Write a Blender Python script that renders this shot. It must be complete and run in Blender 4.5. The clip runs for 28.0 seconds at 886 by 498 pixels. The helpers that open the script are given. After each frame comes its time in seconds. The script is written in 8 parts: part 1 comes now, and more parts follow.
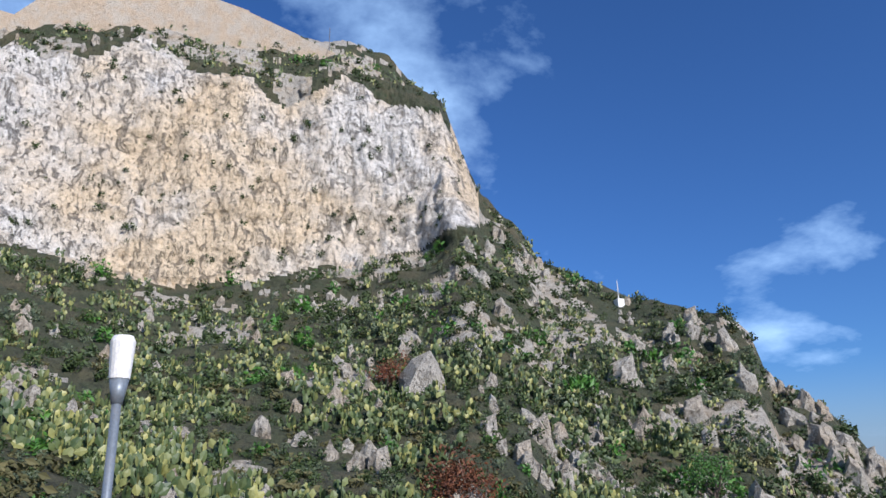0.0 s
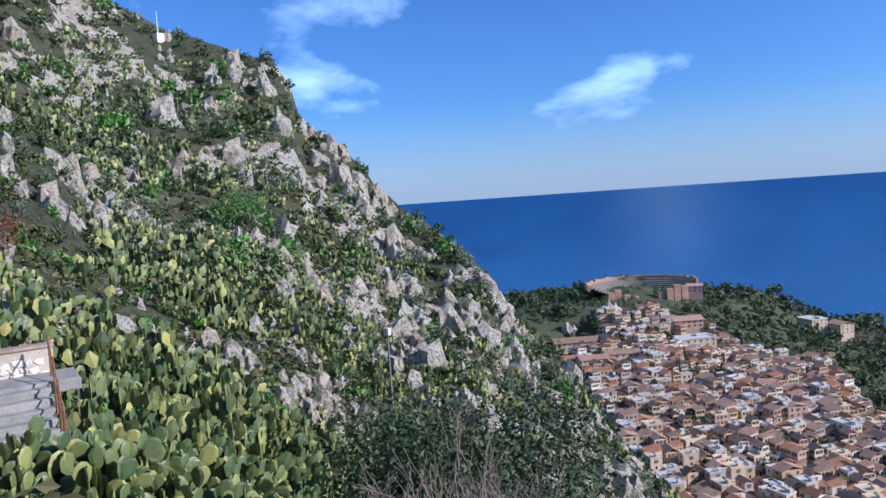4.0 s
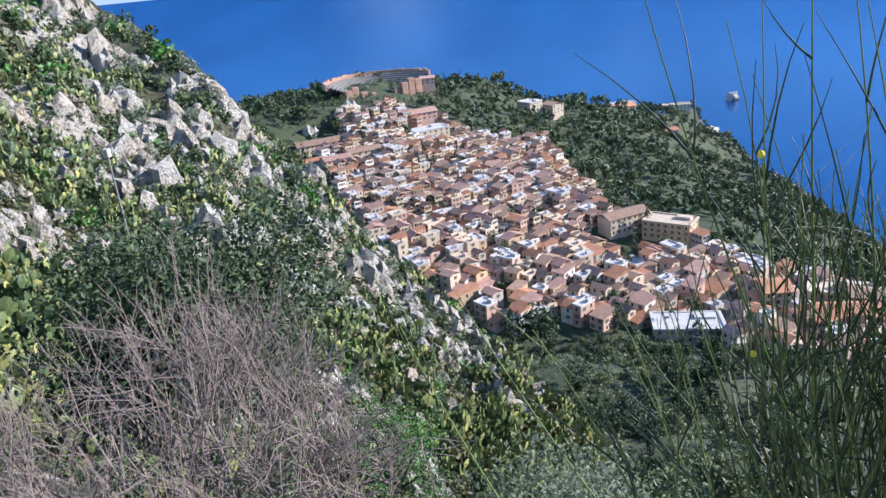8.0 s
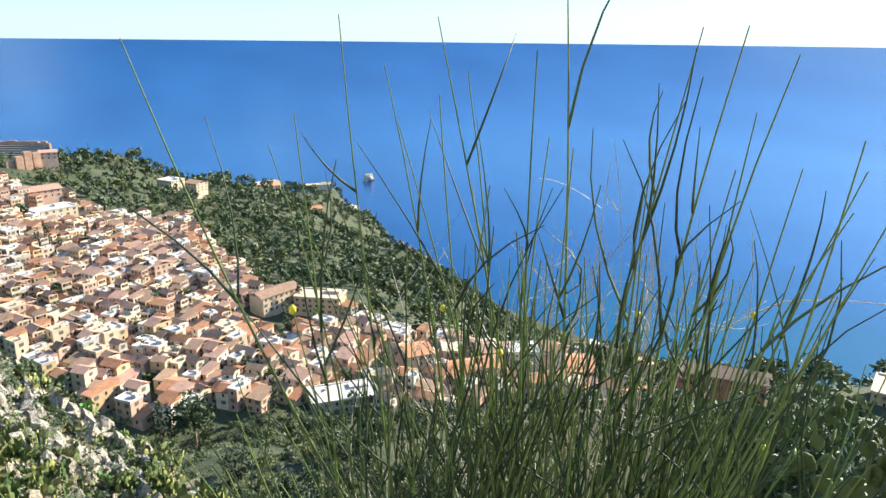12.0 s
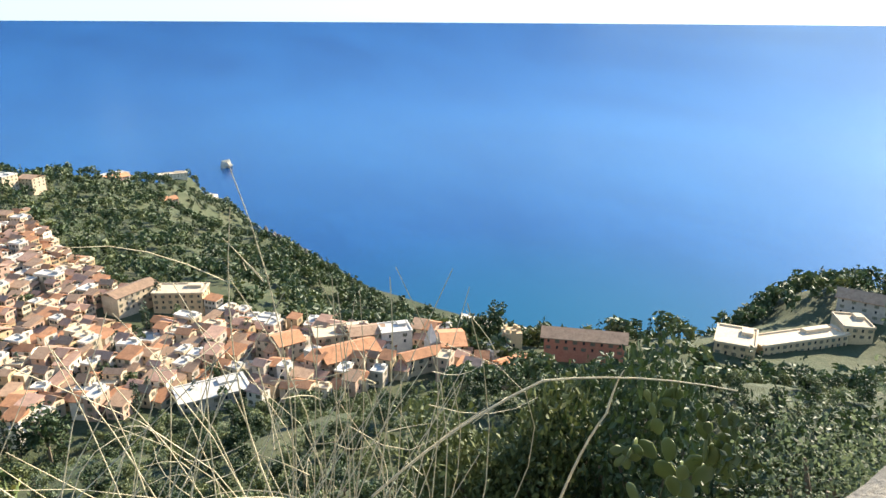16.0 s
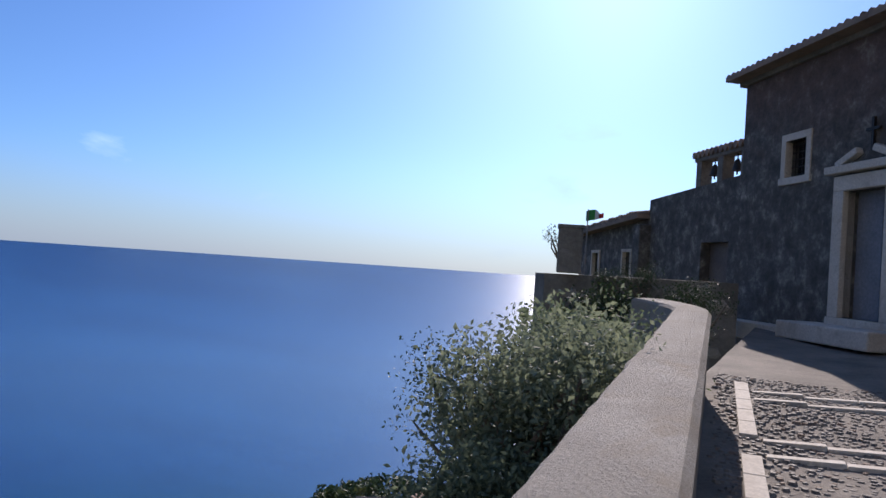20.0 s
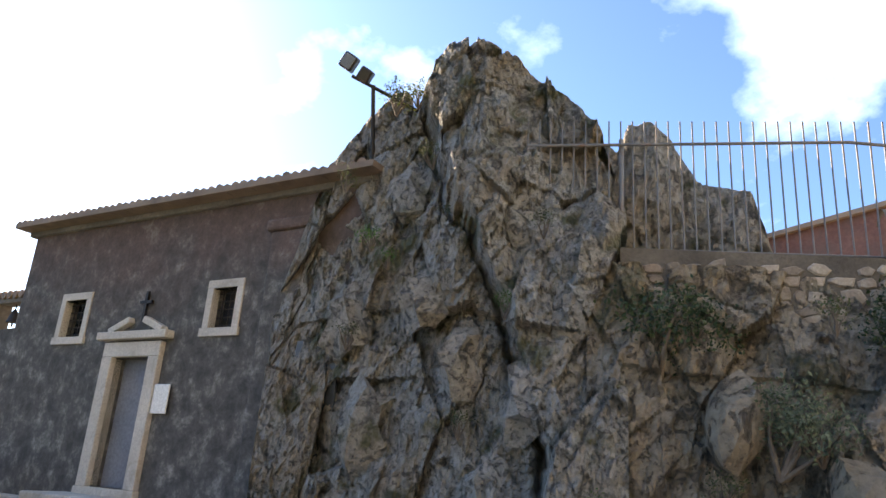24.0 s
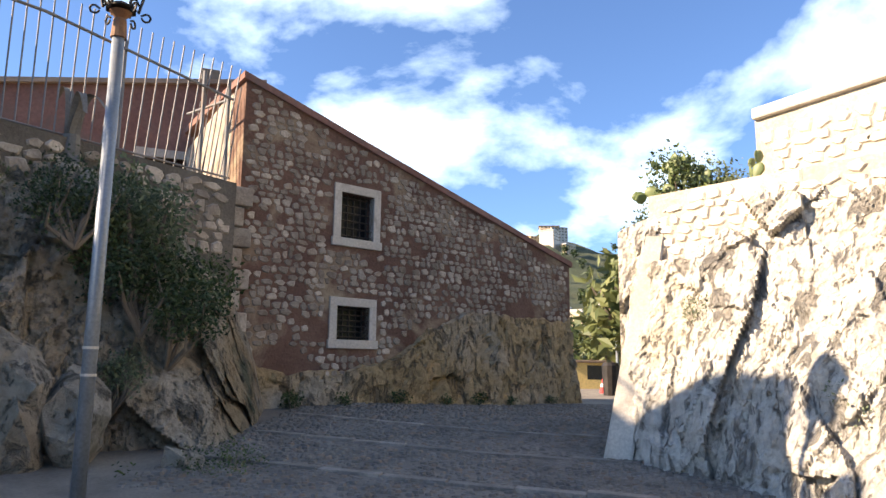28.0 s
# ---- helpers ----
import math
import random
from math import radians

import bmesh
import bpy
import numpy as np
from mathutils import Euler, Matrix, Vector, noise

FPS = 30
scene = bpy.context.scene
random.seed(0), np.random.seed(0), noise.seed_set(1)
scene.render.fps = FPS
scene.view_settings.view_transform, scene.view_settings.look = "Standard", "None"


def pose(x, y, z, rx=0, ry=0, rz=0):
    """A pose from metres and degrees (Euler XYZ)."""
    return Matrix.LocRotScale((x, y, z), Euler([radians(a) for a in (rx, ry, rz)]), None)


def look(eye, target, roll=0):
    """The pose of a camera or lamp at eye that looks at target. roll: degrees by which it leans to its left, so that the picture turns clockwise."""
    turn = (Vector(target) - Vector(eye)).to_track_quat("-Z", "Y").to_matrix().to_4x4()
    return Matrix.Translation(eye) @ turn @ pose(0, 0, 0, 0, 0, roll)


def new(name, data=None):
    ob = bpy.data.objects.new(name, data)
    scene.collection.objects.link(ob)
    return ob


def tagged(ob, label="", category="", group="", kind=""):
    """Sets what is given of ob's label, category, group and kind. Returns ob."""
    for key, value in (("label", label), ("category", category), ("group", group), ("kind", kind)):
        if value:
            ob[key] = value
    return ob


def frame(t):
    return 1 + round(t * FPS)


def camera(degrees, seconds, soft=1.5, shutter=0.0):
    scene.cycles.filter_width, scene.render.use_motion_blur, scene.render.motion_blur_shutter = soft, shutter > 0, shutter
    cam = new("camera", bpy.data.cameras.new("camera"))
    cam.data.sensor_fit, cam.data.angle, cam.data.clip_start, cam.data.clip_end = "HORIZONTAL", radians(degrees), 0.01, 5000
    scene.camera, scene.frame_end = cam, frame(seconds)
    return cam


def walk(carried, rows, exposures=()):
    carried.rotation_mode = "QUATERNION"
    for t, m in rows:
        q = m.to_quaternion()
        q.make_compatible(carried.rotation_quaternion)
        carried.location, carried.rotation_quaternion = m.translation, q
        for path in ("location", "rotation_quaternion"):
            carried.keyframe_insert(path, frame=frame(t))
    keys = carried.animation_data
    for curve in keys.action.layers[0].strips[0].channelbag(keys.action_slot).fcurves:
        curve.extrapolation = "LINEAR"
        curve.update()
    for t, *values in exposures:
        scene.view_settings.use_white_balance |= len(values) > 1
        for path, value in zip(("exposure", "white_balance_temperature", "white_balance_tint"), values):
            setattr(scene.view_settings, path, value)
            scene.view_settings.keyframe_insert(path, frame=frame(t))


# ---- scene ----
cam = camera(63.3, 28.0)
# seconds, x, y, z, heading clockwise from +y, tilt up, roll
PATH = [
    (0.0, -1.905, -0.429, 1.738, -67.76, 18.05, -1.77),
    (0.5, -1.780, -0.459, 1.717, -63.07, 16.28, -2.12),
    (1.0, -1.618, -0.508, 1.685, -58.53, 14.00, -2.50),
    (1.5, -1.464, -0.585, 1.655, -54.30, 11.18, -2.88),
    (2.0, -1.350, -0.680, 1.632, -49.83, 8.06, -3.25),
    (2.5, -1.270, -0.787, 1.605, -45.57, 4.83, -3.58),
    (3.0, -1.229, -0.867, 1.590, -41.47, 1.70, -3.87),
    (3.5, -1.227, -0.910, 1.581, -37.43, -1.27, -3.95),
    (4.0, -1.232, -0.912, 1.570, -33.64, -4.03, -3.98),
    (4.5, -1.237, -0.878, 1.560, -30.59, -6.56, -4.11),
    (6.5, -1.171, -0.769, 1.562, -21.56, -15.86, -4.60),
    (7.0, -1.136, -0.741, 1.553, -19.33, -18.04, -5.07),
    (7.5, -1.075, -0.724, 1.545, -17.05, -20.02, -5.42),
    (8.0, -1.022, -0.710, 1.543, -14.53, -21.31, -5.60),
    (8.5, -1.009, -0.697, 1.541, -11.59, -22.03, -5.50),
    (9.0, -0.998, -0.686, 1.542, -8.18, -22.45, -5.16),
    (9.5, -1.005, -0.673, 1.542, -4.42, -22.65, -4.61),
    (10.0, -0.990, -0.659, 1.542, -0.48, -22.44, -3.84),
    (10.5, -0.946, -0.616, 1.549, 3.86, -21.40, -2.83),
    (11.0, -0.920, -0.580, 1.563, 7.95, -19.68, -1.60),
    (11.5, -0.896, -0.553, 1.570, 11.52, -17.75, -0.15),
    (12.0, -0.882, -0.536, 1.573, 14.49, -16.32, 0.62),
    (12.5, -0.881, -0.529, 1.572, 16.93, -13.48, 1.18),
    (13.0, -0.859, -0.522, 1.569, 19.53, -13.00, 1.10),
    (13.5, -0.703, -0.493, 1.563, 20.68, -13.07, 0.80),
    (15.5, 0.035, 0.179, 1.545, 23.51, -17.18, -0.20),
    (16.0, 0.010, 0.175, 1.538, 25.43, -17.76, 0.35),
    (16.5, 0.013, 0.157, 1.531, 28.93, -17.45, 0.85),
    (17.0, 0.045, 0.155, 1.547, 33.37, -16.22, 1.15),
    (17.5, 0.088, 0.151, 1.564, 37.48, -14.00, 1.25),
    (18.0, 0.132, 0.134, 1.578, 41.30, -10.70, 1.25),
    (18.5, 0.147, 0.117, 1.574, 45.38, -7.05, 1.45),
    (19.0, 0.165, 0.101, 1.528, 50.29, -4.10, 2.05),
    (19.5, 0.194, 0.112, 1.504, 55.52, -0.95, 2.85),
    (20.0, 0.221, 0.142, 1.550, 61.28, 1.36, 3.91),
    (20.5, 0.216, 0.125, 1.590, 66.87, 3.95, 4.55),
    (22.5, 0.176, -0.004, 1.596, 91.20, 12.79, 5.36),
    (23.0, 0.183, -0.055, 1.608, 98.11, 14.95, 5.35),
    (23.5, 0.197, -0.101, 1.619, 105.44, 16.72, 4.99),
    (24.0, 0.218, -0.180, 1.634, 112.87, 17.82, 4.17),
    (24.5, 0.210, -0.242, 1.680, 120.37, 18.24, 3.43),
    (25.0, 0.157, -0.312, 1.690, 127.73, 18.32, 2.68),
    (25.5, 0.078, -0.347, 1.711, 135.46, 17.68, 2.05),
    (26.0, 0.025, -0.258, 1.731, 144.00, 16.47, 2.06),
    (26.5, -0.048, -0.161, 1.713, 152.51, 14.99, 1.80),
    (27.0, -0.093, -0.093, 1.696, 160.64, 13.35, 1.42),
    (27.5, -0.101, -0.047, 1.688, 167.91, 11.39, 0.95),
    (28.0, -0.093, -0.066, 1.680, 174.23, 9.38, 0.59),
]


def stand(x, y, z, yaw, pitch, roll):
    a, e = radians(yaw), radians(pitch)
    way = Vector((math.sin(a) * math.cos(e), math.cos(a) * math.cos(e), math.sin(e)))
    eye = Vector((x, y, z))
    return look(eye, eye + way, roll)


# seconds, stops, kelvin, tint
EXPOSURES = [(0, 0.13, 5900, 16), (1.5, 0.08, 5700, 17), (3, 0.28, 5600, 18), (4.5, 0.48, 5600, 18), (8, 1.0, 5700, 16), (10, 1.28, 6100, 12), (11, 1.43, 6500, 12), (12, 1.48, 6900, 6), (13, 1.63, 7900, 10), (16, 1.53, 7500, 6), (17, 1.58, 8400, 4), (18.5, 1.0, 7700, 10), (20, 0.16, 6450, 22), (22.5, 0.43, 7500, 12), (23, 0.88, 7900, 10), (24, 1.93, 9500, 18), (25, 2.23, 11200, 26), (26.5, 1.98, 9700, 20), (28, 1.53, 8700, 18)]
walk(cam, [(t, stand(*row)) for t, *row in PATH], EXPOSURES)

# ---- light ----
SUN_AZ, SUN_EL = 73.5, 28.0
world = bpy.data.worlds.new("sky")
scene.world = world
world.use_nodes = True
wn, wl = world.node_tree.nodes, world.node_tree.links
wn.clear()


def node(tree, kind, **kw):
    n = tree.nodes.new(kind)
    for k, v in kw.items():
        if k in n.inputs:
            n.inputs[k].default_value = v
    return n


def link(tree, a, b):
    tree.links.new(a, b)


wt = world.node_tree
sky = wt.nodes.new("ShaderNodeTexSky")
sky.sky_type = "NISHITA"
sky.sun_disc = False
sky.sun_elevation = radians(SUN_EL)
sky.sun_rotation = radians(SUN_AZ)
sky.altitude = 300
sky.air_density = 1.0
sky.dust_density = 0.8
sky.ozone_density = 5.0
geo = wt.nodes.new("ShaderNodeTexCoord")
sep = wt.nodes.new("ShaderNodeSeparateXYZ")
link(wt, geo.outputs["Generated"], sep.inputs[0])


def wmath(op, a, b=None, clamp=False):
    n = wt.nodes.new("ShaderNodeMath")
    n.operation = op
    n.use_clamp = clamp
    for i, v in enumerate((a, b)):
        if v is None:
            continue
        if isinstance(v, (int, float)):
            n.inputs[i].default_value = v
        else:
            link(wt, v, n.inputs[i])
    return n.outputs[0]


# clouds lie on a flat layer overhead: the way up is divided out
lift = wmath("ADD", wmath("MAXIMUM", sep.outputs[2], 0.0), 0.34)
flat = wt.nodes.new("ShaderNodeCombineXYZ")
link(wt, wmath("DIVIDE", sep.outputs[0], lift), flat.inputs[0])
link(wt, wmath("DIVIDE", sep.outputs[1], lift), flat.inputs[1])
flat.inputs[2].default_value = 3.7
cloud = node(wt, "ShaderNodeTexNoise", Scale=1.9, Detail=8.0, Roughness=0.55, Distortion=0.15)
link(wt, flat.outputs[0], cloud.inputs["Vector"])
# more cover inland and to the south than over the open sea
inland = wmath("MULTIPLY_ADD", sep.outputs[1], -0.07)
inland.node.inputs[2].default_value = 0.0
west = wmath("MULTIPLY", wmath("MAXIMUM", wmath("MULTIPLY", sep.outputs[0], -1.0), 0.0), 0.10)
cover = wmath("ADD", wmath("ADD", cloud.outputs["Fac"], inland), west)
band = wt.nodes.new("ShaderNodeMapRange")
band.inputs["From Min"].default_value = 0.55
band.inputs["From Max"].default_value = 0.70
band.clamp = True
link(wt, cover, band.inputs["Value"])
fade = wt.nodes.new("ShaderNodeMapRange")
fade.inputs["From Min"].default_value = 0.0
fade.inputs["From Max"].default_value = 0.12
link(wt, sep.outputs[2], fade.inputs["Value"])
mask = wmath("MULTIPLY", band.outputs[0], fade.outputs[0], True)
mix = wt.nodes.new("ShaderNodeMix")
mix.data_type = "RGBA"
link(wt, mask, mix.inputs["Factor"])
link(wt, sky.outputs[0], mix.inputs["A"])
mix.inputs["B"].default_value = (9.0, 9.3, 9.8, 1)
# pale sea haze along the horizon
haze = wt.nodes.new("ShaderNodeMapRange")
haze.interpolation_type = "SMOOTHSTEP"
haze.inputs["From Min"].default_value = -0.02
haze.inputs["From Max"].default_value = 0.14
haze.inputs["To Min"].default_value = 0.7
haze.inputs["To Max"].default_value = 0.0
link(wt, sep.outputs[2], haze.inputs["Value"])
tint = wt.nodes.new("ShaderNodeMix")
tint.data_type = "RGBA"
tint.blend_type = "MULTIPLY"
tint.inputs["Factor"].default_value = 1.0
link(wt, mix.outputs["Result"], tint.inputs["A"])
tint.inputs["B"].default_value = (0.65, 0.955, 1.27, 1)
pale = wt.nodes.new("ShaderNodeMix")
pale.data_type = "RGBA"
link(wt, haze.outputs[0], pale.inputs["Factor"])
link(wt, tint.outputs["Result"], pale.inputs["A"])
pale.inputs["B"].default_value = (4.0, 4.9, 6.0, 1)
back = wt.nodes.new("ShaderNodeBackground")
back.inputs["Strength"].default_value = 0.088
link(wt, pale.outputs["Result"], back.inputs["Color"])
wout = wt.nodes.new("ShaderNodeOutputWorld")
link(wt, back.outputs[0], wout.inputs["Surface"])

sun_data = bpy.data.lights.new("sun", "SUN")
sun_data.energy = 5.0
sun_data.angle = radians(0.53)
sun_data.color = (1.0, 0.93, 0.82)
sun_az, sun_el = radians(SUN_AZ), radians(SUN_EL)
sun_way = Vector((math.sin(sun_az) * math.cos(sun_el), math.cos(sun_az) * math.cos(sun_el), math.sin(sun_el)))
sun = new("sun", sun_data)
sun.matrix_world = look(sun_way * 100, (0, 0, 0))

# ---- materials ----
def ramp(nt, fac, stops):
    r = nt.nodes.new("ShaderNodeValToRGB")
    el = r.color_ramp.elements
    while len(el) < len(stops):
        el.new(0.5)
    for e, (p, c) in zip(el, stops):
        e.position = p
        e.color = (*c, 1)
    link(nt, fac, r.inputs[0])
    return r.outputs[0]


def blend(nt, fac, a, b, kind="MIX"):
    m = nt.nodes.new("ShaderNodeMix")
    m.data_type = "RGBA"
    m.blend_type = kind
    for v, s in ((fac, "Factor"), (a, "A"), (b, "B")):
        if isinstance(v, (int, float)):
            m.inputs[s].default_value = v
        elif isinstance(v, tuple):
            m.inputs[s].default_value = (*v, 1)
        else:
            link(nt, v, m.inputs[s])
    return m.outputs["Result"]


def noise_of(nt, vec, scale, detail=5.0, rough=0.6, warp=0.0):
    n = node(nt, "ShaderNodeTexNoise", Scale=scale, Detail=detail, Roughness=rough, Distortion=warp)
    link(nt, vec, n.inputs["Vector"])
    return n.outputs["Fac"]


def stretch(nt, vec, s):
    m = nt.nodes.new("ShaderNodeMapping")
    m.inputs["Scale"].default_value = s
    link(nt, vec, m.inputs["Vector"])
    return m.outputs[0]


def step(nt, v, lo, hi):
    m = nt.nodes.new("ShaderNodeMapRange")
    m.inputs["From Min"].default_value = lo
    m.inputs["From Max"].default_value = hi
    link(nt, v, m.inputs["Value"])
    return m.outputs[0]


def material(name, rough=0.8, metal=0.0):
    m = bpy.data.materials.new(name)
    m.use_nodes = True
    nt = m.node_tree
    b = nt.nodes["Principled BSDF"]
    b.inputs["Roughness"].default_value = rough
    b.inputs["Metallic"].default_value = metal
    g = nt.nodes.new("ShaderNodeNewGeometry")
    return m, nt, b, g


def bump(nt, b, height, strength=0.4, dist=0.05):
    n = node(nt, "ShaderNodeBump", Strength=strength, Distance=dist)
    link(nt, height, n.inputs["Height"])
    link(nt, n.outputs[0], b.inputs["Normal"])


def mat_two(name, c1, c2, scale, fine, rough=0.85, bumpy=0.3, dist=0.03, stain=None, stain_scale=0.5, metal=0.0, vary=0.0, wide=(0.35, 0.65)):
    """Two colours by a coarse noise, a fine grain, and an optional stain."""
    m, nt, b, g = material(name, rough, metal)
    p = g.outputs["Position"]
    big = noise_of(nt, p, scale)
    small = noise_of(nt, p, fine, 6.0, 0.65)
    col = ramp(nt, big, [(wide[0], c1), (wide[1], c2)])
    col = blend(nt, 0.55, col, ramp(nt, small, [(0.3, (0.55, 0.55, 0.55)), (0.7, (1.25, 1.25, 1.25))]), "MULTIPLY")
    if stain:
        s = noise_of(nt, p, stain_scale, 7.0, 0.65, 0.6)
        col = blend(nt, step(nt, s, 0.52, 0.66), col, stain)
    if vary:
        o = nt.nodes.new("ShaderNodeObjectInfo")
        v = ramp(nt, o.outputs["Random"], [(0.0, (1 - vary,) * 3), (1.0, (1 + vary,) * 3)])
        col = blend(nt, 1.0, col, v, "MULTIPLY")
    link(nt, col, b.inputs["Base Color"])
    bump(nt, b, small, bumpy, dist)
    return m


def mat_leaf(name, c1, c2, rough=0.55, island=True, spread=None, through_light=0.14):
    m, nt, b, g = material(name, rough)
    o = nt.nodes.new("ShaderNodeObjectInfo")
    isl = g.outputs["Random Per Island"]
    stops = [(0.0, c1), (0.6, c2)]
    if spread:
        stops.append((0.97, spread))
    col = ramp(nt, isl if island else o.outputs["Random"], stops)
    col = blend(nt, 1.0, col, ramp(nt, o.outputs["Random"], [(0, (0.75, 0.8, 0.7)), (1, (1.2, 1.15, 1.2))]), "MULTIPLY")
    col = blend(nt, 0.6, col, ramp(nt, noise_of(nt, g.outputs["Position"], 0.35), [(0.35, (0.7, 0.75, 0.7)), (0.65, (1.25, 1.2, 1.1))]), "MULTIPLY")
    link(nt, col, b.inputs["Base Color"])
    if through_light:
        t = nt.nodes.new("ShaderNodeBsdfTranslucent")
        link(nt, col, t.inputs["Color"])
        mx = nt.nodes.new("ShaderNodeMixShader")
        mx.inputs[0].default_value = through_light
        link(nt, b.outputs[0], mx.inputs[1])
        link(nt, t.outputs[0], mx.inputs[2])
        link(nt, mx.outputs[0], nt.nodes["Material Output"].inputs["Surface"])
    return m


def mat_rock(name, pale, warm, dark, scale=0.12, fissure=0.5, bumpy=0.9, dist=0.4, green=None, warm_at=(0.45, 0.7), tall=2.2):
    """Limestone: pale faces, warm stains, upright cracks and pits with their shade painted dark."""
    m, nt, b, g = material(name, 0.92)
    p = g.outputs["Position"]
    up = stretch(nt, p, (1, 1, 1 / tall))
    col = blend(nt, step(nt, noise_of(nt, p, scale * 0.6, 4.0), *warm_at), pale, warm)
    grain = noise_of(nt, p, scale * 14, 8.0, 0.7)
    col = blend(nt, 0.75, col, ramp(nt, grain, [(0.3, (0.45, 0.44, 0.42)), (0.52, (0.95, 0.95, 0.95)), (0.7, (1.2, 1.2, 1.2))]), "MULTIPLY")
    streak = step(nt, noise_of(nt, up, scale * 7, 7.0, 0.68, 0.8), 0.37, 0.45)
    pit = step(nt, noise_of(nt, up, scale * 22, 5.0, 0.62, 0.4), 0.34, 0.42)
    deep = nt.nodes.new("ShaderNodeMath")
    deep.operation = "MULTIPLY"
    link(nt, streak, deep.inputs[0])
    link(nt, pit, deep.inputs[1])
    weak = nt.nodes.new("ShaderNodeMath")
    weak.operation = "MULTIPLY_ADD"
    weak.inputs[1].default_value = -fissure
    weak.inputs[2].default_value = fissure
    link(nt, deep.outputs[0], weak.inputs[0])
    # crevice shade put into the colour where the bump sinks
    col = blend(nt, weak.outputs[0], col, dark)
    if green:
        col = blend(nt, step(nt, noise_of(nt, p, scale * 2.2, 6.0, 0.6), 0.55, 0.66), col, green)
    link(nt, col, b.inputs["Base Color"])
    h = nt.nodes.new("ShaderNodeMath")
    h.operation = "ADD"
    link(nt, grain, h.inputs[0])
    link(nt, deep.outputs[0], h.inputs[1])
    bump(nt, b, h.outputs[0], bumpy, dist)
    return m


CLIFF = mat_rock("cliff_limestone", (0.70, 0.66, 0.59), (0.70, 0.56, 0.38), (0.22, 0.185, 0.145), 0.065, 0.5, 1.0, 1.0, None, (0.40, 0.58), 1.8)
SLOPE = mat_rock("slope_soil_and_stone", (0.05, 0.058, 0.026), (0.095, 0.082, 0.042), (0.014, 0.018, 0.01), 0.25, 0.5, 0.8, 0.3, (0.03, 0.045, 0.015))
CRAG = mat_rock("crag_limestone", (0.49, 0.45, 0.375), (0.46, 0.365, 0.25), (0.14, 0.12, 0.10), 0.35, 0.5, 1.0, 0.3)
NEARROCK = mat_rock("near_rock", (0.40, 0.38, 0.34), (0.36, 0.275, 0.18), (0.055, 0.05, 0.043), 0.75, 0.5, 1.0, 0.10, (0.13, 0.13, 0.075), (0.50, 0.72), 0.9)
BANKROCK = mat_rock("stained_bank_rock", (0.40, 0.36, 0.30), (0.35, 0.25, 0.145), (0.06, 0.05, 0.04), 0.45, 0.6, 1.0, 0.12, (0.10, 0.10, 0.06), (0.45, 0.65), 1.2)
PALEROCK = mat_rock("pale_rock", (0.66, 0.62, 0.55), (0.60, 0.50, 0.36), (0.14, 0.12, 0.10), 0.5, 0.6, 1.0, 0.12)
LAND = mat_rock("wooded_land", (0.045, 0.06, 0.022), (0.085, 0.085, 0.04), (0.015, 0.022, 0.01), 0.06, 0.5, 0.5, 0.5, (0.03, 0.045, 0.016))
CACTUS = mat_leaf("cactus_pad", (0.045, 0.08, 0.028), (0.13, 0.165, 0.06), 0.5, True, (0.34, 0.33, 0.11), 0.08)
SHRUB = mat_leaf("shrub_leaf", (0.02, 0.04, 0.011), (0.07, 0.105, 0.03), 0.6)
SAGE = mat_leaf("grey_shrub_leaf", (0.10, 0.13, 0.085), (0.22, 0.26, 0.17), 0.7, True, None, 0.4)
BRIGHT = mat_leaf("bright_shrub_leaf", (0.04, 0.13, 0.02), (0.08, 0.20, 0.03), 0.55)
RUST = mat_leaf("rusty_shrub_leaf", (0.10, 0.035, 0.02), (0.20, 0.07, 0.03), 0.7)
TREE = mat_leaf("tree_leaf", (0.016, 0.034, 0.011), (0.046, 0.075, 0.024), 0.6)
OLIVE = mat_leaf("olive_tree_leaf", (0.06, 0.085, 0.03), (0.12, 0.14, 0.05), 0.6)
CYPRESS = mat_leaf("cypress_leaf", (0.012, 0.03, 0.012), (0.03, 0.055, 0.02), 0.6, True, None, 0.1)
BROOM = mat_leaf("broom_stem", (0.02, 0.04, 0.018), (0.065, 0.105, 0.032), 0.5, True, (0.18, 0.25, 0.07), 0.1)
STRAW = mat_two("dry_stalk", (0.50, 0.42, 0.28), (0.62, 0.54, 0.38), 2.0, 40.0)
TWIG = mat_two("dry_twig", (0.13, 0.10, 0.085), (0.22, 0.175, 0.15), 2.0, 40.0)
BARK = mat_two("bark", (0.13, 0.10, 0.075), (0.20, 0.16, 0.12), 1.5, 18.0)
TILE = mat_two("terracotta_tile", (0.19, 0.135, 0.10), (0.28, 0.205, 0.155), 0.3, 3.0, 0.85, 0.6, 0.05, (0.30, 0.22, 0.16), 0.35, 0, 0.3)
WALLS = [mat_two("plaster_" + n, c, tuple(v * 0.86 for v in c), 0.25, 2.5, 0.9, 0.2, 0.02, tuple(v * 0.7 for v in c), 0.3, 0, 0.12) for n, c in
         (("cream", (0.60, 0.475, 0.335)), ("white", (0.70, 0.63, 0.545)), ("ochre", (0.54, 0.385, 0.225)), ("pink", (0.56, 0.365, 0.275)), ("grey", (0.46, 0.40, 0.335)))]
FLATROOF = mat_two("flat_roof", (0.44, 0.41, 0.37), (0.56, 0.53, 0.49), 0.3, 3.0, 0.9, 0.2, 0.02, (0.42, 0.38, 0.34), 0.4)
DARKPANE = mat_two("dark_window_glass", (0.02, 0.022, 0.025), (0.04, 0.042, 0.045), 0.5, 5.0, 0.15, 0.02, 0.005)
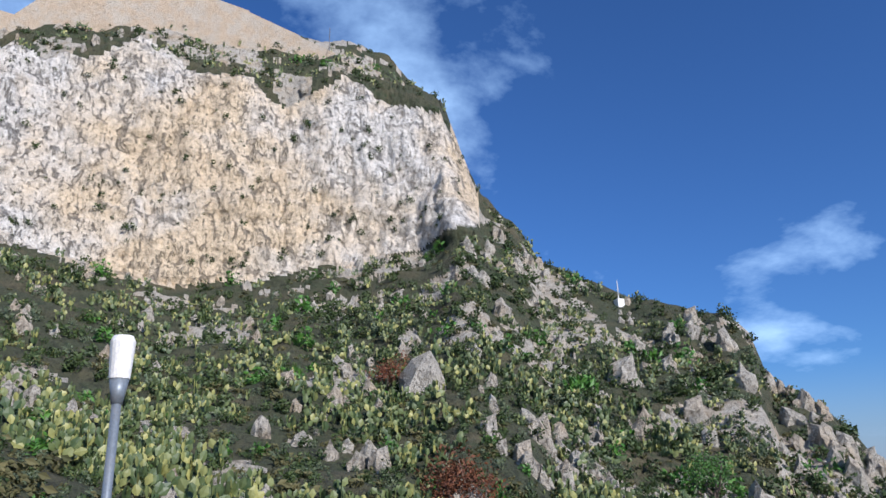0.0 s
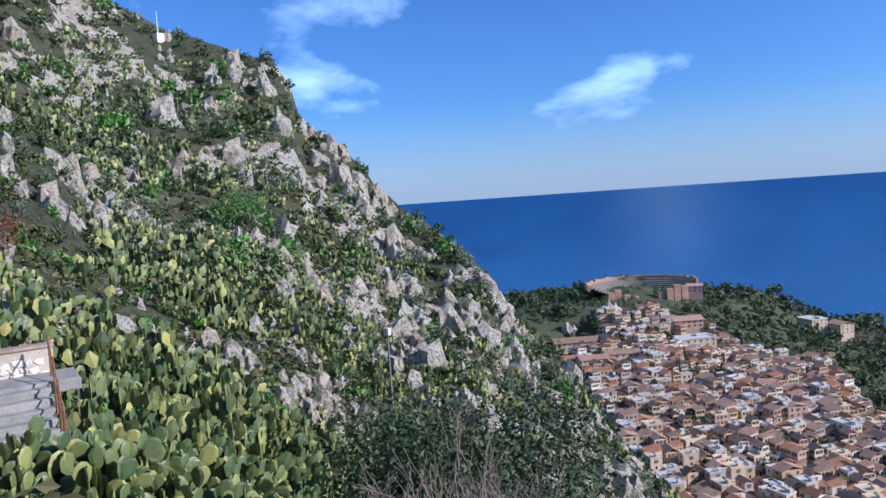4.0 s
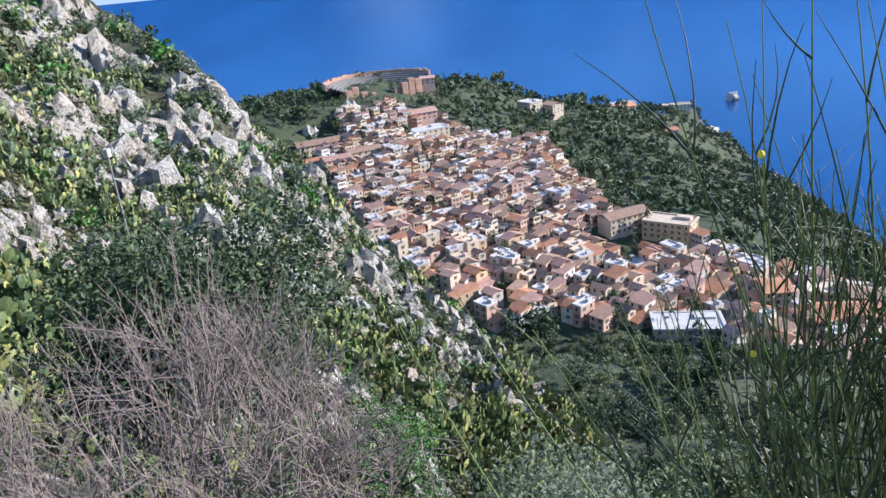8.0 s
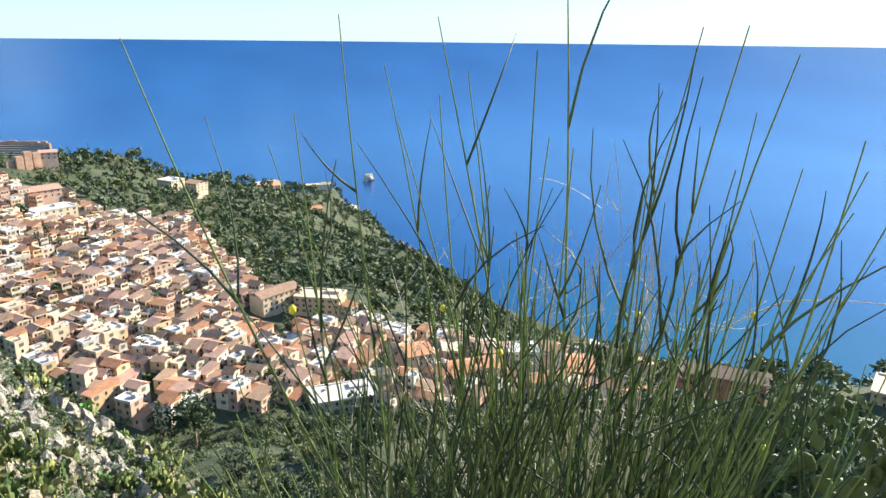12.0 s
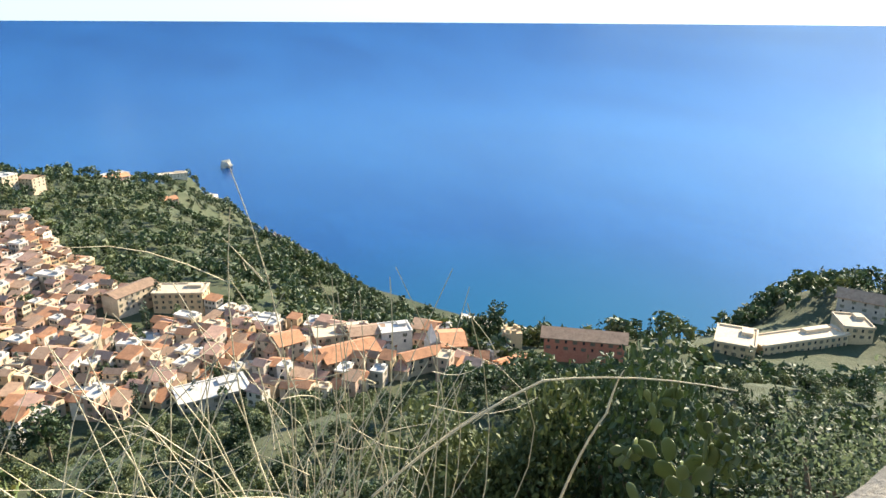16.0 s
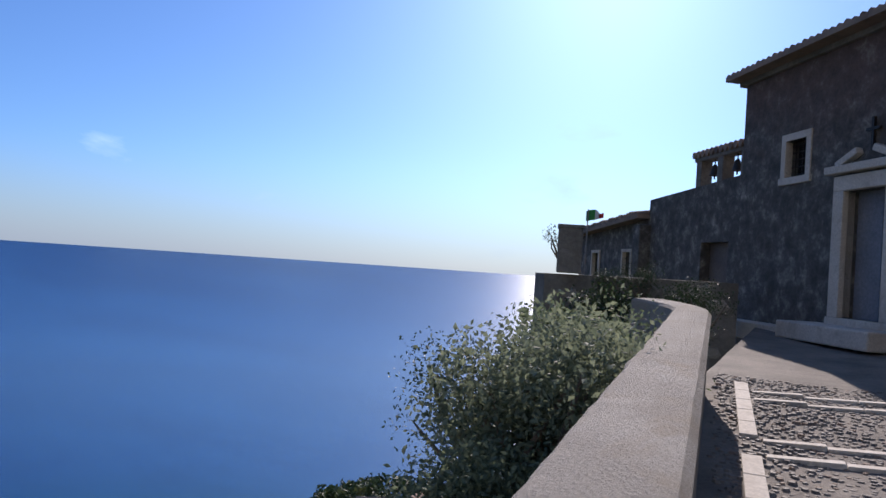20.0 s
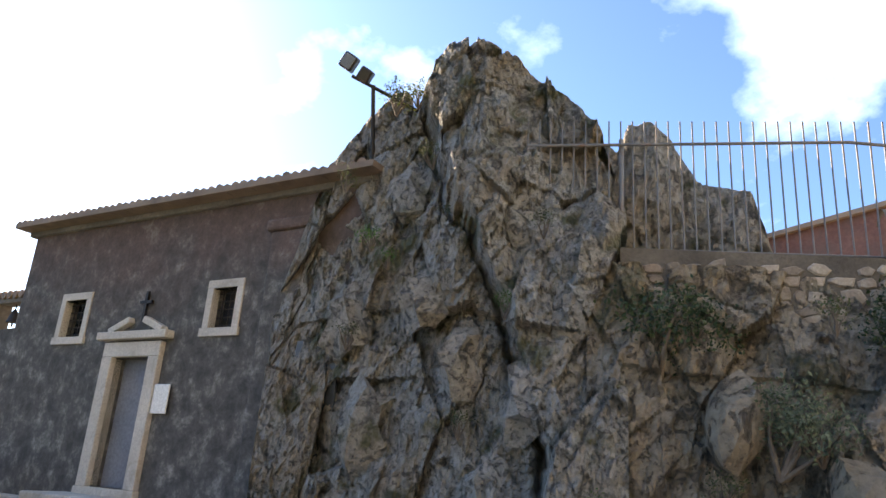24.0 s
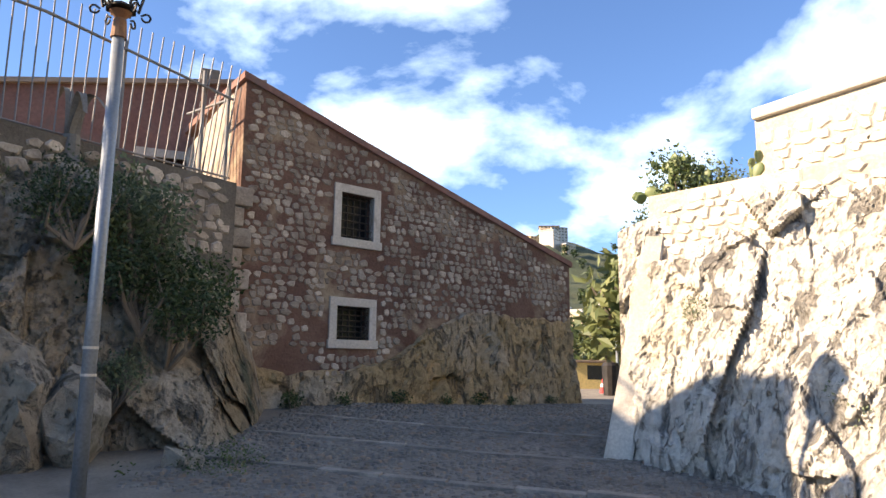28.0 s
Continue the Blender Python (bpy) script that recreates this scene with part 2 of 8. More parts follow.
SHUTTER = mat_two("shutter_paint", (0.10, 0.12, 0.09), (0.16, 0.12, 0.08), 0.4, 8.0, 0.6, 0.1, 0.01)
CONCRETE = mat_two("parapet_cement", (0.23, 0.205, 0.17), (0.33, 0.30, 0.255), 1.2, 60.0, 0.9, 0.9, 0.02, (0.26, 0.22, 0.17), 1.5)
# weathered render, its colour darkened for the shade of the backlit bastion
RENDERED = mat_two("weathered_shaded_render", (0.15, 0.135, 0.115), (0.23, 0.21, 0.185), 1.6, 14.0, 0.92, 0.6, 0.03, (0.16, 0.145, 0.125), 1.9)
PALESTONE = mat_two("dressed_stone", (0.52, 0.47, 0.40), (0.60, 0.55, 0.48), 1.5, 30.0, 0.85, 0.3, 0.01, (0.40, 0.35, 0.29), 2.5)
STONEWALL = mat_two("wall_stone", (0.27, 0.21, 0.16), (0.50, 0.43, 0.35), 2.2, 22.0, 0.92, 0.7, 0.03, None, 1, 0, 0.3)
WHITESTONE = mat_two("white_wall_stone", (0.60, 0.54, 0.45), (0.70, 0.65, 0.57), 2.0, 22.0, 0.92, 0.7, 0.03, None, 1, 0, 0.2)
REDMORTAR = mat_two("red_earth_mortar", (0.12, 0.06, 0.043), (0.195, 0.11, 0.078), 1.0, 20.0, 0.95, 0.7, 0.03, (0.36, 0.28, 0.19), 0.7)
REDPLASTER = mat_two("red_plaster", (0.21, 0.095, 0.075), (0.28, 0.15, 0.12), 0.8, 16.0, 0.92, 0.4, 0.02, (0.18, 0.12, 0.10), 1.0)
COBBLE = mat_two("cobble_stone", (0.15, 0.13, 0.11), (0.29, 0.255, 0.215), 3.0, 25.0, 0.7, 0.4, 0.02, None, 1, 0, 0.3)
PAVING = mat_two("paving_bed", (0.14, 0.12, 0.10), (0.23, 0.20, 0.165), 1.5, 30.0, 0.9, 0.6, 0.02)
IRON = mat_two("dark_iron", (0.025, 0.023, 0.022), (0.05, 0.04, 0.035), 5.0, 50.0, 0.55, 0.1, 0.003, None, 1, 0.6)
GALV = mat_two("grey_painted_steel", (0.18, 0.21, 0.24), (0.24, 0.275, 0.305), 2.0, 40.0, 0.45, 0.1, 0.003, (0.24, 0.25, 0.26), 3.0, 0.3)
RUSTIRON = mat_two("rusty_iron", (0.16, 0.07, 0.035), (0.24, 0.12, 0.06), 4.0, 50.0, 0.8, 0.3, 0.003)
FENCE = mat_two("fence_paint", (0.14, 0.14, 0.145), (0.20, 0.195, 0.19), 3.0, 40.0, 0.5, 0.1, 0.003, (0.22, 0.15, 0.11), 4.0)
WHITEPLASTIC = mat_two("white_plastic", (0.78, 0.76, 0.70), (0.82, 0.80, 0.75), 2.0, 30.0, 0.4, 0.05, 0.002)
WOOD = mat_two("door_wood", (0.10, 0.08, 0.07), (0.15, 0.125, 0.11), 1.5, 20.0, 0.7, 0.3, 0.01)


def mat_water():
    m, nt, b, g = material("sea_water", 0.2)
    p = g.outputs["Position"]
    deep = ramp(nt, noise_of(nt, stretch(nt, p, (1, 0.45, 1)), 0.0022, 4.0), [(0.35, (0.002, 0.036, 0.125)), (0.65, (0.006, 0.062, 0.18))])
    # shallower and greener in the bay
    far = nt.nodes.new("ShaderNodeVectorMath")
    far.operation = "DISTANCE"
    far.inputs[1].default_value = (430, 560, -330)
    link(nt, p, far.inputs[0])
    bay = nt.nodes.new("ShaderNodeMapRange")
    bay.interpolation_type = "SMOOTHSTEP"
    bay.inputs["From Min"].default_value = 60
    bay.inputs["From Max"].default_value = 520
    link(nt, far.outputs["Value"], bay.inputs["Value"])
    col = blend(nt, bay.outputs[0], (0.006, 0.075, 0.14), deep)
    link(nt, col, b.inputs["Base Color"])
    b.inputs["IOR"].default_value = 1.33
    h = noise_of(nt, p, 0.35, 6.0, 0.6)
    bump(nt, b, h, 0.32, 0.8)
    return m


WATER = mat_water()

# ---- building tools ----
rng = np.random.default_rng(7)


def mesh_of(name, verts, faces, mats, smooth=False, slots=None):
    me = bpy.data.meshes.new(name)
    me.from_pydata([tuple(v) for v in verts], [], [tuple(f) for f in faces])
    for m in (mats if isinstance(mats, (list, tuple)) else [mats]):
        me.materials.append(m)
    if slots is not None:
        me.polygons.foreach_set("material_index", slots)
    me.polygons.foreach_set("use_smooth", [smooth] * len(me.polygons))
    me.update()
    return me


def bm_mesh(name, bm, mats, smooth=False):
    me = bpy.data.meshes.new(name)
    bm.to_mesh(me)
    bm.free()
    for m in (mats if isinstance(mats, (list, tuple)) else [mats]):
        me.materials.append(m)
    me.polygons.foreach_set("use_smooth", [smooth] * len(me.polygons))
    return me


def part(name, bm, mat, parent, label="", m=None, smooth=False):
    ob = new(name, bm_mesh(name, bm, mat, smooth))
    ob.parent = parent
    if m is not None:
        ob.matrix_basis = m
    if label:
        ob["label"] = label
    return ob


def piece(name, me, parent, m=None, label=""):
    ob = new(name, me)
    ob.parent = parent
    if m is not None:
        ob.matrix_basis = m
    if label:
        ob["label"] = label
    return ob


def thing(name, m, label, category, group="", kind=""):
    ob = new(name)
    ob.empty_display_size = 0.1
    ob.matrix_basis = m
    return tagged(ob, label, category, group, kind)


def box(bm, sx, sy, sz, at=(0, 0, 0), bevel=0.0, rot=None):
    """A box of that size whose base centre is at the given place."""
    m = Matrix.Translation(at) @ (rot or Matrix.Identity(4)) @ Matrix.Translation((0, 0, sz / 2)) @ Matrix.Diagonal((sx, sy, sz, 1))
    r = bmesh.ops.create_cube(bm, size=1.0, matrix=m)
    if bevel:
        es = {e for v in r["verts"] for e in v.link_edges}
        bmesh.ops.bevel(bm, geom=list(es), offset=bevel, segments=2, affect="EDGES", profile=0.5)
    return bm


def boxed(sx, sy, sz, at=(0, 0, 0), bevel=0.0, rot=None):
    return box(bmesh.new(), sx, sy, sz, at, bevel, rot)


def tube(bm, a, b, r1, r2=None, n=8, caps=True):
    a, b = Vector(a), Vector(b)
    d = b - a
    q = d.to_track_quat("Z", "Y").to_matrix().to_4x4()
    m = Matrix.Translation((a + b) / 2) @ q
    bmesh.ops.create_cone(bm, cap_ends=caps, segments=n, radius1=r1, radius2=r1 if r2 is None else r2, depth=d.length, matrix=m)
    return bm


def prism(pts, h, axis_up=True):
    """A slab of the outline pts (x, y), h high."""
    bm = bmesh.new()
    low = [bm.verts.new((x, y, 0)) for x, y in pts]
    top = [bm.verts.new((x, y, h)) for x, y in pts]
    bm.faces.new(list(reversed(low)))
    bm.faces.new(top)
    n = len(pts)
    for i in range(n):
        bm.faces.new((low[i], low[(i + 1) % n], top[(i + 1) % n], top[i]))
    bmesh.ops.recalc_face_normals(bm, faces=bm.faces)
    return bm


import functools


def lerp_table(table):
    xs, ys = zip(*table)

    @functools.lru_cache(maxsize=200000)
    def read(a):
        if a <= xs[0]:
            return ys[0]
        if a >= xs[-1]:
            return ys[-1]
        i = next(k for k in range(1, len(xs)) if a < xs[k])
        return ys[i - 1] + (ys[i] - ys[i - 1]) * (a - xs[i - 1]) / (xs[i] - xs[i - 1])
    return read


def fbm(x, y, z=0.0, octaves=5, h=0.9):
    return noise.fractal((x, y, z), h, 2.1, octaves)


def turned(n):
    """Random turns about z."""
    a = rng.uniform(0, 2 * np.pi, n)
    c, s, o, l = np.cos(a), np.sin(a), np.zeros(n), np.ones(n)
    return np.stack([np.stack([c, -s, o], -1), np.stack([s, c, o], -1), np.stack([o, o, l], -1)], 1)


def scattered(templates, places, sizes, mats_count=1):
    """Copies of the templates (verts, faces) at the places, joined: verts, faces."""
    V, F, base = [], [], 0
    turns = turned(len(places))
    pick = rng.integers(0, len(templates), len(places))
    for p, s, t, k in zip(places, sizes, turns, pick):
        v, f = templates[k]
        V.append((v * s) @ t.T + p)
        F.append(f + base)
        base += len(v)
    if not V:
        return np.zeros((0, 3)), np.zeros((0, 4), int)
    return np.concatenate(V), np.concatenate(F)


def fast_mesh(name, V, F, mat, smooth=False):
    """A mesh of faces that all have the same number of corners."""
    me = bpy.data.meshes.new(name)
    n, k = F.shape
    me.vertices.add(len(V))
    me.vertices.foreach_set("co", np.asarray(V, np.float32).ravel())
    me.loops.add(n * k)
    me.loops.foreach_set("vertex_index", np.asarray(F, np.int32).ravel())
    me.polygons.add(n)
    me.polygons.foreach_set("loop_start", np.arange(0, n * k, k, dtype=np.int32))
    me.polygons.foreach_set("use_smooth", np.full(n, smooth))
    me.update(calc_edges=True)
    me.validate()
    me.materials.append(mat)
    return me


def basis(n):
    """n random turns as 3 x 3."""
    q = rng.normal(size=(n, 4))
    q /= np.linalg.norm(q, axis=1, keepdims=True)
    w, x, y, z = q.T
    return np.stack([np.stack([1 - 2 * (y * y + z * z), 2 * (x * y - z * w), 2 * (x * z + y * w)], -1),
                     np.stack([2 * (x * y + z * w), 1 - 2 * (x * x + z * z), 2 * (y * z - x * w)], -1),
                     np.stack([2 * (x * z - y * w), 2 * (y * z + x * w), 1 - 2 * (x * x + y * y)], -1)], 1)


LEAF_V = np.array([[-0.5, 0, 0.06], [0, -0.25, 0], [0.5, 0, 0.06], [0, 0.25, 0]])


def leaf_cloud(n, lumps, leaf, spread=0.85):
    """n leaves round the surfaces of some balls (x, y, z, r): verts, faces."""
    lumps = np.asarray(lumps, float)
    w = lumps[:, 3] ** 2
    k = rng.choice(len(lumps), n, p=w / w.sum())
    d = rng.normal(size=(n, 3))
    d /= np.linalg.norm(d, axis=1, keepdims=True)
    rad = lumps[k, 3] * rng.uniform(spread, 1.08, n) * (1 + 0.10 * rng.normal(size=n))
    c = lumps[k, :3] + d * rad[:, None]
    s = leaf * rng.uniform(0.6, 1.4, n)
    V = np.einsum("nij,kj->nki", basis(n), LEAF_V) * s[:, None, None] + c[:, None]
    return V.reshape(-1, 3), np.arange(4 * n).reshape(n, 4)


def bush_template(n, leaf, flat=0.75, lumps=7):
    L = []
    for _ in range(lumps):
        a, r = rng.uniform(0, 6.28), rng.uniform(0, 0.32)
        s = rng.uniform(0.16, 0.30)
        L.append((r * math.cos(a), r * math.sin(a), (s * 0.8 + rng.uniform(0, 0.38)) * flat, s))
    return leaf_cloud(n, L, leaf)


FULL_ROWS = ((0.0, 0.10), (0.25, 0.30), (0.62, 0.40), (0.90, 0.25), (1.0, 0.06))
FEW_ROWS = ((0.0, 0.12), (0.5, 0.42), (1.0, 0.14))


def pad_shape(n=8, rows=FULL_ROWS):
    """One cactus pad, standing on the origin, 1 high: verts, faces (quads)."""
    V, F = [], []
    for z, w in rows:
        for i in range(n):
            a = 2 * math.pi * i / n
            V.append((w * math.cos(a), 0.07 * math.sin(a) * (1 if 0 < z < 1 else 0.6), z))
    for r in range(len(rows) - 1):
        for i in range(n):
            F.append((r * n + i, r * n + (i + 1) % n, (r + 1) * n + (i + 1) % n, (r + 1) * n + i))
    return np.array(V), np.array(F)


def cactus_template(pads, seg=6, singly=False, rows=FULL_ROWS):
    """A prickly pear about 1 high: pads that grow out of pads; singly: one matrix for each pad."""
    PV, PF = pad_shape(seg, rows)
    V, F, M = [], [], []
    stack = []
    for _ in range(max(3, pads // 7)):
        a, r = rng.uniform(0, 6.28), rng.uniform(0.05, 0.50)
        stack.append((np.array([r * math.cos(a), r * math.sin(a), 0]), rng.uniform(0, 6.28), rng.normal(0, 0.45), 0.27, 0))
    i = 0
    while i < len(stack) and len(V) < pads:
        base, az, lean, size, depth = stack[i]
        i += 1
        c, s = math.cos(az), math.sin(az)
        cl, sl = math.cos(lean), math.sin(lean)
        Rz = np.array([[c, -s, 0], [s, c, 0], [0, 0, 1]])
        Ry = np.array([[cl, 0, sl], [0, 1, 0], [-sl, 0, cl]])
        V.append((PV * size) @ (Rz @ Ry).T + base)
        M.append(Matrix.Translation(base) @ Matrix((Rz @ Ry * size).tolist()).to_4x4())
        F.append(PF + (len(V) - 1) * len(PV))
        if depth < 4:
            for _ in range(rng.integers(1, 4)):
                tilt = rng.normal(0, 0.7)
                out = np.array([math.sin(tilt) * 0.36, 0, 0.62 + 0.36 * math.cos(tilt)]) * size
                stack.append((base + Rz @ Ry @ out, az + rng.normal(0, 0.8), lean + tilt * 0.7, size * rng.uniform(0.72, 0.98), depth + 1))
    if singly:
        return M
    return np.concatenate(V), np.concatenate(F)


def grid_mesh(name, P, mat, smooth=True):
    """A sheet through an array of places, rows x columns x 3."""
    r, c = P.shape[:2]
    i = np.arange(r * c).reshape(r, c)
    F = np.stack([i[:-1, :-1], i[:-1, 1:], i[1:, 1:], i[1:, :-1]], -1).reshape(-1, 4)
    return fast_mesh(name, P.reshape(-1, 3), F, mat, smooth)

# ---- sea ----
SEA = -330.0


def build_sea():
    # the far rim is lifted to the horizon that the earth's haze gives
    rs = np.concatenate([np.linspace(300, 2400, 40), np.linspace(2450, 4900, 50)])
    az = np.radians(np.linspace(-60, 140, 161))
    u = np.clip((rs - 2400) / 2500, 0, 1)
    z = SEA + (-SEA - 22) * u ** 1.7
    P = np.stack([np.outer(rs, np.sin(az)), np.outer(rs, np.cos(az)), np.repeat(z[:, None], len(az), 1)], -1)
    ob = new("water", grid_mesh("water", P, WATER))
    tagged(ob, "deep blue open sea with faint wind streaks", "sea", kind="structure")


build_sea()

# ---- lower land: the town's terrace, the theatre's hill, the cape ----
# heading, distance, height
LAND_POINTS = [(-60, 300, -60), (-45, 500, -70), (-28, 620, -100), (-24.5, 650, -102), (-21, 640, -104), (-23.5, 575, -130), (-18.6, 730, -97), (-14, 760, -116), (-10.3, 820, -118),
               (-6, 790, -162), (-3, 900, -170), (5, 1250, -236), (2, 1050, -214), (7.6, 1240, -300), (-12, 1000, -330), (0, 1250, -360), (9, 1400, -390),
               (11, 1000, -300), (13.5, 1000, -345), (18, 860, -345), (24, 790, -345), (31, 735, -340), (40, 735, -340), (50, 700, -345), (60, 640, -340),
               (-20, 520, -128), (-12, 480, -136), (-6, 600, -142), (0, 420, -146), (5, 420, -150), (1, 640, -170), (8, 700, -215), (8, 500, -165),
               (-9, 265, -148)]
LAND_MORE = [(8, 290, -150), (18, 285, -149), (24, 300, -148), (37, 300, -148), (46, 330, -145), (52, 370, -150), (60, 420, -146), (57, 500, -152), (66, 470, -150), (80, 500, -200),
             (-2, 170, -116), (21, 170, -116), (38, 160, -104), (55, 160, -88), (70, 200, -90), (-15, 110, -85), (10, 100, -85), (40, 90, -72), (60, 70, -52), (75, 80, -50), (56, 440, -138), (30, 520, -262), (45, 520, -262), (18, 520, -225), (24, 430, -205), (34, 420, -208), (43, 440, -215), (36, 620, -305), (26, 620, -290), (50, 600, -290), (66, 620, -330)]
LP = np.array([(r * math.sin(radians(a)), r * math.cos(radians(a)), z) for a, r, z in LAND_POINTS + LAND_MORE])


def land_z(x, y):
    d2 = (LP[:, 0] - x) ** 2 + (LP[:, 1] - y) ** 2
    w = 1 / (d2 + 900.0) ** 1.6
    return float((w * LP[:, 2]).sum() / w.sum())


COAST = lerp_table([(-62, 900), (-30, 980), (-10, 1080), (0, 1300), (6, 1400), (8.4, 1300), (10, 1180), (12.5, 1065), (18, 890), (25, 800), (31, 748), (40, 746), (50, 740), (60, 690), (75, 600), (88, 560)])


def shore(z, az, r):
    """Land runs down to the water's edge and under it."""
    c = float(COAST(az))
    band_ = 0.10 + 0.12 * min(max((az - 8) / 8, 0.0), 1.0)   # the cape falls steeply, the bay gently
    k = min(max((c - r) / (band_ * c), -0.4), 1.0)
    return SEA + (z - SEA) * k if k < 1 else z


def build_land():
    az = np.radians(np.linspace(-62, 88, 260))
    rs = np.geomspace(75, 1700, 190)
    P = np.zeros((len(rs), len(az), 3))
    for i, r in enumerate(rs):
        for j, a in enumerate(az):
            x, y = r * math.sin(a), r * math.cos(a)
            z = land_z(x, y)
            z += fbm(x * 0.02, y * 0.02, 0, 4) * (2.0 if abs(z + 145) < 14 else 5.0)
            P[i, j] = x, y, shore(max(z, SEA + 3), math.degrees(a), r)
    ob = new("ground", grid_mesh("ground", P, LAND))
    tagged(ob, "wooded land falling from the terrace to the coast", "ground", kind="structure")


build_land()

# ---- the mountain ----
def shifted(table):
    """A table of headings and heights turned a little to the right and lifted."""
    return lerp_table([(a + 0.7, e + (1.5 if a < -69 else 0.8 if a < -64 else 0.45 if a < -20 else 0.1)) for a, e in table])


CREST = shifted([(-125, 27), (-104, 29.4), (-101, 31.5), (-90, 33), (-77, 32.6), (-72.8, 31.3), (-68.2, 28.5), (-66.5, 24.6), (-64.9, 21.2), (-62.5, 19.6), (-60.6, 16.4), (-54, 13.0), (-47.1, 11.0),
                    (-45.5, 9.2), (-44.6, 5.9), (-41.3, 3.9), (-39.2, 0.3), (-36.6, -1.7), (-32.3, -5.2), (-30.2, -8.4), (-27.5, -12.1), (-24, -16.0), (-21, -20.3), (-16.5, -24.3), (-13.8, -27.4), (-9.8, -30), (-8.6, -32.2), (-4.8, -35.1), (-0.5, -39.9), (10, -47)])
CREST_R = lerp_table([(-125, 165), (-68, 158), (-60, 140), (-48, 128), (-40, 106), (-32, 80), (-24, 60), (-16, 48), (-9, 40), (0, 32), (10, 24)])
FOOT = lerp_table([(-125, -12), (-95, -14), (-70, -20), (-60, -25), (-45, -34), (-30, -46), (-15, -55), (0, -58), (10, -60)])
FOOT_R = lerp_table([(-125, 7), (-95, 7.5), (-70, 11), (-60, 11.5), (-45, 11.5), (-30, 10.5), (-15, 10), (10, 10)])
CLIFF_LOW = shifted([(-125, 15), (-100, 15.2), (-90, 13.4), (-81, 14.4), (-72, 16.4), (-65, 18.2)])
CLIFF_TOP = shifted([(-125, 27), (-101, 28), (-94, 30), (-87, 29), (-82, 28.2), (-77, 29.3), (-68.2, 28.1), (-66.5, 24.2), (-65, 21)])


def slope_r(az, el):
    lo, hi, r0, r1 = FOOT(az), CREST(az), FOOT_R(az), CREST_R(az)
    u = min(max((el - lo) / (hi - lo), 0), 1)
    return r0 * (r1 / r0) ** (u ** 0.85)


def mountain_r(az, el):
    """The slope's distance at a heading and an upward angle, both in degrees."""
    lo, hi, r0, r1 = FOOT(az), CREST(az), FOOT_R(az), CREST_R(az)
    if -70 < az < -62:
        k = (az + 70) / 8
        k = k * k * (3 - 2 * k)
        return (1 - k) * cliff_r(az, el) + k * slope_r(az, el)
    return cliff_r(az, el) if az <= -70 else slope_r(az, el)


def cliff_r(az, el):
    lo, hi, r0, r1 = FOOT(az), CREST(az), FOOT_R(az), CREST_R(az)
    c0, c1 = CLIFF_LOW(az), CLIFF_TOP(az)
    if el < c0:
        u = (el - lo) / (c0 - lo)
        return r0 * (132 / r0) ** (max(u, 0) ** 0.85)
    if el < c1:
        return 132 + 9 * (el - c0) / max(c1 - c0, 0.1)
    return 141 + (r1 - 141) * min((el - c1) / max(hi - c1, 0.5), 1.0)


def mountain_at(az, el):
    a = radians(az)
    r = mountain_r(az, el)
    return np.array([r * math.sin(a), r * math.cos(a), 1.6 + r * math.tan(radians(el))])


MOUNT = []
HERE = (-1.2, -0.8)   # where the first half of the walk stands


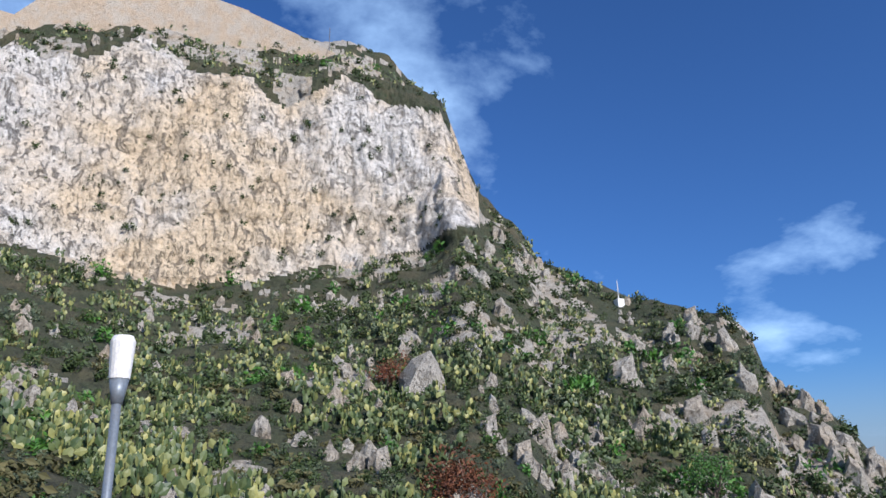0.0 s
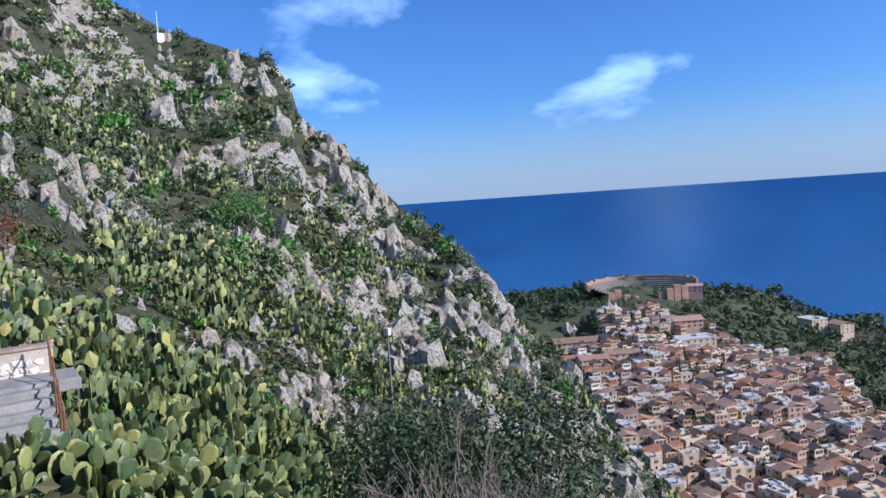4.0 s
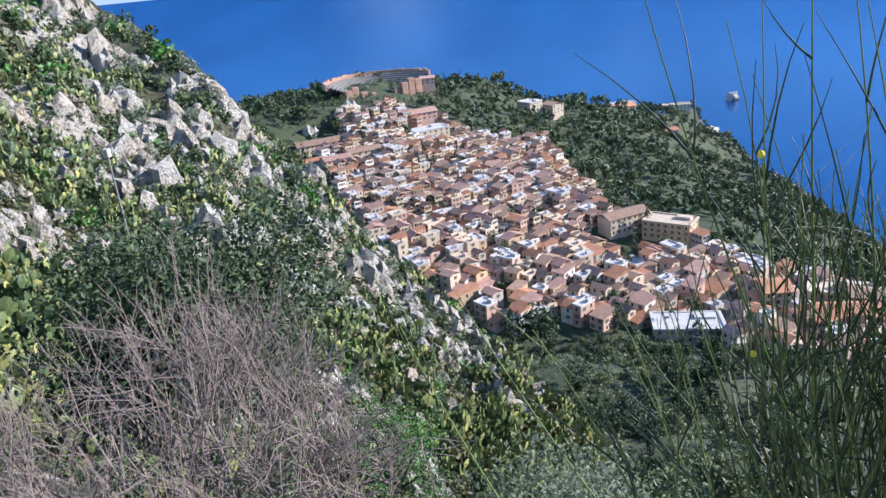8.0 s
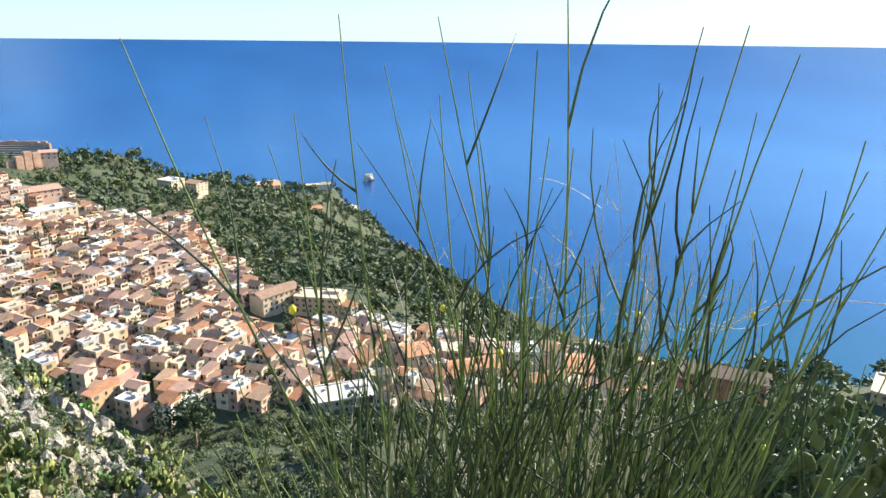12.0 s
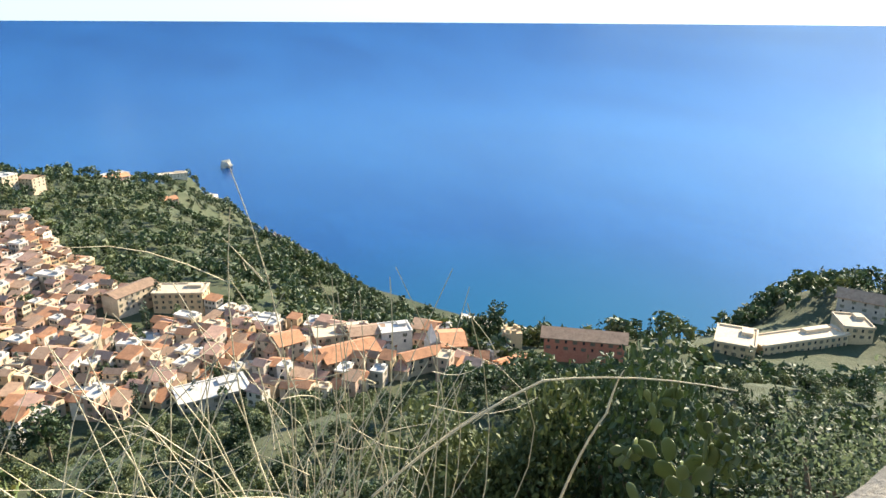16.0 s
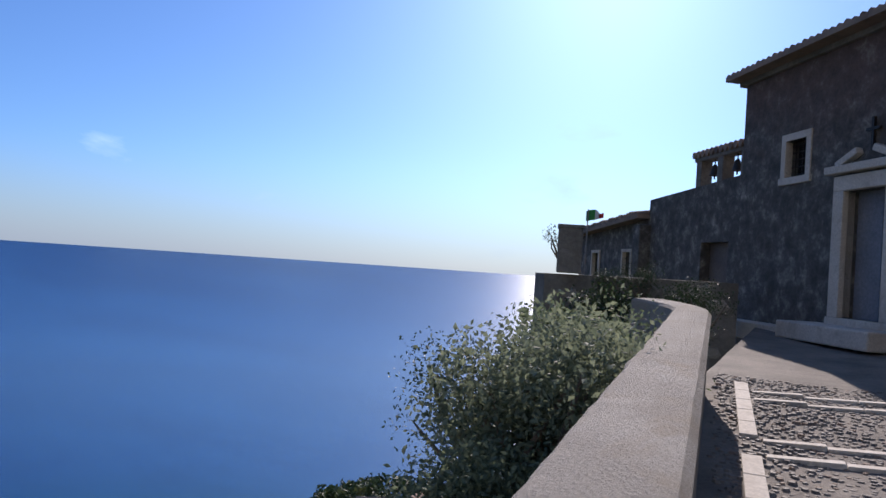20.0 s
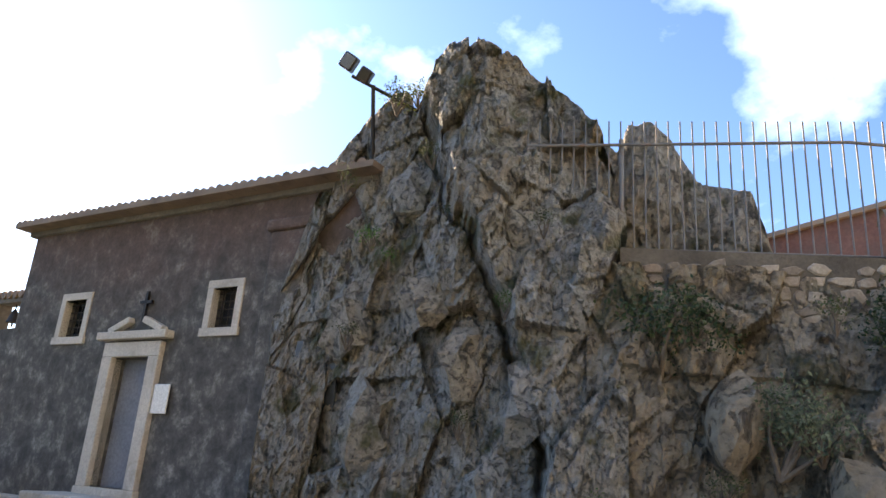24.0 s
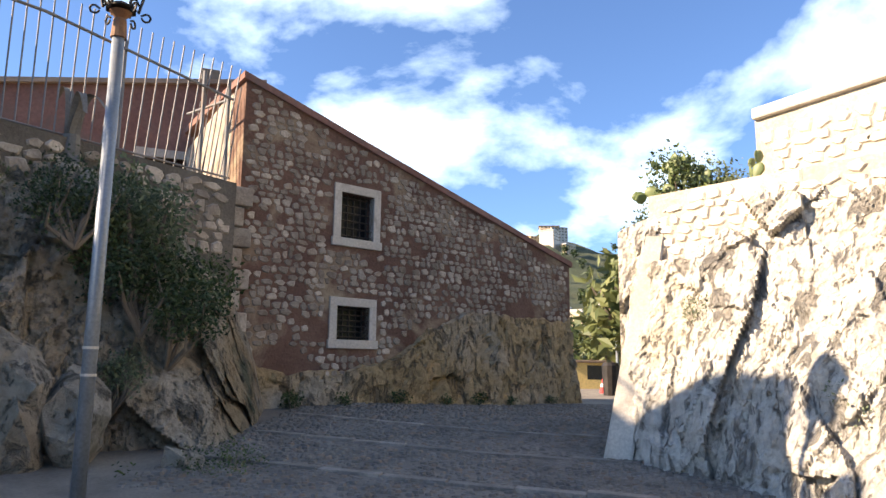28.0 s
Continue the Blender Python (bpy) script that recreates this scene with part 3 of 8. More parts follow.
def build_mountain():
    azs = np.concatenate([np.linspace(-125, -102, 30), np.linspace(-101.8, -64, 330), np.linspace(-63.8, 3, 290)])
    n_low, n_mid, n_back = 8, 210, 14
    P = np.zeros((n_low + n_mid + n_back, len(azs), 3))
    for j, az in enumerate(azs):
        a = radians(az)
        lo, hi = float(FOOT(az)), float(CREST(az))
        sx, cy = math.sin(a), math.cos(a)
        foot = mountain_at(az, lo)
        for i in range(n_low):
            u = i / n_low
            r = 2.2 + (FOOT_R(az) - 2.2) * u
            P[i, j] = r * sx, r * cy, -1.0 + (foot[2] + 1.0) * u ** 0.8
        for i in range(n_mid):
            el = lo + (hi - lo) * i / (n_mid - 1)
            p = mountain_at(az, el)
            r = mountain_r(az, el)
            steep = az < -64.6 and CLIFF_LOW(az) < el < CLIFF_TOP(az) + 1
            amp = min(r, 60) * 0.02
            if steep:
                k = 3.2 * fbm(p[0] * 0.05, p[1] * 0.05, p[2] * 0.018, 6, 0.8) + 1.6 * abs(fbm(p[0] * 0.16, p[1] * 0.16, p[2] * 0.05, 4)) + 0.7 * fbm(p[0] * 0.1, p[1] * 0.1, p[2] * 0.5, 3)
                p = p - np.array([sx, cy, 0]) * k
            else:
                p = p + np.array([-sx * 0.6, -cy * 0.6, 0.8]) * amp * fbm(p[0] * 0.12, p[1] * 0.12, p[2] * 0.12, 5) * min(1, (i + 3) / 20)
            P[n_low + i, j] = p
        crest = P[n_low + n_mid - 1, j]
        for i in range(n_back):
            u = (i + 1) / n_back
            r = math.hypot(crest[0], crest[1]) + u * (150 if az < -45 else 40)
            P[n_low + n_mid + i, j] = r * sx, r * cy, crest[2] + (-110 - crest[2]) * u ** 0.6 if az > -62 else crest[2] - 30 * u
    P[:, :, 0] += HERE[0]
    P[:, :, 1] += HERE[1]
    MOUNT[:] = [P[n_low:n_low + n_mid], azs]
    r, c = P.shape[:2]
    me = grid_mesh("mountain", P, SLOPE)
    me.materials.append(CLIFF)
    me.materials.append(CRAG)
    idx = np.zeros((r - 1, c - 1), np.int32)
    for j in range(c - 1):
        az = azs[j]
        lo, hi = float(FOOT(az)), float(CREST(az))
        for i in range(n_low, n_low + n_mid):
            el = lo + (hi - lo) * (i - n_low) / (n_mid - 1)
            p = P[i, j]
            if az < -64.6 and CLIFF_LOW(az) + 1.6 * noise.noise(p * 0.05) < el < CLIFF_TOP(az) + 1.4 * noise.noise(p * 0.07):
                idx[i, j] = 1
            elif fbm(p[0] * 0.07, p[1] * 0.07, p[2] * 0.05, 5) > (0.26 if az < -42 else -0.02):
                idx[i, j] = 2
    me.polygons.foreach_set("material_index", idx.ravel())
    ob = new("mountain", me)
    tagged(ob, "steep limestone mountainside with a pale cliff and green scrub", "mountain", kind="structure")


build_mountain()

# ---- the near ground: street and terrace ----
def street_z(x, y):
    """The paving climbs towards the chapel and towards the house."""
    return 0.05 * max(0.0, x) + 0.075 * min(max(0.0, -y), 12.4)


def build_street():
    ys = np.linspace(-60, 0, 150)
    us = np.linspace(0, 1, 90)
    P = np.zeros((len(ys), len(us), 3))
    for i, y in enumerate(ys):
        for j, u in enumerate(us):
            x = -16 + 36 * u
            yy = y + (0.30 + 0.13 * min(max(x, -1.0), 9)) * (1 + y / 60)
            P[i, j] = x, yy, street_z(x, yy) + 0.012 * fbm(x * 1.3, yy * 1.3, 0, 4)
    ob = new("pavement", grid_mesh("pavement", P, PAVING))
    tagged(ob, "dark cobbled street climbing between rock and parapet", "street", kind="structure")
    return ob


STREET = build_street()


def placed(o, x):
    """The pose of a wall: its foot at o, x along it, y into it, z up."""
    x = Vector((*x, 0)).normalized()
    y = Vector((0, 0, 1)).cross(x)
    m = Matrix((x, y, (0, 0, 1))).transposed().to_4x4()
    m.translation = Vector(o)
    return m


def holed_wall(length, z0, top, holes, thick):
    """An upright wall with openings (s0, s1, z0, z1); top(s) is its upper edge."""
    cuts = sorted({0.0, length, *[h[0] for h in holes], *[h[1] for h in holes]})
    bm = bmesh.new()
    for a, b in zip(cuts, cuts[1:]):
        spans = sorted((h[2], h[3]) for h in holes if h[0] <= a + 1e-6 and h[1] >= b - 1e-6)
        low = z0
        for h0, h1 in [*spans, (None, None)]:
            za, zb = (h0, h0) if h0 is not None else (top(a), top(b))
            v = [bm.verts.new(p) for p in ((a, 0, low), (b, 0, low), (b, 0, zb), (a, 0, za), (a, thick, low), (b, thick, low), (b, thick, zb), (a, thick, za))]
            for f in ((0, 1, 2, 3), (7, 6, 5, 4), (0, 4, 5, 1), (3, 2, 6, 7), (1, 5, 6, 2), (0, 3, 7, 4)):
                bm.faces.new([v[i] for i in f])
            low = h1
    bmesh.ops.remove_doubles(bm, verts=bm.verts, dist=0.0005)
    bmesh.ops.recalc_face_normals(bm, faces=bm.faces)
    return bm


def frame_ring(w, h, t, d, bevel=0.008):
    """A frame round an opening w x h, t wide, d deep, its foot at the origin."""
    bm = bmesh.new()
    box(bm, t, d, h, (-w / 2 - t / 2, 0, 0), bevel)
    box(bm, t, d, h, (w / 2 + t / 2, 0, 0), bevel)
    box(bm, w + 2 * t, d, t, (0, 0, h), bevel)
    box(bm, w + 2 * t + 0.06, d + 0.04, t, (0, 0, -t), bevel)
    return bm


def barred_window(parent, s, z, w, h, t=0.13, bars=(5, 6), thick=0.03, frame_mat=None):
    """A stone-framed window with an iron grille in the wall's own axes."""
    win = part("window", frame_ring(w, h, t, 0.16), frame_mat or PALESTONE, parent, "pale stone window frame with iron grille", pose(s, 0.05, z))
    part("pane", boxed(w, 0.02, h), DARKPANE, win, "dark glass", pose(0, 0.22, 0))
    for i in range(bars[0]):
        part("bar", tube(bmesh.new(), (0, 0, 0), (0, 0, h), thick / 2, n=6), IRON, win, "", pose(-w / 2 + w * (i + 0.5) / bars[0], 0.08, 0))
    for i in range(bars[1]):
        part("bar", tube(bmesh.new(), (-w / 2, 0, 0), (w / 2, 0, 0), thick / 2, n=6), IRON, win, "", pose(0, 0.075, h * (i + 0.5) / bars[1]))
    return win


# ---- parapet ----
def build_parapet():
    wall = thing("parapet", Matrix.Identity(4), "thick cement-rendered parapet with a rough flat top", "wall", kind="structure")
    n = 120
    V, F = [], []
    ring = 10
    for i in range(n):
        u = i / (n - 1)
        x = 0.80 + 8.20 * u
        bend = max(0.0, x - 8.0)
        out = 0.60 + 0.128 * x + 0.04 * max(0.0, 1 - max(0.0, x - 1.2) / 6) + 0.55 * bend ** 2
        inn = 0.14 + 0.136 * x + 0.40 * bend ** 2
        top = 0.83 + 0.055 * x
        if x < 1.16:
            out -= 0.012 + 0.006 * math.sin(9 * x)
        wob = 0.012 * fbm(x * 3, 0.0, 5.0, 4)
        low = -2.5
        sec = [(out + 0.06, low), (out + 0.02, top - 0.30), (out + wob, top - 0.03), (out - 0.03, top + wob), (out * 0.66 + inn * 0.34, top + 0.012 + 0.5 * wob), (out * 0.34 + inn * 0.66, top + 0.012),
               (inn + 0.04, top + 0.3 * wob), (inn + 0.005, top - 0.04), (inn + 0.02, top - 0.30), (inn + 0.03, low)]
        V += [(x, y, z) for y, z in sec]
    for i in range(n - 1):
        for k in range(ring - 1):
            F.append((i * ring + k, i * ring + k + 1, (i + 1) * ring + k + 1, (i + 1) * ring + k))
    F += [tuple(range(ring)), tuple(reversed(range((n - 1) * ring, n * ring)))]
    ob = new("coping", mesh_of("coping", V, F, CONCRETE, False))
    ob.parent = wall


build_parapet()

# ---- rock outcrop ----
def facet(p, size, seed):
    """Broken rock: each cell is a plane tilted its own way."""
    d, pts = noise.voronoi(Vector(p) / size + Vector((seed, seed * 0.7, 0)))
    c = pts[0]
    n = noise.cell_vector(c * 7.3)
    q = Vector(p) / size + Vector((seed, seed * 0.7, 0)) - c
    return (n.x - 0.5) * q.x + (n.y - 0.5) * q.y + (n.z - 0.5) * q.z + 0.35 * (n.x + n.y - 1) - 0.35 * max(0.0, 0.22 - (d[1] - d[0]))


def rock_sheet(name, az0, az1, base_r, top_r, top_z, mat, label, nu=240, nv=150, rough=0.55, lean=1.0, low=-0.3, roof=2.5, warp=2.0, cleft=None):
    """A rock face over headings az0 to az1; it closes over the top and falls away behind."""
    az = np.linspace(az0, az1, nu)
    rows = nv + 12
    P = np.zeros((rows, nu, 3))
    for j, a in enumerate(az):
        s, c = math.sin(radians(a)), math.cos(radians(a))
        rb, rt, zt = float(base_r(a)), float(top_r(a)), float(top_z(a))
        for i in range(rows):
            u = min(i / (nv - 1), 1.0)
            z = low + (zt - low) * u
            r = rb + (rt - rb) * u ** lean
            k = 0.0
            if i >= nv:
                w = (i - nv + 1) / 12
                r += roof * w
                z = zt - 0.9 * roof * w * w
            x, y = r * s, r * c
            q = (x, y, z / warp)
            k = rough * (1.1 * facet((x, y, z * 0.7), 2.4, 31.0) + 0.9 * facet(q, 1.3, 3.0) + 0.40 * facet(q, 0.62, 9.0) + 0.16 * facet((x, y, z * 0.7), 0.27, 17.0)) + rough * 0.30 * fbm(x * 0.8, y * 0.8, z * 0.4, 6, 0.7) + rough * 0.15 * fbm(x * 3.1, y * 3.1, z * 2.4, 4, 0.6)
            if cleft:
                e = a - cleft(z) + 0.9 * fbm(x * 1.7, y * 1.7, z * 1.7, 5)
                w = min(max(e / 0.7, 0.0), 1.0)
                k += 0.55 * w * w * (3 - 2 * w) * math.exp(-max(e, 0) / 9) - 0.26 * math.exp(-((e + 0.2) / 0.24) ** 2)
            P[i, j] = x - s * k, y - c * k, z
    ob = new(name, grid_mesh(name, P, mat, False))
    tagged(ob, label, "rock")
    return ob


rock_sheet("rock_outcrop", 100.5, 128, lerp_table([(100, 10.9), (104, 10.2), (110, 9.2), (118, 8.6), (128, 8.3)]), lerp_table([(100, 11.6), (104, 11.2), (110, 10.6), (116, 9.7), (128, 9.6)]),
           lerp_table([(100.5, 4.0), (102, 5.2), (103.2, 6.3), (104.5, 6.7), (106, 7.2), (108, 7.7), (109.4, 7.55), (110.2, 7.3), (111.0, 7.6), (112, 7.85), (113, 7.92), (115, 7.92), (117, 7.75), (119, 7.6), (121, 7.3), (123, 7.05), (126, 6.4), (128, 5.4)]),
           NEARROCK, "tall grey fissured limestone outcrop beside the chapel", 330, 230, 0.62, warp=1.3, cleft=lerp_table([(-1, 125.5), (3.1, 119.9), (4.15, 117.4), (5.2, 113.9), (6.8, 110.9), (8.5, 110.6)]))
rock_sheet("boulder_ridge", 119, 139.5, lerp_table([(119, 10.0), (139.5, 10.6)]), lerp_table([(119, 10.8), (139.5, 11.2)]),
           lerp_table([(119, 6.6), (122, 6.85), (125.5, 7.0), (127.3, 6.75), (128.1, 7.15), (130, 7.25), (132, 6.85), (133.4, 6.3), (135, 6.2), (137.4, 6.05), (138.2, 5.4), (139.5, 4.4)]),
           NEARROCK, "grey weathered boulders behind the iron fence", 150, 90, 0.4, 1.0, 3.0, 1.2)
rock_sheet("rock_bank", 125, 161.5, lerp_table([(125, 8.2), (140, 8.0), (150, 7.8), (158, 7.6), (161.5, 7.7)]), lerp_table([(125, 9.0), (138, 9.1), (146, 9.5), (152, 10.1), (158, 11.3), (161.5, 11.9)]),
           lerp_table([(125, 4.35), (138, 4.3), (150, 4.0), (155, 3.5), (158, 2.9), (160, 2.0), (161.5, 0.9)]),
           BANKROCK, "brown-stained rock bank under the retaining wall", 300, 150, 0.5, 1.0, -0.3, 1.5)


# ---- retaining wall of rough blocks on the bank ----
def stone_shapes(n, seed=3):
    """Some rough stone blocks about 1 x 1 with a proud face, as meshes' verts and faces."""
    r = np.random.default_rng(seed)
    out = []
    for _ in range(n):
        k = 7
        a = np.sort(np.linspace(0, 2 * np.pi, k, endpoint=False) + r.uniform(-0.3, 0.3, k))
        rad = 0.5 * r.uniform(0.86, 1.12, k)
        sq = 1 / np.maximum(np.abs(np.cos(a)), np.abs(np.sin(a))) ** 0.9
        x, z = rad * sq * np.cos(a), rad * sq * np.sin(a)
        V = [(p, 0.5, q) for p, q in zip(x, z)] + [(p, -0.25, q) for p, q in zip(x, z)] + [(p * 0.78, -0.5, q * 0.78) for p, q in zip(x, z)]
        F = []
        for lv in (0, k):
            F += [(lv + i, lv + (i + 1) % k, lv + k + (i + 1) % k, lv + k + i) for i in range(k)]
        F.append(tuple(range(2 * k, 3 * k)))
        out.append((V, F))
    return out


STONES = stone_shapes(7)


def stone_meshes(mat, tag):
    return [mesh_of("stone", V, F, mat) for V, F in STONES]


def stone_facing(parent, length, z0, top, size, mat, holes=(), count=300, proud=0.05, fill=0.75, seed=1, skip=None):
    """Rough stones over a wall's face: the first ones as parts, the rest as one joined part."""
    r = np.random.default_rng(seed)
    meshes = stone_meshes(mat, "")
    rest_v, rest_f, made = [], [], 0
    z = z0
    spots = []
    while z < max(top(0), top(length)):
        h = size * r.uniform(0.65, 1.15)
        s = r.uniform(-size, 0)
        while s < length:
            w = size * r.uniform(0.8, 1.9)
            cs, cz = s + w / 2, z + h / 2 + r.normal(0, size * 0.1)
            inside = 0.03 < cs - w / 2 and cs + w / 2 < length - 0.03 and cz + h / 2 < min(top(cs), top(min(cs + w / 2, length))) - 0.05
            clear = not any(a - 0.16 < cs + w / 2 and cs - w / 2 < b + 0.16 and c - 0.2 < cz + h / 2 and cz - h / 2 < d + 0.2 for a, b, c, d in holes)
            if inside and clear and r.random() < fill and not (skip and skip(cs, cz)):
                spots.append((cs, cz, w * r.uniform(0.84, 0.98), h * r.uniform(0.86, 1.02), r.normal(0, 0.12), r.integers(0, len(STONES))))
            s += w
        z += h
    r.shuffle(spots)
    for cs, cz, w, h, tilt, k in spots:
        k = int(k)
        m = pose(cs, 0.02, cz, 0, math.degrees(tilt), 0) @ Matrix.Diagonal((w, proud * 2, h, 1))
        if made < count:
            piece("stone", meshes[k], parent, m)
            made += 1
        else:
            V, F = STONES[k]
            b = len(rest_v)
            rest_v += [m @ Vector(v) for v in V]
            rest_f += [tuple(i + b for i in f) for f in F]
    if rest_v:
        o = piece("stone_infill", mesh_of("stone_infill", rest_v, rest_f, mat), parent)
        tagged(o, kind="stuff")


def az_at(az, r, z=0.0):
    return (r * math.sin(radians(az)), r * math.cos(radians(az)), z)


EARTHMORTAR = mat_two("earth_mortar", (0.10, 0.085, 0.068), (0.18, 0.155, 0.125), 1.0, 20.0, 0.95, 0.7, 0.03)


def build_retaining_wall():
    a, b = Vector(az_at(127.5, 9.05, 0)), Vector(az_at(158.3, 11.25, 0))
    L = (b - a).length
    m = placed(a, (b - a).to_2d())
    top = lambda s: 4.55 - 0.1 * s / L
    w = thing("retaining_wall", m, "low retaining wall of rough pale and brown blocks above the rock", "wall")
    part("wall", holed_wall(L, 2.6, top, (), 0.5), EARTHMORTAR, w)
    stone_facing(w, L, 3.3, top, 0.19, STONEWALL, (), 200, 0.05, 0.95, 5)
    return m, L, top


RET_M, RET_L, RET_TOP = build_retaining_wall()


# ---- iron fence on the wall ----
def build_fence():
    f = thing("iron_fence", RET_M, "grey iron fence with upright pointed bars on the retaining wall", "fence")
    L = RET_L
    r0 = -1.2
    knee = 2.9
    rail = lambda s: 1.42 if s < knee else 1.42 - 0.02 * (s - knee)
    bar_me = bm_mesh("bar", tube(bmesh.new(), (0, 0, 0), (0, 0, 1.94), 0.011, n=6), FENCE)
    top = RET_TOP(0)
    n = int((L - r0) / 0.155)
    for i in range(n):
        s = r0 + (L - r0) * i / n
        lean = 0 if s < knee else min(26, (s - knee) * 9)
        piece("bar", bar_me, f, pose(s, 0.25, top - 0.05, 0, lean * 0.35, 0))
    part("rail", tube(bmesh.new(), (r0, 0.22, top + 1.50), (knee, 0.22, top + 1.58), 0.022, n=8), FENCE, f)
    part("rail", tube(bmesh.new(), (knee, 0.22, top + 1.58), (L, 0.22, top + 1.30), 0.022, n=8), FENCE, f)
    part("rail", tube(bmesh.new(), (r0, 0.22, top + 0.06), (L, 0.22, top + 0.02), 0.016, n=8), FENCE, f)
    for s in (0.05, 4.0, L - 0.5, L - 0.05):
        part("post", tube(bmesh.new(), (s, 0.27, top - 0.1), (s, 0.27, top + 1.62), 0.032, n=8), FENCE, f)
    for i in range(9):
        q = i / 8
        part("bar", tube(bmesh.new(), (L - 0.05, 0.2 + q * 1.1, top - 0.05), (L - 0.05 + 0.18, 0.2 + q * 1.1, top + 1.55), 0.011, n=6), FENCE, f)
    part("rail", tube(bmesh.new(), (L - 0.04, 0.2, top + 1.30), (L - 0.04, 1.4, top + 1.30), 0.022, n=8), FENCE, f)


build_fence()


# ---- stone house ----
def build_stone_house():
    m = placed((4.25, -10.84, 0), (-0.683, -0.731))
    h = thing("stone_house", m, "rubble-stone house with a single-pitch roof and two barred windows", "house")
    L = 8.2
    top = lambda s: 6.36 - 2.3 * s / L
    holes = [(1.90, 2.60, 3.92, 4.74), (1.88, 2.56, 2.14, 2.72)]
    part("wall", holed_wall(L, -0.2, top, holes, 0.5), REDMORTAR, h, "red earth mortar wall front")
    part("side_wall", holed_wall(1.9, -0.2, lambda s: 6.3 - 0.35 * s, (), 0.4), STONEWALL, h, "orange-brown stone return wall", pose(0.4, 0.45, 0, 0, 0, 90))
    part("end_wall", holed_wall(1.9, -0.2, lambda s: 4.0, (), 0.4), REDMORTAR, h, "", pose(L, 0.45, 0, 0, 0, 90))
    bm = bmesh.new()
    pts = [(-0.06, -0.05, 6.36), (L + 0.06, -0.05, 4.06), (L + 0.06, 2.4, 4.06), (-0.06, 2.4, 6.0)]
    lo = [bm.verts.new((x, y, z - 0.05)) for x, y, z in pts]
    hi = [bm.verts.new((x, y, z + 0.07)) for x, y, z in pts]
    bm.faces.new(lo), bm.faces.new(hi)
    for i in range(4):
        bm.faces.new((lo[i], lo[(i + 1) % 4], hi[(i + 1) % 4], hi[i]))
    bmesh.ops.recalc_face_normals(bm, faces=bm.faces)
    part("roof", bm, REDPLASTER, h, "reddish mortar verge of the sloping roof")
    barred_window(h, 2.25, 3.92, 0.70, 0.82, 0.15)
    barred_window(h, 2.22, 2.14, 0.68, 0.58, 0.15)
    rocky = lambda s, z: z < 1.7 + 1.1 * min(max((s - 2.8) / 2.0, 0), 1) + 0.35 * math.sin(s * 2.1)
    stone_facing(h, L, 1.3, top, 0.125, STONEWALL, holes, 300, 0.035, 0.85, 8, rocky)
    for i in range(15):
        z = 1.2 + i * 0.33
        w = 0.42 if i % 2 else 0.28
        if z < 4.2:
            part("quoin", boxed(w, 0.5, 0.30, (w / 2 - 0.25, 0.12, z), 0.02), STONEWALL, h)
    # the natural rock that the wall stands on
    nu, nv = 120, 50
    P = np.zeros((nv, nu, 3))
    for i in range(nv):
        for j in range(nu):
            s = L * j / (nu - 1)
            zt = 1.75 + 1.15 * min(max((s - 2.6) / 2.2, 0), 1) + 0.18 * fbm(s * 1.4, 0, 0, 4)
            z = -0.1 + zt * i / (nv - 1)
            u = i / (nv - 1)
            q = (s, 3.0, z)
            k = 0.30 * (1 - u) + 0.22 * facet(q, 0.9, 2.0) + 0.10 * facet(q, 0.35, 5.0) + 0.06
            P[i, j] = s, -max(k, 0.012) if i < nv - 1 else 0.03, z
    ob = piece("rock_footing", grid_mesh("rock_footing", P, HOUSEROCK, False), h, None, "ochre natural rock at the wall's foot")


def build_red_house():
    a, b = Vector(az_at(136.5, 14.5)), Vector(az_at(160, 14.2))
    h = thing("red_house", placed(a, (b - a).to_2d()), "low dark red plastered house with a sloping roofline behind the fence", "house")
    L = (b - a).length
    top = lambda s: 6.35 + 0.95 * s / L
    part("wall", holed_wall(L, 2.0, top, [(3.7, 4.6, 5.0, 5.5)], 0.4), REDPLASTER, h)
    part("window", frame_ring(0.9, 0.5, 0.16, 0.14), PALESTONE, h, "low barred window in a pale frame", pose(4.15, 0.04, 5.0))
    part("pane", boxed(0.9, 0.03, 0.5), DARKPANE, h, "", pose(4.15, 0.3, 5.0))
    for i in range(7):
        part("bar", tube(bmesh.new(), (0, 0, 0), (0, 0, 0.5), 0.015, n=6), IRON, h, "", pose(3.75 + 0.133 * i, 0.1, 5.0))
    bm = bmesh.new()
    v = [bm.verts.new(p) for p in ((-0.1, -0.1, 6.37), (L, -0.1, 7.32), (L, 3, 7.32), (-0.1, 3, 6.37), (-0.1, -0.1, 6.28), (L, -0.1, 7.23), (L, 3, 7.23), (-0.1, 3, 6.28))]
    for f in ((0, 1, 2, 3), (7, 6, 5, 4), (0, 4, 5, 1), (1, 5, 6, 2), (2, 6, 7, 3), (3, 7, 4, 0)):
        bm.faces.new([v[i] for i in f])
    part("roof", bm, TILE, h, "brown tile edge")
    part("chimney", boxed(0.35, 0.35, 0.4, (L * 0.82, 0.3, 7.05), 0.02), RENDERED, h)


build_red_house()
HOUSEROCK = mat_rock("house_footing_rock", (0.42, 0.36, 0.28), (0.42, 0.29, 0.15), (0.08, 0.06, 0.045), 0.5, 0.6, 1.0, 0.08, None, (0.40, 0.55))
build_stone_house()


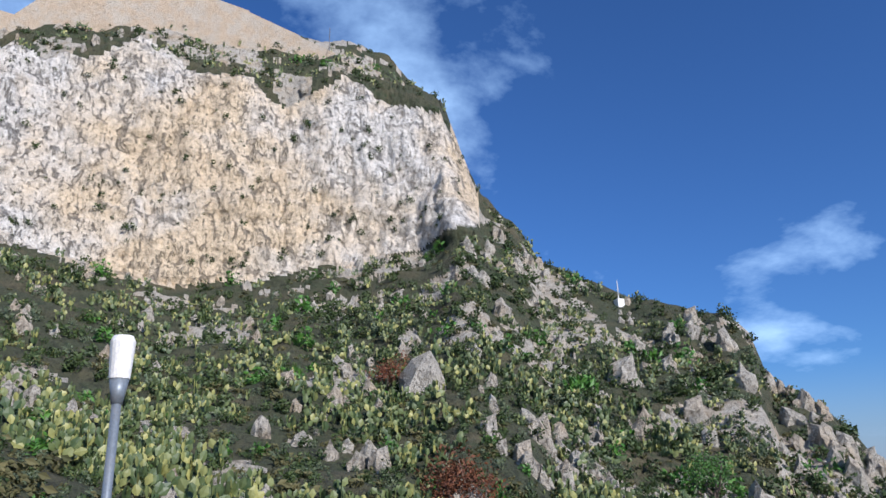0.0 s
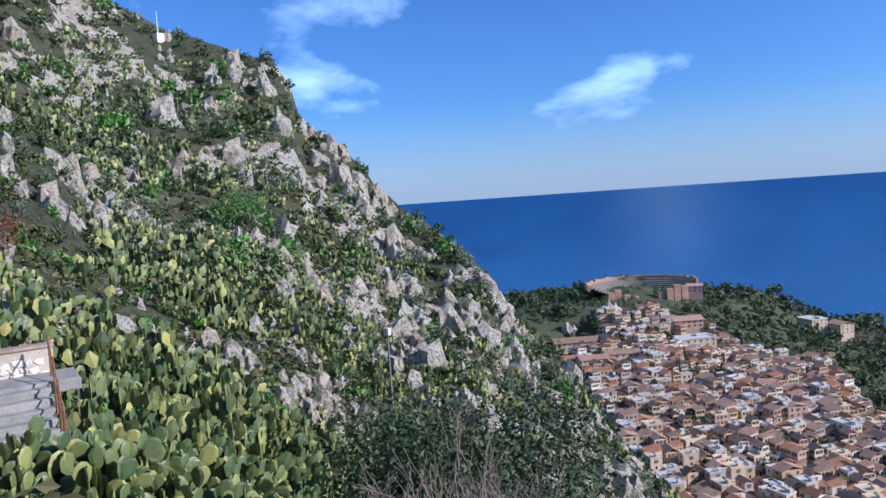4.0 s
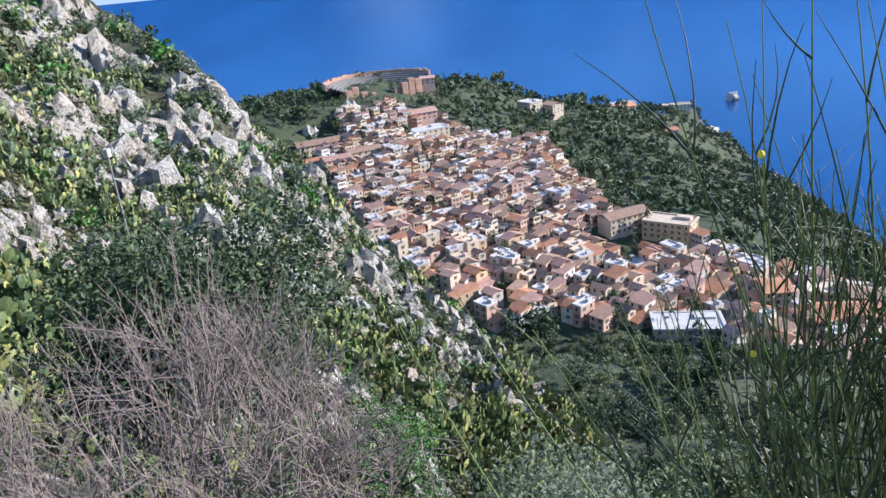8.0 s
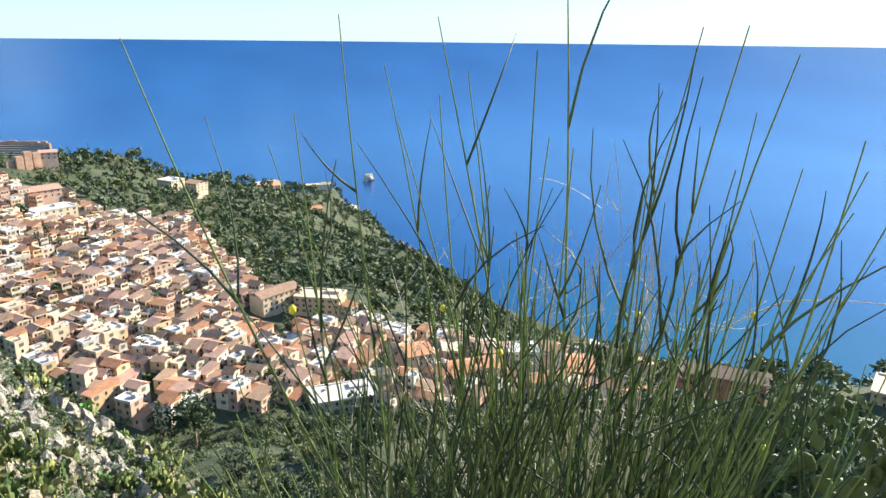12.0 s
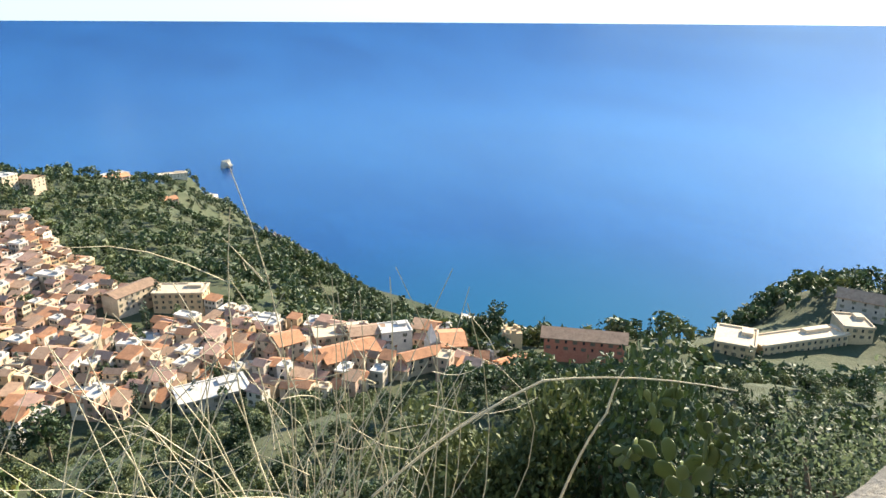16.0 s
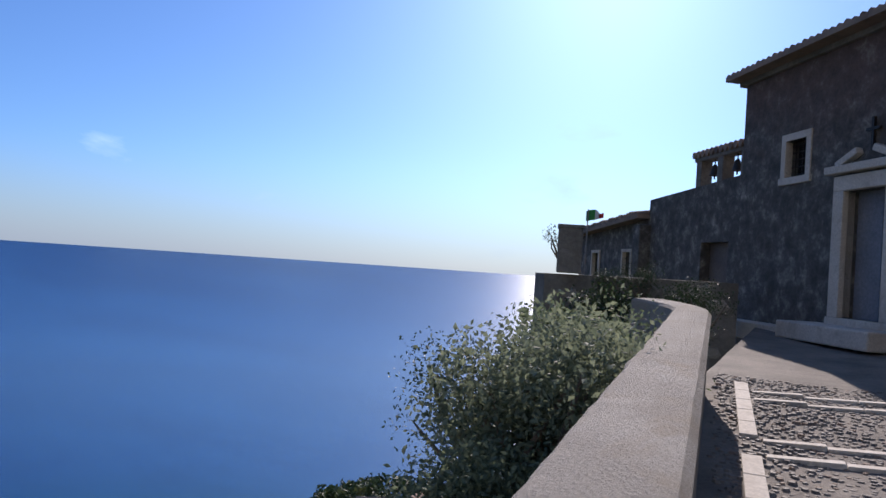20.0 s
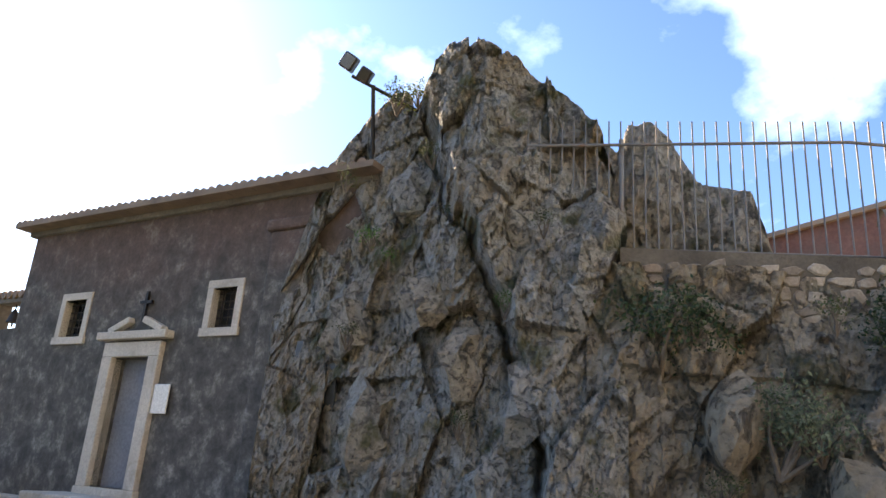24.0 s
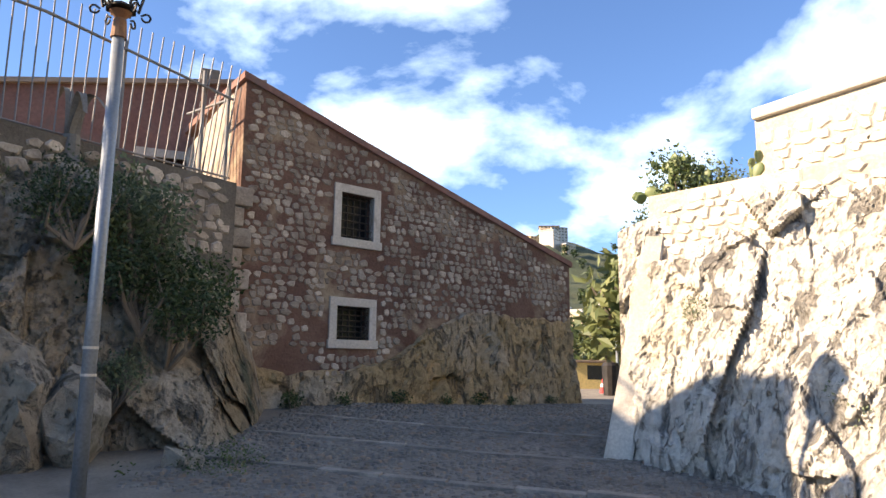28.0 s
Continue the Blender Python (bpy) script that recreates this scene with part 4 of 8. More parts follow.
# ---- chapel ----
def build_chapel():
    m = placed((17.3, 2.3, 0), (-0.799, -0.601))
    c = thing("chapel", m, "weathered chapel with peeling red and grey render and a stone doorway", "chapel")
    L = 9.0
    holes = [(CH_DOOR[0], CH_DOOR[1], CH_DOOR[2], CH_DOOR[3]), CH_W1, CH_W2]
    part("wall", holed_wall(L - 0.45, -1.0, lambda s: 5.92, [(p - 0.45, q - 0.45, u, v) for p, q, u, v in holes], 0.6), CHAPELWALL, c, "peeling render, reddish above and grey below", pose(0.45, 0, 0))
    part("side_wall", holed_wall(6.0, -3.0, lambda s: 5.92, (), 0.5), CHAPELWALL, c, "", pose(0.45, 0.603, 0, 0, 0, 90) @ pose(0, -0.5, 0))
    part("cornice", boxed(L - 0.15, 0.35, 0.12, (L / 2 + 0.225, 0.08, 5.90), 0.02), RENDERED, c)
    # roof with the tile ends along the eaves
    bm = boxed(L, 6.6, 0.10, (L / 2 + 0.25, 2.9, 6.0), 0.0, None)
    part("roof", bm, TILE, c, "brown tiled roof edge")
    tile_me = bm_mesh("eave_tile", tube(bmesh.new(), (0, -0.32, 0), (0, 0.4, 0.05), 0.085, 0.075, 8), TILE)
    n = 48
    for i in range(n):
        piece("eave_tile", tile_me, c, pose(0.3 + (L - 0.1) * i / n, -0.05, 6.08 + 0.012 * math.sin(i * 2.3)))
    d = CH_DOOR
    w, h = d[1] - d[0], d[3] - d[2]
    mid = (d[0] + d[1]) / 2
    part("door_frame", frame_ring(w, h, 0.26, 0.25, 0.015), PALESTONE, c, "pale carved stone door surround", pose(mid, 0.02, d[2]))
    part("door_leaf", boxed(w * 0.62, 0.06, h, (0, 0, 0), 0.01), DOORBLUE, c, "grey-blue wooden door leaf standing open", pose(d[0] + w * 0.31, 0.22, d[2]))
    part("inner_dark", boxed(w * 1.2, 0.05, h * 1.1), DARKPANE, c, "unlit interior behind the open door", pose(mid, 0.58, d[2] - 0.02))
    part("lintel", boxed(w + 0.85, 0.34, 0.14, (0, 0, 0), 0.02), PALESTONE, c, "", pose(mid, -0.02, d[3] + 0.30))
    for sgn in (-1, 1):
        part("pediment", boxed(0.55, 0.26, 0.12, (0, 0, 0), 0.02), PALESTONE, c, "broken stone pediment", pose(mid + sgn * 0.42, 0.0, d[3] + 0.50, 0, sgn * 22, 0))
    part("step", boxed(w + 1.3, 0.9, 0.30, (mid, -0.35, d[2] - 0.42), 0.03), PALESTONE, c)
    part("plinth", boxed(L - 0.6, 0.5, 0.35, (L / 2 + 0.2, -0.15, d[2] - 0.62), 0.03), PALESTONE, c)
    for q in (CH_W1, CH_W2):
        barred_window(c, (q[0] + q[1]) / 2, q[2], q[1] - q[0], q[3] - q[2], 0.14, (3, 5), 0.022)
    part("notice_board", boxed(0.36, 0.03, 0.48, (0, 0, 0), 0.01), WHITEPLASTIC, c, "small white notice board", pose(CH_SIGN[0], -0.06, CH_SIGN[1]))
    part("plaque", boxed(0.8, 0.05, 1.0, (0, 0, 0), 0.01), SLATE, c, "dark memorial tablet", pose(CH_PLAQ[0], -0.12, CH_PLAQ[1]))
    part("pilaster", boxed(0.75, 0.2, 4.8, (7.5, 0.03, 0.5), 0.03), CHAPELWALL, c, "", None)
    part("capital", boxed(0.95, 0.26, 0.2, (7.5, 0.0, 5.3), 0.05), CHAPELWALL, c, "", None)
    cross = bmesh.new()
    box(cross, 0.05, 0.05, 0.55, (0, 0, 0)), box(cross, 0.3, 0.05, 0.05, (0, 0, 0.33))
    part("cross", cross, IRON, c, "small dark cross over the door", pose(mid + 0.1, -0.05, d[3] + 0.62))


def mat_chapel():
    m, nt, b, g = material("chapel_render", 0.92)
    p = g.outputs["Position"]
    sepz = nt.nodes.new("ShaderNodeSeparateXYZ")
    link(nt, p, sepz.inputs[0])
    big = noise_of(nt, p, 0.8, 6.0, 0.62, 0.5)
    mid = noise_of(nt, p, 3.4, 8.0, 0.7, 0.2)
    fine = noise_of(nt, p, 18.0, 6.0, 0.65)
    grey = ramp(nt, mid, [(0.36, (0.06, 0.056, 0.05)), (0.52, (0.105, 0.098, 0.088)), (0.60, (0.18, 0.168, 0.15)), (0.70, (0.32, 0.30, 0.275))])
    red = ramp(nt, mid, [(0.35, (0.095, 0.068, 0.056)), (0.58, (0.15, 0.098, 0.08)), (0.72, (0.24, 0.20, 0.17))])
    h = nt.nodes.new("ShaderNodeMath")
    h.operation = "MULTIPLY_ADD"
    h.inputs[1].default_value = 3.0
    link(nt, big, h.inputs[0])
    link(nt, sepz.outputs[2], h.inputs[2])
    col = blend(nt, step(nt, h.outputs[0], 5.6, 7.0), grey, red)
    col = blend(nt, 0.5, col, ramp(nt, fine, [(0.3, (0.6, 0.6, 0.6)), (0.7, (1.25, 1.25, 1.25))]), "MULTIPLY")
    link(nt, col, b.inputs["Base Color"])
    bump(nt, b, mid, 0.3, 0.02)
    return m


CHAPELWALL = mat_chapel()
DOORBLUE = mat_two("door_paint", (0.16, 0.17, 0.20), (0.22, 0.23, 0.26), 1.5, 20.0, 0.6, 0.2, 0.01)
SLATE = mat_two("slate_tablet", (0.07, 0.075, 0.08), (0.11, 0.115, 0.12), 2.0, 30.0, 0.5, 0.1, 0.005)
CH_DOOR = (3.80, 4.75, 1.13, 3.30)
CH_W1 = (2.00, 2.62, 3.72, 4.44)
CH_W2 = (5.97, 6.50, 3.75, 4.43)
CH_SIGN = (5.2, 2.35)
CH_PLAQ = (8.42, 2.45)
build_chapel()


# ---- low wing, bell gable, bastion beside the chapel ----
def build_wing():
    m = placed((17.3, 2.3, 0), (-0.799, -0.601))
    w = thing("chapel_wing", m, "low shaded wing of weathered render beside the chapel", "building")
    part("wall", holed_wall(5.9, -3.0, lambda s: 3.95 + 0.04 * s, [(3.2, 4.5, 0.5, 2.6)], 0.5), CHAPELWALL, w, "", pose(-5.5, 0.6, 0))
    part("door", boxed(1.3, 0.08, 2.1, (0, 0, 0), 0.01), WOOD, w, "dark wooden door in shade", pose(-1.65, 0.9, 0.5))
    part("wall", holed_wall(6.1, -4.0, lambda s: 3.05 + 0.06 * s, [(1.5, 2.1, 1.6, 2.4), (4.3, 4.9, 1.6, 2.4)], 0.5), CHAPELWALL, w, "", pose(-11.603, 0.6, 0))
    for s in (-9.8, -7.0):
        part("window", frame_ring(0.6, 0.8, 0.1, 0.14), PALESTONE, w, "", pose(s, 0.62, 1.6))
        part("pane", boxed(0.6, 0.03, 0.8), DARKPANE, w, "", pose(s, 0.85, 1.6))
    bm = boxed(6.3, 4.0, 0.12, (-8.6, 2.2, 3.2), 0, Matrix.Rotation(radians(-3.4), 4, "Y"))
    part("roof", bm, TILE, w, "brown tiles with a ragged edge")
    tile_me = bm_mesh("eave_tile", tube(bmesh.new(), (0, -0.3, 0), (0, 0.5, 0.12), 0.09, 0.08, 8), TILE)
    for i in range(30):
        piece("eave_tile", tile_me, w, pose(-11.7 + 0.21 * i, 0.5, 3.16 + 0.0126 * i + 0.02 * math.sin(i * 1.7)))
    part("buttress", boxed(0.5, 0.5, 3.2, (-5.6, 0.5, 0), 0.03), CHAPELWALL, w)
    part("back", boxed(11.6, 0.3, 3.0, (-5.8, 4.2, 0)), RENDERED, w)
    # bell gable
    b = thing("bell_gable", m @ pose(-1.75, 0.85, 4.08) @ Matrix.Diagonal((1.02, 0.8, 1.12, 1)), "small two-arched bell gable with tiled top", "bell gable")
    for s in (-1.05, 0.0, 1.05):
        part("pier", boxed(0.26, 0.4, 0.62, (s, 0, 0), 0.02), RENDERED, b)
    part("lintel", boxed(2.5, 0.45, 0.14, (0, 0, 0.60), 0.02), RENDERED, b)
    for i in range(12):
        part("tile", tube(bmesh.new(), (0, -0.3, 0), (0, 0.3, 0), 0.085, 0.085, 8), TILE, b, "", pose(-1.2 + 0.218 * i, 0, 0.76))
    for s in (-0.52, 0.52):
        bell = bmesh.new()
        for r1, r2, z, h in ((0.16, 0.13, 0.10, 0.06), (0.13, 0.095, 0.16, 0.12), (0.095, 0.04, 0.28, 0.08)):
            tube(bell, (0, 0, z), (0, 0, z + h), r1, r2, 14)
        bo = part("bell", bell, IRON, b, "dark bronze bell", pose(s, 0, 0.13))
        part("clapper", tube(bmesh.new(), (0, 0, 0.02), (0, 0, 0.2), 0.025, n=8), IRON, bo)
        part("hanger", tube(bmesh.new(), (0, 0, 0.34), (0, 0, 0.5), 0.02, n=6), IRON, bo)
    # flag
    fp = Vector(az_at(72.3, 19.0, 1.2))
    f = thing("flag", Matrix.Translation(fp), "small green, white and red flag on a thin pole", "flag")
    part("pole", tube(bmesh.new(), (0, 0, 0), (0, 0, 2.05), 0.018, n=6), FENCE, f)
    side = Vector((math.cos(radians(72.3)), -math.sin(radians(72.3)), 0))
    for k, mat in enumerate(FLAGS):
        n = 8
        V = []
        for i in range(n):
            u = (k + i / (n - 1)) / 3
            off = side * (0.42 * u) + Vector((0.05 * math.sin(u * 9), 0.05 * math.cos(u * 7), 0))
            V += [tuple(off + Vector((0, 0, 1.76 + 0.10 * u))), tuple(off + Vector((0, 0, 2.03 + 0.05 * math.sin(u * 6) - 0.02)))]
        F = [(2 * i, 2 * i + 2, 2 * i + 3, 2 * i + 1) for i in range(n - 1)]
        piece("stripe", mesh_of("stripe", V, F, mat), f, None, ("green stripe", "white stripe", "red stripe")[k])
    # bastion with a stone pillar
    p0, p1 = Vector(az_at(69.2, 14.0)), Vector(az_at(83, 15.6))
    bm_ = placed(p0, (p1 - p0).to_2d())
    ba = thing("bastion", bm_, "shaded rough bastion wall below the chapel wing", "wall")
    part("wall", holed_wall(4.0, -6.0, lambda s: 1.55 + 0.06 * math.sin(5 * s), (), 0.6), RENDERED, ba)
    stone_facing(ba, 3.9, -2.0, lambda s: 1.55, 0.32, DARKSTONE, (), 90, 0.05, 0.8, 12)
    pm = Matrix.Translation(az_at(71.0, 14.25, 1.58)) @ pose(0, 0, 0, 0, 0, -70)
    pil = thing("stone_pillar", pm, "square shaded stone pillar on the bastion", "pillar")
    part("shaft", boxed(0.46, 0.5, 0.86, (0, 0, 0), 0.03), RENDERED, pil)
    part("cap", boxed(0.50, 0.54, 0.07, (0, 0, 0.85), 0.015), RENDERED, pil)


FLAGS = [mat_two("flag_" + n, c, tuple(v * 0.8 for v in c), 2.0, 30.0, 0.7, 0.05, 0.002) for n, c in (("green", (0.03, 0.30, 0.08)), ("white", (0.75, 0.75, 0.73)), ("red", (0.55, 0.04, 0.04)))]
# the stones' dark tone holds the shade on the bastion's sunless side
DARKSTONE = mat_two("shaded_bastion_stone", (0.20, 0.18, 0.15), (0.32, 0.29, 0.25), 2.0, 20.0, 0.92, 0.6, 0.03, None, 1, 0, 0.3)
build_wing()


# ---- street lamp ----
def build_street_lamp():
    x, y, _ = az_at(149.5, 6.0)
    g = street_z(x, y)
    l = thing("street_lamp", pose(x, y, g, 0, 0.0, 30), "tall grey steel street lamp with a black six-sided lantern", "street lamp")
    H = 4.25 - g
    part("pole", tube(bmesh.new(), (0, 0, 0), (0, 0, H), 0.055, 0.048, 14), GALV, l, "blue-grey painted pole", None, True)
    for z in (1.05, 1.25):
        part("band", tube(bmesh.new(), (0, 0, z), (0, 0, z + 0.02), 0.058, n=14), PALESTONE, l)
    part("collar", tube(tube(bmesh.new(), (0, 0, H), (0, 0, H + 0.16), 0.062, 0.05, 12), (0, 0, H + 0.16), (0, 0, H + 0.22), 0.03, 0.09, 12), RUSTIRON, l)
    z0 = H + 0.24
    lan = part("lantern", tube(bmesh.new(), (0, 0, 0), (0, 0, 0.02), 0.13, n=6), IRON, l, "black iron lantern", pose(0, 0, z0))
    for i in range(6):
        a = math.radians(60 * i)
        c, s = math.cos(a), math.sin(a)
        part("rib", tube(bmesh.new(), (0.13 * c, 0.13 * s, 0), (0.22 * c, 0.22 * s, 0.40), 0.012, n=6), IRON, lan)
        a2 = a + math.radians(60)
        bm = bmesh.new()
        v = [bm.verts.new(p) for p in ((0.125 * c, 0.125 * s, 0.02), (0.125 * math.cos(a2), 0.125 * math.sin(a2), 0.02), (0.215 * math.cos(a2), 0.215 * math.sin(a2), 0.39), (0.215 * c, 0.215 * s, 0.39))]
        bm.faces.new(v)
        gl = part("pane", bm, LAMPGLASS, lan, "clear lantern glass")
        part("rib", tube(bmesh.new(), (0.17 * c, 0.17 * s, 0.18), (0.17 * math.cos(a2), 0.17 * math.sin(a2), 0.18), 0.008, n=6), IRON, lan)
        sc = bmesh.new()
        pts = [Vector((0.15 * c, 0.15 * s, -0.02))]
        for k in range(7):
            t = k / 6 * 4.6
            pts.append(Vector((c, s, 0)) * (0.19 + 0.035 * math.sin(t)) + Vector((0, 0, -0.03 + 0.035 * math.cos(t))))
        for p, q in zip(pts, pts[1:]):
            tube(sc, p, q, 0.009, n=5)
        part("scroll", sc, IRON, lan)
    roof = bmesh.new()
    tube(roof, (0, 0, 0.40), (0, 0, 0.60), 0.255, 0.09, 6)
    tube(roof, (0, 0, 0.60), (0, 0, 0.64), 0.10, 0.04, 6)
    tube(roof, (0, 0, 0.37), (0, 0, 0.40), 0.25, 0.255, 6)
    part("hood", roof, IRON, lan, "dark iron hood")
    part("bulb", tube(tube(bmesh.new(), (0, 0, 0.40), (0, 0, 0.33), 0.03, n=8), (0, 0, 0.33), (0, 0, 0.22), 0.03, 0.045, 10), WHITEPLASTIC, lan)


def mat_glass():
    m, nt, b, g = material("lantern_glass", 0.05)
    b.inputs["Base Color"].default_value = (0.9, 0.93, 0.95, 1)
    b.inputs["Transmission Weight"].default_value = 1.0
    b.inputs["IOR"].default_value = 1.1
    return m


LAMPGLASS = mat_glass()
build_street_lamp()


# ---- floodlight on the rock ----
def build_floodlight():
    p = Vector(az_at(106.9, 10.8, 6.25))
    top = Vector(az_at(106.2, 10.5, 7.55))
    f = thing("floodlight", Matrix.Translation(p), "pair of dark floodlights on a leaning iron mast on the rock", "floodlight")
    d = top - p
    part("mast", tube(bmesh.new(), (0, 0, 0), d, 0.035, n=8), IRON, f)
    side = Vector((math.cos(radians(106)), -math.sin(radians(106)), 0))
    part("arm", tube(bmesh.new(), d + side * 0.75 - Vector((0, 0, 0.35)), d - side * 0.35 + Vector((0, 0, 0.12)), 0.03, n=8), IRON, f)
    for k, (o, zz, s) in enumerate(((-0.42, 0.36, 0.22), (-0.14, 0.16, 0.19))):
        c = d + side * o + Vector((0, 0, zz))
        h = part("head", boxed(s * 1.1, 0.22, s * 1.2, (0, 0, -s * 0.6), 0.03), IRON, f, "", Matrix.Translation(c) @ pose(0, 0, 0, 25, 30, -106))
        part("lens", boxed(s * 0.85, 0.02, s * 0.95, (0, -0.12, -s * 0.48), 0.01), GALV if k == 0 else DARKPANE, h)


build_floodlight()


# ---- bollard lamp at the path on the mountain side ----
def build_bulb_lamp():
    x, y, _ = az_at(-92.2, 7.0)
    x, y = x - 1.9, y - 0.43
    l = thing("path_lamp", pose(x, y, -1.02), "slim dark grey lamp post with a white cylinder shade", "street lamp")
    part("pole", tube(bmesh.new(), (0, 0, 0), (0.02, 0, 3.55), 0.04, 0.04, 12), GALV, l, "", None, True)
    part("socket", tube(bmesh.new(), (0.02, 0, 3.50), (0, 0, 3.72), 0.05, 0.085, 14), GALV, l, "", None, True)
    sh = bmesh.new()
    tube(sh, (0, 0, 3.72), (0, 0, 4.05), 0.09, 0.108, 18)
    tube(sh, (0, 0, 4.05), (0, 0, 4.10), 0.108, 0.085, 18)
    part("shade", sh, WHITEPLASTIC, l, "white frosted cylinder shade")


build_bulb_lamp()


# ---- right side of the street: pale rock, buttress, walls ----
rock_sheet("pale_crag", 188.6, 232, lerp_table([(188, 8.95), (193, 8.2), (198, 7.4), (210, 6.3), (232, 5.6)]), lerp_table([(188, 9.6), (193, 9.4), (198, 9.0), (210, 7.9), (232, 7.4)]),
           lerp_table([(188.6, 3.45), (192, 3.65), (198, 3.75), (206, 3.5), (232, 3.3)]), PALEROCK, "sunlit pale limestone crag at the street's edge", 260, 130, 0.38, 1.3, 0.2, 2.5)


def build_right_walls():
    a, b = Vector(az_at(187.6, 8.75, 0.2)), Vector(az_at(191.4, 9.25, 3.35))
    bt = thing("wall_buttress", Matrix.Identity(4), "tapering rendered buttress leaning on the pale crag", "buttress", kind="structure")
    w0, w1 = 0.34, 0.26
    r = Vector((math.cos(radians(189.5)), -math.sin(radians(189.5)), 0))
    back = Vector((math.sin(radians(189.5)), math.cos(radians(189.5)), 0))
    bm = bmesh.new()
    low = [bm.verts.new(a + q) for q in (-r * w0 * 0.5, r * w0 * 0.5, r * w0 * 0.5 + back * 0.8, -r * w0 * 0.5 + back * 0.8)]
    top = [bm.verts.new(b + q) for q in (-r * w1 * 0.5, r * w1 * 0.5, r * w1 * 0.5 + back * 0.6, -r * w1 * 0.5 + back * 0.6)]
    bm.faces.new(low), bm.faces.new(top)
    for i in range(4):
        bm.faces.new((low[i], low[(i + 1) % 4], top[(i + 1) % 4], top[i]))
    bmesh.ops.recalc_face_normals(bm, faces=bm.faces)
    bmesh.ops.bevel(bm, geom=bm.edges[:], offset=0.03, segments=2, affect="EDGES")
    part("face", bm, PALESTONE, bt)
    p0, p1 = Vector(az_at(191.0, 9.4)), Vector(az_at(212, 8.0))
    w = thing("low_wall", placed(p0, (p1 - p0).to_2d()), "low dry wall of pale stones on top of the crag", "wall")
    L = (p1 - p0).length
    part("wall", holed_wall(L, 2.6, lambda s: 3.86 + 0.05 * math.sin(3 * s), (), 0.4), PALEMORTAR, w)
    stone_facing(w, L, 2.9, lambda s: 3.88, 0.15, WHITESTONE, (), 150, 0.05, 1.0, 21)
    p0, p1 = Vector(az_at(198.9, 10.2)), Vector(az_at(222, 8.6))
    h = thing("terrace_wall", placed(p0, (p1 - p0).to_2d()), "tall sunlit terrace wall of white stones", "wall")
    L = (p1 - p0).length
    part("wall", holed_wall(L, 2.5, lambda s: 4.98 + 0.05 * s, (), 0.5), PALEMORTAR, h)
    part("coping", boxed(L, 0.6, 0.16, (L / 2, 0.22, 4.98), 0.03), PALESTONE, h)
    stone_facing(h, L, 3.6, lambda s: 4.98, 0.19, WHITESTONE, (), 220, 0.05, 1.0, 31)


PALEMORTAR = mat_two("pale_mortar", (0.42, 0.36, 0.28), (0.54, 0.47, 0.38), 1.2, 20.0, 0.95, 0.6, 0.03)
build_right_walls()


